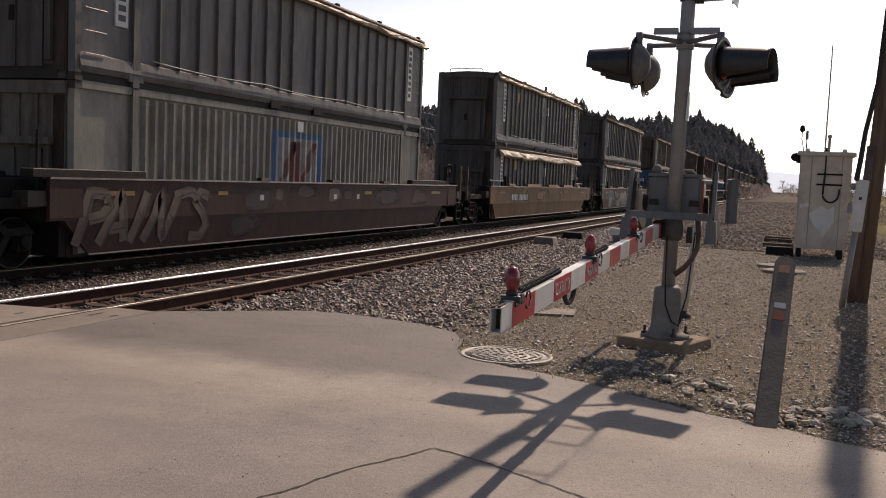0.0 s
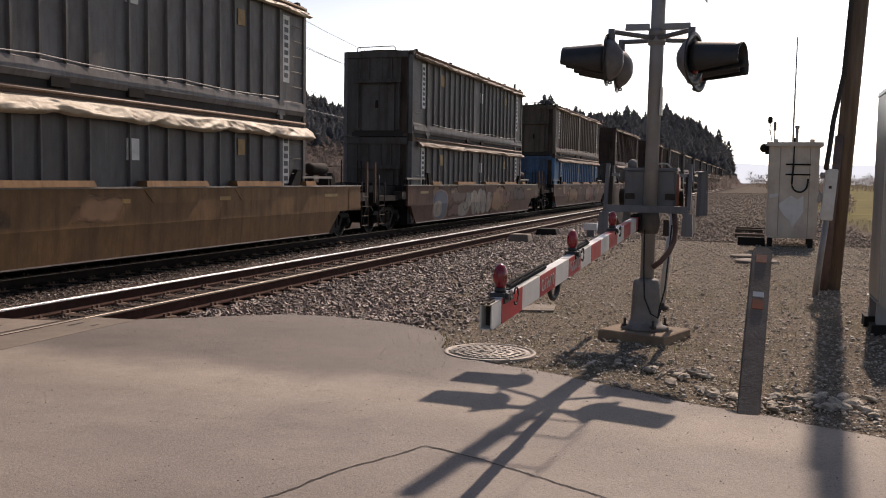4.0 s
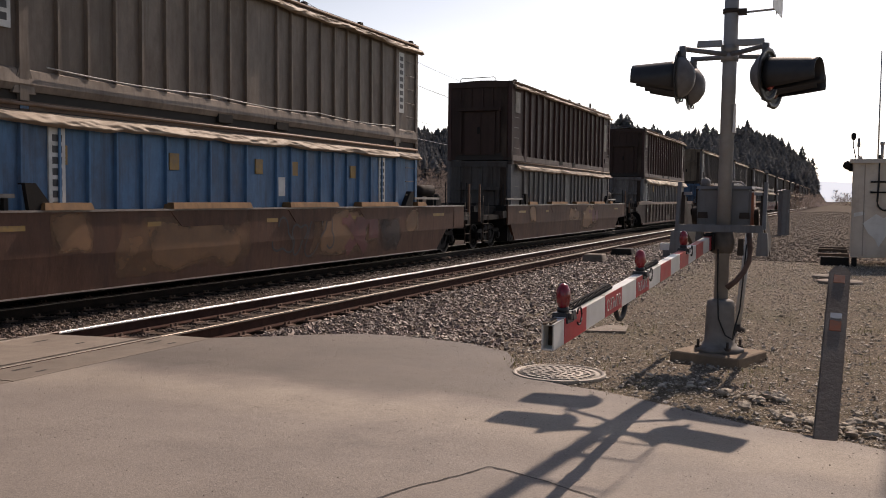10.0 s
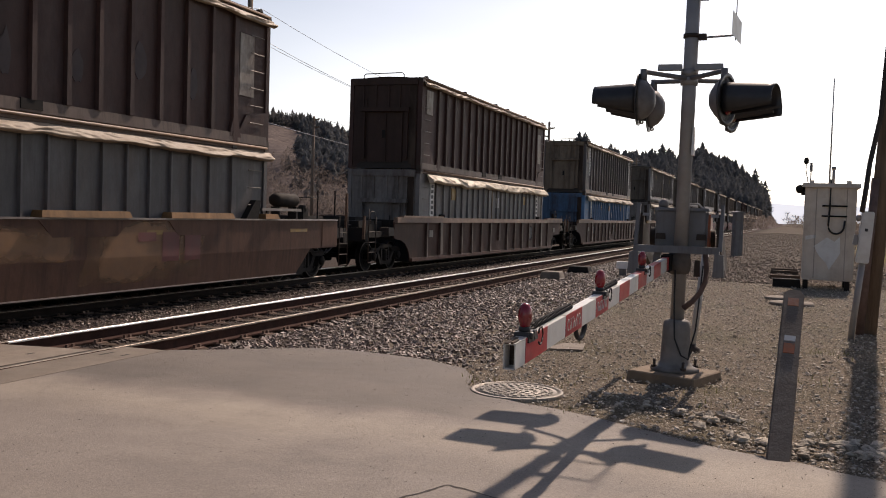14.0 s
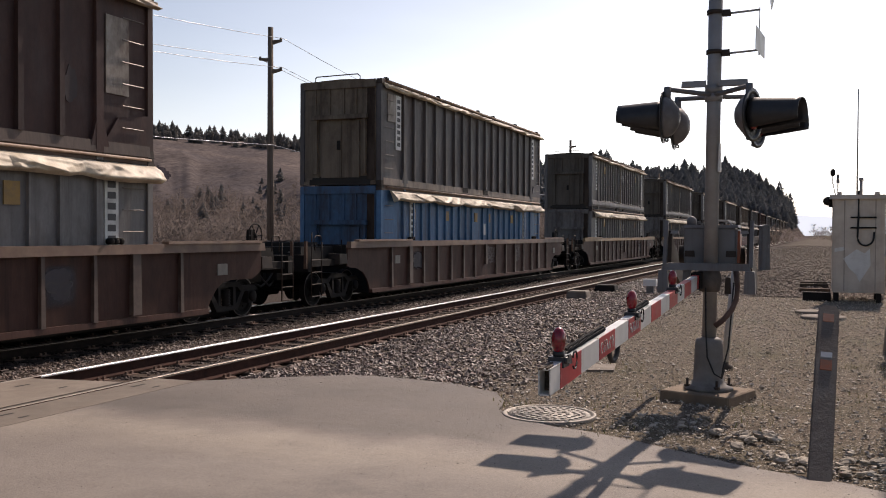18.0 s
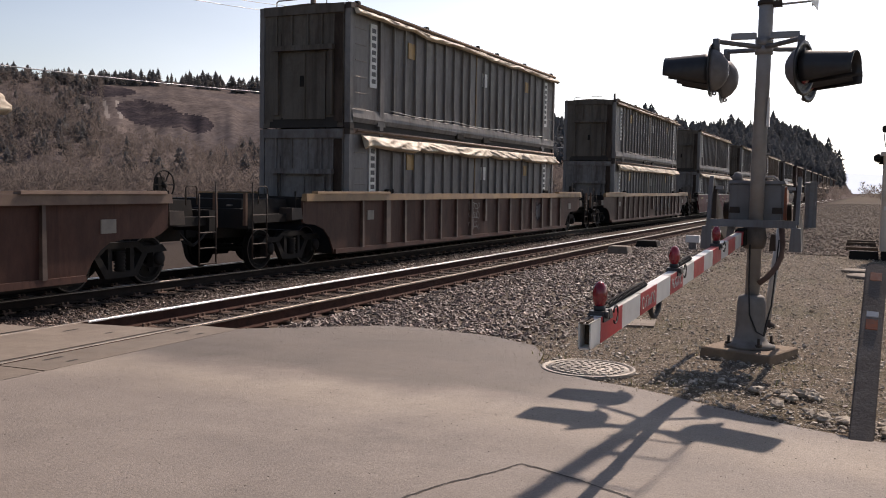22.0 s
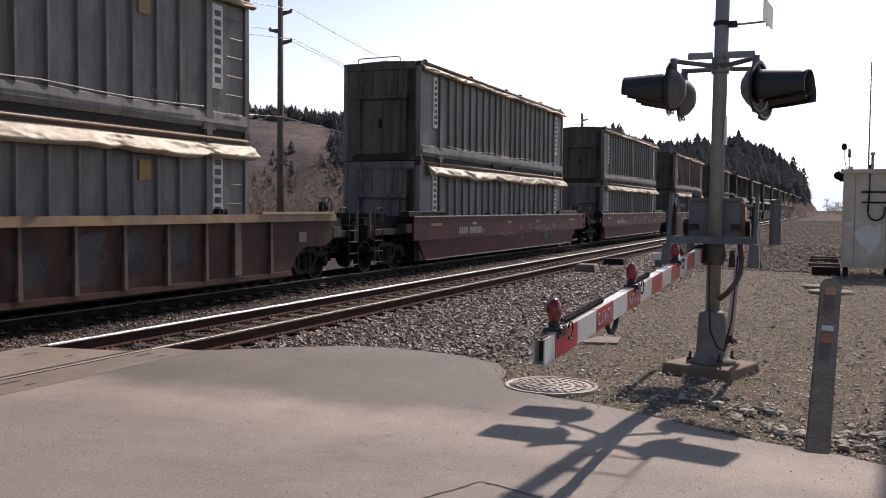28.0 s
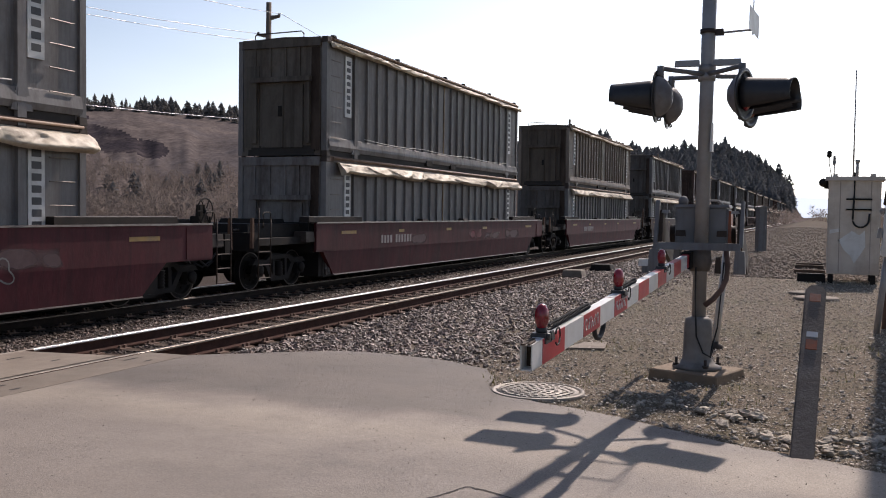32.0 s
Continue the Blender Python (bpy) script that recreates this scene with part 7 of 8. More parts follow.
for z in (2.05, 1.8):
    bm = bmesh.new()
    box(bm, -0.2, 0.38, -0.54, -0.5, z - 0.02, z + 0.02, 0.004)
    part("cable_bracket", bm, M["steel_dark"], cab)
bm = bmesh.new()
tube(bm, [(-0.02, -0.53, 2.7), (-0.02, -0.53, 2.05), (-0.03, -0.53, 1.85)] + [(0.14 - 0.18 * math.cos(q), -0.53, 1.57 - 0.2 * math.sin(q)) for q in [math.pi * i / 10 for i in range(11)]] + [(0.33, -0.53, 1.7)], 0.022, 8)
part("cable_loop", bm, M["rubber"], cab)
bm = bmesh.new()
rod(bm, (-0.05, -0.2, 2.55), (-0.05, -0.2, 5.2), 0.022, 8, 0.014)
part("antenna", bm, M["galv"], cab, "tall whip antenna")
bm = bmesh.new()
rod(bm, (0.04, -0.2, 2.55), (0.04, -0.2, 2.98), 0.035, 8)
rod(bm, (0.04, -0.2, 2.95), (0.04, -0.2, 3.02), 0.055, 8)
part("vent_pipe", bm, M["galv"], cab)
bm = bmesh.new()
rod(bm, (-0.48, 0.2, 2.55), (-0.48, 0.2, 3.02), 0.015, 6)
box(bm, -0.52, -0.44, 0.16, 0.24, 2.92, 3.14, 0.01)
part("sensor", bm, M["greypaint"], cab)
bm = bmesh.new()
rod(bm, (-0.6, 0.3, 2.9), (-0.6, 0.3, 3.15), 0.012, 6)
lathe(bm, (-0.6, 0.3, 3.12), [(0.02, -0.02), (0.06, 0.02), (0.06, 0.12), (0.03, 0.16)], 10)
tube(bm, [(-0.6, 0.3, 2.95), (-0.56, 0.25, 2.75), (-0.52, 0.22, 2.55)], 0.012, 6)
part("beacon", bm, M["steel_dark"], cab)
bm = bmesh.new()
lathe(bm, (-0.72, -0.45, 2.45), [(0.03, -0.1), (0.1, 0.02), (0.11, 0.05)], 12, "y")
box(bm, -0.7, -0.6, -0.42, -0.36, 2.3, 2.5, 0.01)
part("floodlight", bm, M["steel_dark"], cab, "small floodlight")

# ---------------------------------------------------------------- timber pole with its meter box
pole = thing("utility_pole", "weathered dark timber utility pole with riser conduits", "utility pole", at=(1.07, 15.2, 0))
bm = bmesh.new()
rod(bm, (-0.015, 0, -0.3), (0.48, 0.02, 9.6), 0.135, 18, 0.105)
part("shaft", bm, M["polewood"], pole)
bm = bmesh.new()
tube(bm, [(-0.11, -0.13, -0.1), (0.01, -0.13, 2.3)], 0.06, 10)
part("riser_conduit", bm, M["conduit"], pole, "rust red riser conduit")
bm = bmesh.new()
tube(bm, [(-0.2, -0.9, 1.8), (-0.16, -0.72, 2.05), (-0.1, -0.4, 2.5), (0.03, -0.19, 3.2), (0.17, -0.16, 6.0), (0.33, -0.14, 9.0)], 0.036, 8)
part("riser_conduit", bm, M["steel_mid"], pole)
meter = thing("meter_box", "white electric meter box on a pale post beside the pole", "meter box", at=(0.86, 14.44, 0))
meter.rotation_euler = (0, radians(4), 0)
bm = bmesh.new()
rod(bm, (-0.05, 0, -0.1), (-0.02, 0, 1.2), 0.045, 10)
part("post", bm, M["galv"], meter)
bm = bmesh.new()
box(bm, -0.11, 0.055, -0.1, 0.1, 1.07, 1.8)
part("enclosure", bevel(bm, 0.012, 2), M["white"], meter)
bm = bmesh.new()
box(bm, -0.1, 0.045, -0.108, -0.098, 1.16, 1.78, 0.003)
part("door", bm, M["white"], meter)
bm = bmesh.new()
box(bm, -0.05, -0.01, -0.112, -0.107, 1.52, 1.56)
part("label", bm, M["ink"], meter, "small dark label")
bm = bmesh.new()
box(bm, -0.18, -0.11, -0.06, 0.06, 1.32, 1.46, 0.01)
lathe(bm, (-0.14, 0, 1.7), [(0.01, -0.04), (0.05, -0.02), (0.05, 0.02), (0.01, 0.04)], 12, "x")
part("meter", bm, M["galv"], meter)

# ---------------------------------------------------------------- aluminium instrument case
case = thing("instrument_case", "tall aluminium railway instrument case on legs", "instrument case", at=(1.22, 10.8, 0), turn=0)
bm = bmesh.new()
box(bm, 0, 1.5, 0, 0.9, 0.34, 2.58)
part("body", bevel(bm, 0.02, 2), M["alu"], case)
bm = bmesh.new()
box(bm, -0.008, 1.51, -0.01, 0.91, 2.57, 2.62, 0.012)
part("roof", bm, M["alu"], case)
for x in (0.04, 0.72, 1.4):
    bm = bmesh.new()
    box(bm, x, x + 0.05, -0.012, 0.0, 0.4, 2.4, 0.004)
    part("seam", bm, M["alu"], case)
for x, y in ((0.06, 0.1), (1.4, 0.1), (0.06, 0.8), (1.4, 0.8)):
    bm = bmesh.new()
    box(bm, x - 0.06, x + 0.06, y - 0.06, y + 0.06, -0.05, 0.35, 0.005)
    part("leg", bm, M["galv"], case)
    bm = bmesh.new()
    box(bm, x - 0.12, x + 0.14, y - 0.14, y + 0.14, -0.1, 0.1, 0.01)
    part("footing", bm, M["steel_dark"], case)
for x in (0.02, 0.24):
    bm = bmesh.new()
    tube(bm, [(x, 0.05, 2.55), (x - 0.01, 0.05, 2.72), (x + 0.02, 0.05, 2.8), (x + 0.05, 0.05, 2.72), (x + 0.05, 0.05, 2.62)], 0.012, 6)
    part("lifting_hook", bm, M["galv"], case)
bm = bmesh.new()
prism(bm, [(-0.02, 0.34), (0.9, 0.34), (0.6, 0.16), (0.25, 0.16)], 0.02, 0.86, "y")
part("cable_skirt", bm, M["alu"], case)

# ---------------------------------------------------------------- covers and slabs on the ground
for x, y, r in ((0.0, 19.7, 0.42), (-0.18, 20.95, 0.36)):
    c = thing("round_cover", "round pale concrete cover lying in the gravel", "cover", "ground covers", at=(x, y, 0))
    bm = bmesh.new()
    lathe(bm, (0, 0, 0), [(r, -0.05), (r, 0.03), (r - 0.03, 0.045), (0.0005, 0.05)], 32)
    part("slab", bm, M["concrete"], c)
for x, y, w, h, mk, lab in ((-0.14, 25.1, 0.33, 0.2, "steel_dark", "dark steel trunking box on the gravel"), (-0.21, 28.6, 0.42, 0.1, "tie", "old timber laid on the gravel"), (-0.25, 31.4, 0.42, 0.1, "tie", "old timber laid on the gravel"), (-0.27, 33.2, 0.42, 0.08, "tie", "old timber laid on the gravel")):
    c = thing("trunking_box" if h > 0.15 else "timber", lab, "box" if h > 0.15 else "timber", at=(x, y, 0))
    bm = bmesh.new()
    box(bm, -w, w, -0.13, 0.13, -0.02, h, 0.012)
    part("lid", bm, M[mk], c)
c = thing("ground_slab", "thin pale concrete slab lying in the gravel", "slab", at=(-2.5, 11.2, 0))
bm = bmesh.new()
prism(bm, [(-0.25, -0.35), (0.2, -0.2), (0.12, 0.32), (-0.15, 0.25)], -0.05, 0.015, "z")
part("slab", bm, M["concrete"], c)
c = thing("relay_box", "dark grey steel relay pillar standing by the tracks", "relay box", at=(-2.5, 45.7, 0), turn=25)
bm = bmesh.new()
box(bm, -0.2, 0.2, -0.2, 0.2, -0.1, 1.98, 0.015)
part("body", bm, M["greypaint"], c)
bm = bmesh.new()
prism(bm, [(-0.24, 1.98), (0.24, 1.98), (0.24, 2.03), (0, 2.08), (-0.24, 2.03)], -0.24, 0.24, "y")
part("lid", bm, M["greypaint"], c)
bm = bmesh.new()
box(bm, -0.17, 0.17, -0.222, -0.2, 0.3, 1.9, 0.006)
door = part("door", bm, M["greypaint"], c)
bm = bmesh.new()
box(bm, 0.1, 0.13, -0.24, -0.22, 1.0, 1.16, 0.004)
part("handle", bm, M["galv"], door)
c = thing("white_junction_box", "small white junction box on a stake beside the rails", "junction box", at=(-4.63, 27.4, -0.08))
bm = bmesh.new()
box(bm, -0.2, 0.2, -0.12, 0.12, 0.2, 0.4, 0.02)
part("lid", bm, M["white"], c)
bm = bmesh.new()
box(bm, -0.1, 0.1, -0.08, 0.08, -0.05, 0.21)
part("stand", bm, M["greypaint"], c)
for x, y, s, lab in ((-6.3, 25.6, 0.3, "pale concrete lump"), (-6.25, 29.0, 0.34, "dark track fitting")):
    c = thing("track_block", lab + " beside the near rail", "block", at=(x, y, -0.16))
    bm = bmesh.new()
    box(bm, -s, s, -0.3, 0.3, 0, 0.2, 0.05)
    part("block", bevel(bm, 0.02), M["concrete"] if "pale" in lab else M["steel_dark"], c)

# larger loose rocks along the road's edge, each its own thing
ROCK = []
for k in range(5):
    bm = bmesh.new()
    bmesh.ops.create_icosphere(bm, subdivisions=2, radius=1.0)
    for v in bm.verts:
        n_ = 0.75 + 0.45 * noise.noise(v.co * 1.3 + Vector((k * 5, 0, 0))) + 0.16 * noise.noise(v.co * 3.1 + Vector((0, k * 4, 0)))
        v.co = Vector((v.co.x * n_ * 1.25, v.co.y * n_, v.co.z * n_ * 0.55))
    ROCK.append(mesh_of("rock", bm, M["rock"]))
rng = random.Random(11)
spots = [(-0.61, 7.85, 0.075, 13, 0.35), (-0.26, 7.19, 0.06, 14, 0.35), (0.1, 6.95, 0.055, 18, 0.3), (0.4, 7.3, 0.065, 28, 0.5), (0.75, 7.1, 0.06, 26, 0.5), (1.1, 6.9, 0.06, 16, 0.5), (-1.6, 8.3, 0.04, 14, 0.6), (-4.3, 9.55, 0.05, 8, 0.7)]
for x, y, size, n_, spread in spots:
    for i in range(n_):
        px, py = x + rng.gauss(0, spread * 0.5), y + rng.gauss(0, spread * 0.32)
        if py < np.interp(px, [a for a, b in EDGE][::-1], [b for a, b in EDGE][::-1]) + 0.04:
            continue
        s = size * rng.uniform(0.35, 1.0)
        r_ = tagged(new("rock", rng.choice(ROCK)), "loose pale grey rock on the gravel by the road", "rock", "loose rocks")
        r_.location, r_.rotation_euler, r_.scale = (px, py, s * 0.2), (rng.uniform(-0.3, 0.3), rng.uniform(-0.3, 0.3), rng.uniform(0, 6.3)), (s, s, s)


# ---------------------------------------------------------------- hills, woods and power line
def ridge(az):
    """Ridge height in degrees over the eye's level, by degrees to the right of the rails."""
    return float(np.interp(az, [-80, -60, -49, -44.7, -40.8, -36, -31, -28.7, -27, -25.5, -24, -20, -14, -12.4, -10.6, -8.3, -7, -5.3, -4.4, -3.5, -2.6, -2, -1.6, -1.2, -0.7, 1],
                           [4.8, 5.5, 5.6, 5.5, 5.75, 5.5, 5.25, 4.8, 4.35, 3.8, 3.35, 3.6, 3.9, 3.85, 3.4, 3.3, 3.45, 3.6, 3.25, 2.75, 2.3, 1.8, 1.0, 0.2, -0.3, -0.4]))


def slope_z(az, r):
    top = math.tan(radians(ridge(az))) * 520 + 1.6
    f = min(1.0, max(0.0, (r - 235) / 285))
    shape = f ** 1.25
    terr = 0.06 * math.sin(f * 9 + az * 0.3) * f * (1 - f) * 4
    bump_ = noise.noise((az * 0.35, r * 0.012, 2)) * 0.06 + noise.noise((az * 1.3, r * 0.035, 7)) * 0.03
    z = -1.5 + (top + 1.5) * max(0.0, shape + terr * (1 if az < -26 else 0.3) + bump_ * f * (1 - f) * 4)
    return z if r <= 520 else -1.5 + (top + 1.5) * max(0.0, 1 - (r - 520) / 900)


hv, hf = [], []
AZS = [-82 + 0.5 * i for i in range(70)] + [-47 + 0.1 * i for i in range(105)] + [-36.5 + 0.5 * i for i in range(75)]
RS = [232] + [240 + 4 * i for i in range(70)] + [520, 560, 640, 900, 1400]
for a in AZS:
    for r in RS:
        hv.append((r * math.sin(radians(a)), r * math.cos(radians(a)), slope_z(a, r) if r > 232 else -1.9))
for i in range(len(AZS) - 1):
    for j in range(len(RS) - 1):
        q = i * len(RS) + j
        hf.append((q, q + 1, q + 1 + len(RS), q + len(RS)))
hill = tagged(joined("hillside", hv, hf, M["hill"], True), "bare brown hillside beyond the train, with an excavation's shade painted dark", "hill", kind="structure")
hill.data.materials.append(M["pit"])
hill.data.materials.append(M["scar"])


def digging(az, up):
    """Which soil lies open, by bearing and height in degrees: 0 slope, 1 pit or bench in the painted shade colour, 2
    pale streak.
    """
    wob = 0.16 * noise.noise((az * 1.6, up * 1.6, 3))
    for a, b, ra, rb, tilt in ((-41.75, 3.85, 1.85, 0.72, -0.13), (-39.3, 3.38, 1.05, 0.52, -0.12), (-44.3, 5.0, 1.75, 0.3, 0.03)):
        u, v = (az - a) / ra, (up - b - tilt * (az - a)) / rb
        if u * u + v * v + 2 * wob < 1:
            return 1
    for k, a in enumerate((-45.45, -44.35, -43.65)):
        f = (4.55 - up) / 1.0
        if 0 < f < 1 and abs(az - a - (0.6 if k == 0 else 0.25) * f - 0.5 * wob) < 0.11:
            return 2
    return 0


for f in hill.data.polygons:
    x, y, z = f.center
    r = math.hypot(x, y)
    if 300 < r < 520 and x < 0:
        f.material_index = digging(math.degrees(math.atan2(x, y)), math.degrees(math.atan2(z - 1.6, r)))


def conifers(name, spots, seed, label, material, m=230):
    """Spruces of ragged whorls, in one mesh."""
    rng = np.random.default_rng(seed)
    tree = np.array(spots)
    n = len(tree)
    small = math.sqrt(230 / m)
    h = tree[:, 3:4]
    f = rng.random((n, m)) ** 1.25
    wide = h * rng.uniform(0.24, 0.42, (n, 1))
    layer = 0.75 + 0.35 * np.abs(np.sin(f * rng.uniform(14, 20, (n, 1)) + rng.uniform(0, 6, (n, 1))))
    r = wide * (1 - f ** rng.uniform(1.5, 2.6, (n, 1)) * 0.96) * layer * rng.uniform(0.45, 1.12, (n, m))
    a = rng.uniform(0, 6.283, (n, m))
    da = small * (rng.uniform(0.16, 0.42, (n, m)) + 0.25 * f)
    zb = tree[:, 2:3] + h * (0.03 + 0.93 * f)
    drop = small * h * rng.uniform(0.018, 0.05, (n, m))
    v = np.empty((n, m, 3, 3))
    for k, (q, turn, dz) in enumerate(((0.45, 0.0, 1.0), (1.0, -1.0, -0.6), (1.0, 1.0, -0.25))):
        v[:, :, k, 0] = tree[:, 0:1] + r * q * np.cos(a + turn * da)
        v[:, :, k, 1] = tree[:, 1:2] + r * q * np.sin(a + turn * da)
        v[:, :, k, 2] = np.minimum(zb + dz * drop + (0.04 * h if k == 0 else 0), tree[:, 2:3] + h * 1.04)
    vs = v.reshape(-1, 3).tolist()
    fs = np.arange(n * m * 3).reshape(-1, 3).tolist()
    ob = joined(name, vs, fs, material)
    return tagged(ob, label, "trees", kind="stuff")


def at(az, r):
    return r * math.sin(radians(az)), r * math.cos(radians(az)), slope_z(az, r)


rng = np.random.default_rng(5)
spots = []
for i in range(1000):
    az = rng.uniform(-54, -26)
    if noise.noise((az * 0.6, 1, 1)) + 0.45 < rng.uniform(-0.3, 0.6):
        continue
    r = rng.uniform(500, 560)
    x, y, z = at(az, min(r, 520))
    spots.append((x * r / min(r, 520), y * r / min(r, 520), z - 1.0, rng.uniform(4.5, 9.0) * rng.uniform(0.7, 1.1)))
for i in range(600):
    az, r = rng.uniform(-58, -44.6), rng.uniform(300, 515)
    if noise.noise((az * 0.8, r * 0.03, 9)) > -0.1:
        x, y, z = at(az, r)
        spots.append((x, y, z - 0.5, rng.uniform(3, 6.5)))
for i in range(420):
    az, r = rng.uniform(-54, -25), rng.uniform(260, 385)
    if noise.noise((az * 0.5, r * 0.02, 4)) > 0.08 and (r < 330 or not -45.5 < az < -37.5):
        x, y, z = at(az, r)
        spots.append((x, y, z - 0.5, rng.uniform(3, 6.5)))


conifers("ridge_conifers", spots, 6, "dark conifers along the hilltop", M["conifer_hill"])
spots = []
for i in range(2500):
    az, r = rng.uniform(-29.5, -1.45), rng.uniform(330, 545)
    lim = min(r, 520)
    x, y, z = at(az, lim)
    if ridge(az) < 1.2 and r < 440:
        continue
    spots.append((x * r / lim, y * r / lim, z - 1.0, rng.uniform(5.0, 9.5) * (1.0 if az < -3 else 0.85)))
for az, h in ((-12.5, 13), (-12.15, 13.5), (-10.62, 11), (-8.2, 10), (-7.6, 11.5), (-7.2, 9), (-6.0, 10), (-5.3, 11), (-3.4, 10), (-2.3, 11), (-1.72, 12)):
    x, y, z = at(az, 515)
    spots.append((x, y, z - 1, h))
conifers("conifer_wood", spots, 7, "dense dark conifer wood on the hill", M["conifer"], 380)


def brush(name, spots, seed, label, m=64, size=0.075):
    """Bare shrubs and leafless trees: crowns of fine short twigs round a few stems."""
    rng = np.random.default_rng(seed)
    tree = np.array(spots)
    n, h = len(tree), tree[:, 3:4]
    f = rng.random((n, m)) ** 0.8
    wide = h * rng.uniform(0.22, 0.4, (n, 1)) * np.sqrt(np.clip(1.02 - f, 0, 1)) * (0.35 + f)
    a, out = rng.uniform(0, 6.283, (n, m)), rng.random((n, m)) ** 0.5
    base = np.stack([tree[:, 0:1] + wide * out * np.cos(a), tree[:, 1:2] + wide * out * np.sin(a), tree[:, 2:3] + h * (0.92 * f - 0.04)], -1)
    long_ = (h * rng.uniform(0.6, 1.6, (n, m)) * size)[..., None]
    way = np.stack([np.cos(a) * 0.6, np.sin(a) * 0.6, np.full((n, m), 0.9)], -1) + 0.5 * rng.normal(size=(n, m, 3))
    side = rng.normal(size=(n, m, 3)) * 0.16
    v = np.stack([base - side * long_, base + side * long_, base + way * long_], 2)
    fs = np.arange(n * m * 3).reshape(-1, 3).tolist()
    return tagged(joined(name, v.reshape(-1, 3).tolist(), fs, M["brush"]), label, "brush", kind="stuff")


spots = []
for i in range(4200):
    az, r = rng.uniform(-58, -14), rng.uniform(170, 345)
    x, y, z = at(az, max(r, 233)) if r > 233 else (r * math.sin(radians(az)), r * math.cos(radians(az)), -1.7)
    spots.append((x, y, z, rng.uniform(3.0, 6.5)))
for i in range(900):
    az, r = rng.uniform(-58, -44.3), rng.uniform(330, 505)
    x, y, z = at(az, r)
    spots.append((x, y, z, rng.uniform(4.0, 8.0)))
for i in range(900):
    az, r = rng.uniform(-16, 0.2), rng.uniform(180, 420)
    spots.append((r * math.sin(radians(az)) - 8, r * math.cos(radians(az)), -1.5, rng.uniform(2.5, 5.5)))
brush("bare_brush", spots, 8, "leafless brown brush at the foot of the hill")
spots = [(rng.uniform(2.4, 7.0), rng.uniform(17, 60), -0.62, rng.uniform(0.1, 0.34)) for i in range(700)]
spots += [(rng.uniform(-3.0, 60), rng.uniform(300, 520), -0.8, rng.uniform(3, 7)) for i in range(260)]
for i in range(900):
    a, r = radians(rng.uniform(0.2, 4.0)), rng.uniform(75, 330)
    spots.append((r * math.sin(a) + 1.5, r * math.cos(a), -0.8, rng.uniform(0.6, 1.2) * (0.8 + r / 140)))
brush("verge_brush", spots, 9, "dry brambles and bare bushes along the verge")

M["weed"] = needles("weed", (0.1, 0.11, 0.04), (0.15, 0.13, 0.06), 0.7)
wv, wf = [], []
rng = np.random.default_rng(31)
for cx, cy, n_ in ((-2.75, 8.5, 26), (-2.0, 8.75, 14), (-1.75, 9.3, 20), (-1.2, 10.6, 30), (-0.55, 8.3, 22), (-0.75, 9.0, 12), (-1.75, 7.75, 12), (0.5, 12.5, 30), (0.2, 10.2, 18), (-2.2, 11.5, 24)):
    for i in range(n_):
        x, y = cx + rng.normal() * 0.16, cy + rng.normal() * 0.2
        h, w, a, lean = rng.uniform(0.02, 0.06), rng.uniform(0.003, 0.006), rng.uniform(0, 6.28), rng.uniform(0, 0.04)
        b = len(wv)
        wv += [(x - w * math.cos(a), y - w * math.sin(a), -0.01), (x + w * math.cos(a), y + w * math.sin(a), -0.01), (x + lean * math.sin(a), y + lean * math.cos(a), h)]
        wf.append((b, b + 1, b + 2))
tagged(joined("weeds", wv, wf, M["weed"]), "sparse low green weeds in the gravel", "weeds", kind="stuff")

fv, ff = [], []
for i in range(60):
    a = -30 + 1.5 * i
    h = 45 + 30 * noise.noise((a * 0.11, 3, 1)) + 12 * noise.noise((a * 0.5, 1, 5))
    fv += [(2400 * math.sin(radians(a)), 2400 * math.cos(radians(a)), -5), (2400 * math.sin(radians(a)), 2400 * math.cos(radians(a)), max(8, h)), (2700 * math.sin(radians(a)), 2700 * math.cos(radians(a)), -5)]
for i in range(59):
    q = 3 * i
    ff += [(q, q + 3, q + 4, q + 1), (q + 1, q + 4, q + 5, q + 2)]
tagged(joined("far_ridge", fv, ff, M["farhill"], True), "distant ridge, pale blue and glowing with painted haze", "ridge", kind="structure")

LINE_X, LINE_Y = -25.8, (-20.0, 40.5, 101.0, 161.5)
WIRES = ((12.28, 0.75), (11.42, -0.75), (10.83, 0.75), (7.0, 0.15))


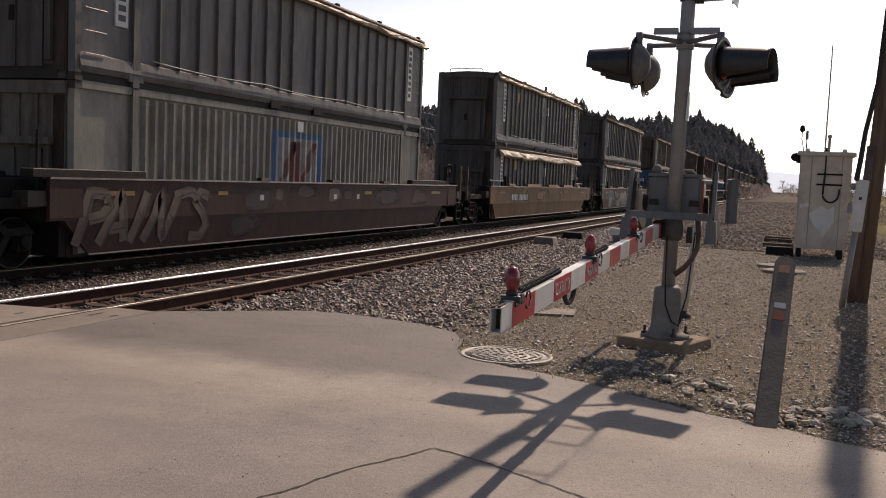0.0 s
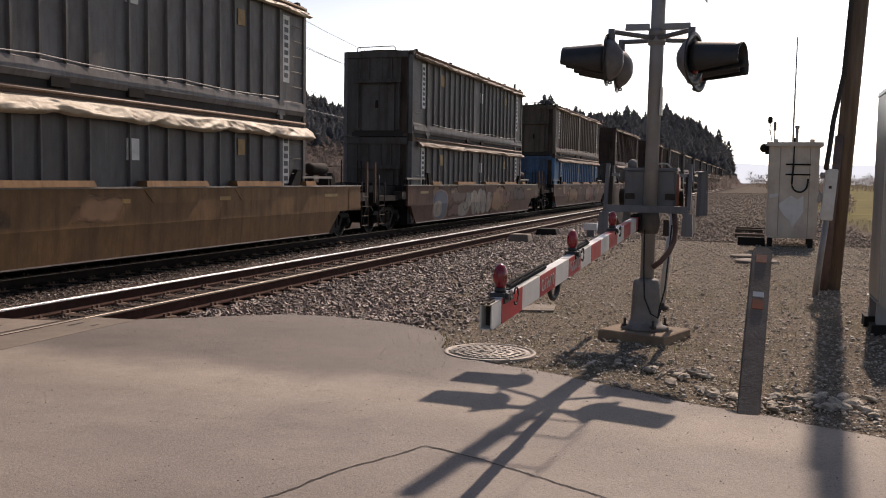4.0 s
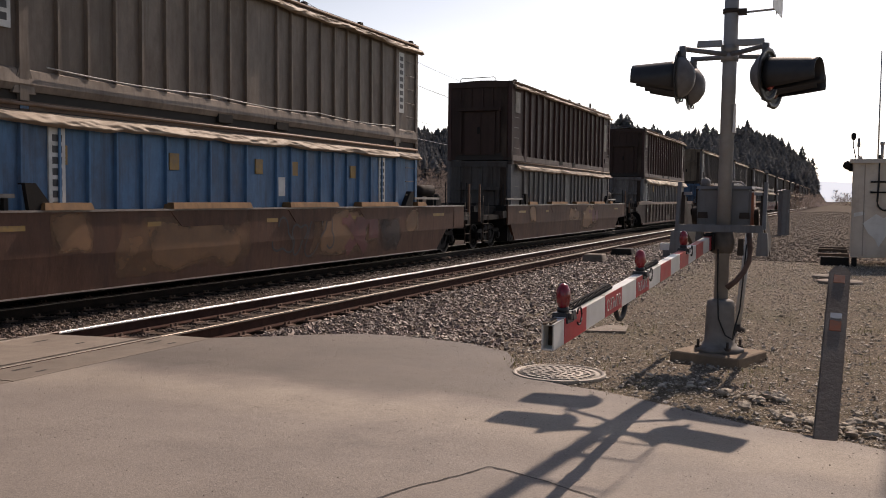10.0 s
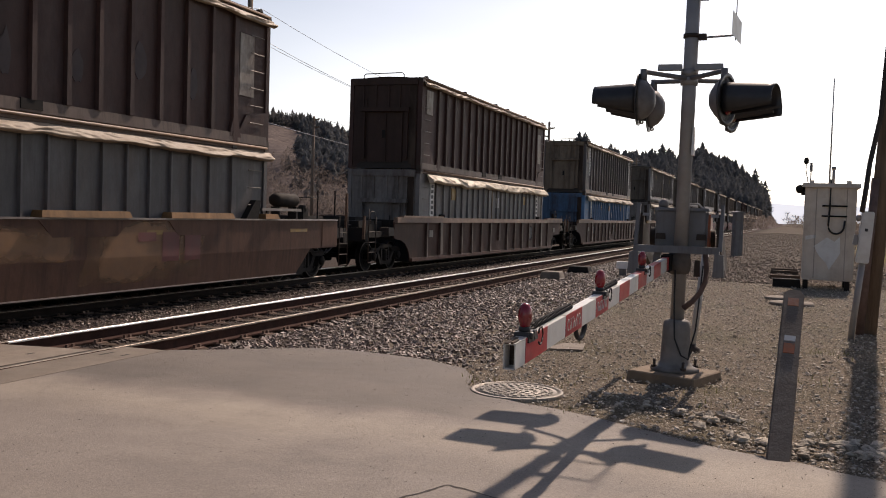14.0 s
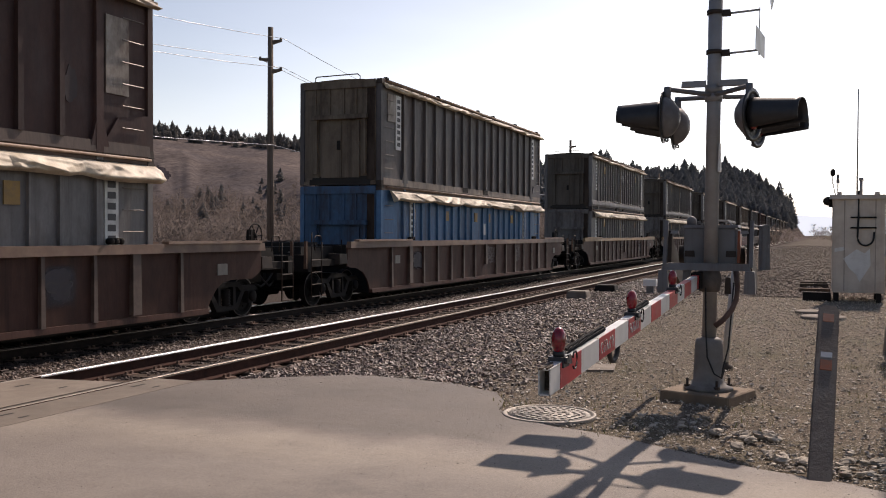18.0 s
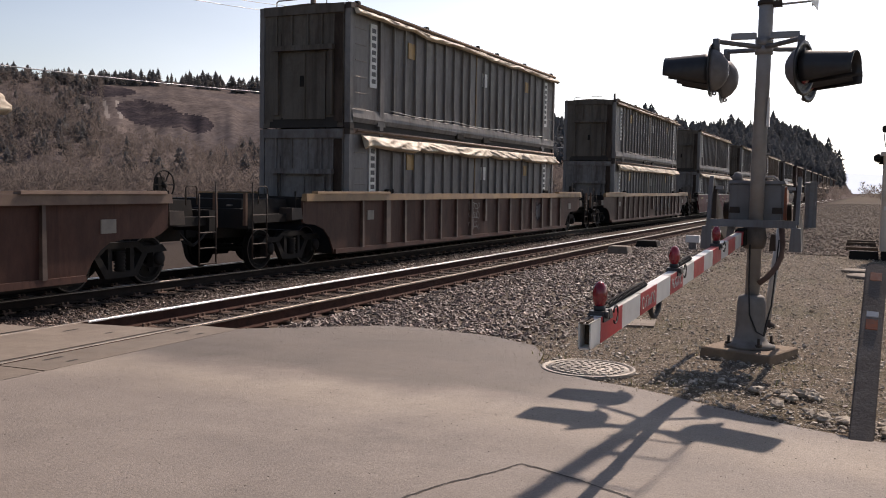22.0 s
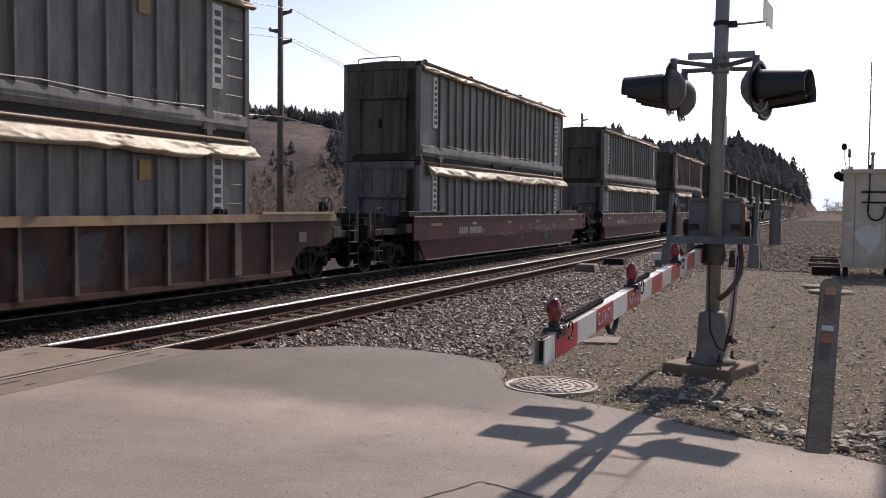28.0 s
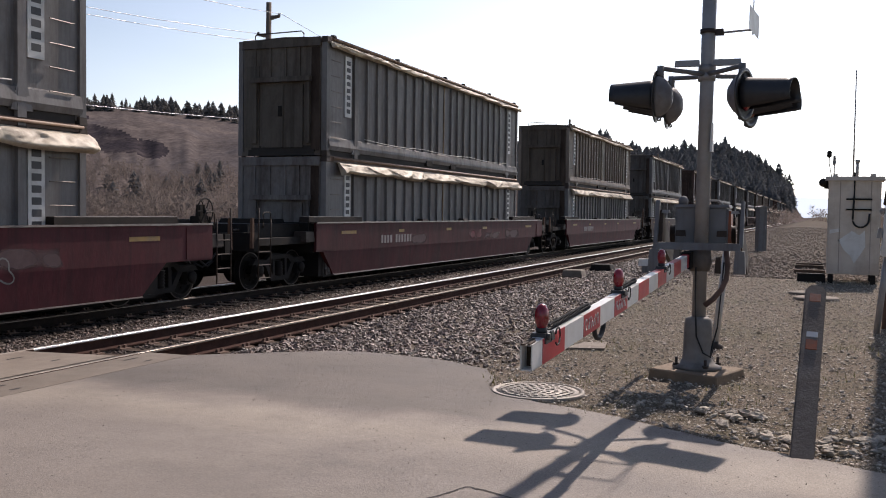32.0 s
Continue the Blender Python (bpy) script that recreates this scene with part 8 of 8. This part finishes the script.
def power_pole(at, h, arms):
    pl = thing("power_pole", "tall dark wooden power pole with short crossarms", "power pole", "power line poles", at=at)
    bm = bmesh.new()
    rod(bm, (0, 0, -0.5), (0, 0, h), 0.19, 12, 0.13)
    part("shaft", bm, M["polewood"], pl)
    for z, s in arms:
        bm = bmesh.new()
        prism(bm, [(0, z - 0.28), (s * 0.8, z - 0.14), (s * 0.8, z - 0.04), (0, z - 0.04)], -0.06, 0.06, "y")
        part("arm", bm, M["polewood"], pl)
        bm = bmesh.new()
        lathe(bm, (s * 0.75, 0, z - 0.06), [(0.05, 0), (0.08, 0.04), (0.05, 0.08), (0.08, 0.1), (0.03, 0.12)], 8)
        part("insulator", bm, M["greypaint"], pl)


for y in LINE_Y:
    power_pole(Vector((LINE_X, y, -1.0)), 12.9, [(z, 0.8 if s > 0 else -0.8) for z, s in WIRES[:3]])
power_pole(Vector((-47.9, 87.9, -1.2)), 12.4, [(12.2, 0.8), (11.4, 0.8)])
M["wire"] = mat("wire", (0.3, 0.3, 0.31), None, 0.4, 0.7)
for z, s in WIRES:
    w = thing("overhead_wire", "thin grey overhead wire slung between poles", "wire", "overhead wires")
    bm = bmesh.new()
    pts = []
    for a, b in zip(LINE_Y, LINE_Y[1:]):
        for i in range(16):
            f = i / 16
            pts.append((LINE_X + s, a + (b - a) * f, z - 1.0 - 4 * (1.75 if s != 0.15 else 0.9) * f * (1 - f)))
    tube(bm, pts, 0.013 if s != 0.15 else 0.022, 5)
    part("conductor" if s != 0.15 else "cable", bm, M["wire"], w)
w = thing("overhead_wire", "thin grey overhead wire slung between poles", "wire", "overhead wires")
bm = bmesh.new()
tube(bm, [(-47.15, 87.9 + 6 * i, 11.0 - 0.22 * i + 0.011 * i * i) for i in range(20)], 0.02, 5)
part("conductor", bm, M["wire"], w)


# ---------------------------------------------------------------- movement
def run(t):
    """How far the train has gone along the rails, counted from 16 s."""
    u = (t - 16) / 16
    return 115.608 * u - 2.04 * u ** 2 - 0.6546 * u ** 3 + 0.4464 * u ** 4


def motions():
    times = [float(t) for t in range(33)]
    for ob, y, z in RIDE:
        walk(ob, [(t, pose(TRAIN_X, y - run(t), z)) for t in times])
    spun = {}
    for car, y, z in RIDE:
        for axle in [o for o in car.children_recursive if o.name.startswith("wheelset")]:
            key = round(axle.location.y, 2)
            if key not in spun:
                walk(axle, [(k / 15, pose(*axle.location) @ Matrix.Rotation(run(k / 15) / WHEEL_R, 4, "X")) for k in range(481)])
                spun[key] = axle
            elif spun[key] is not axle:
                first = spun[key].animation_data
                axle.rotation_mode = "QUATERNION"
                keys = axle.animation_data_create()
                keys.action, keys.action_slot = first.action, first.action_slot


motions()
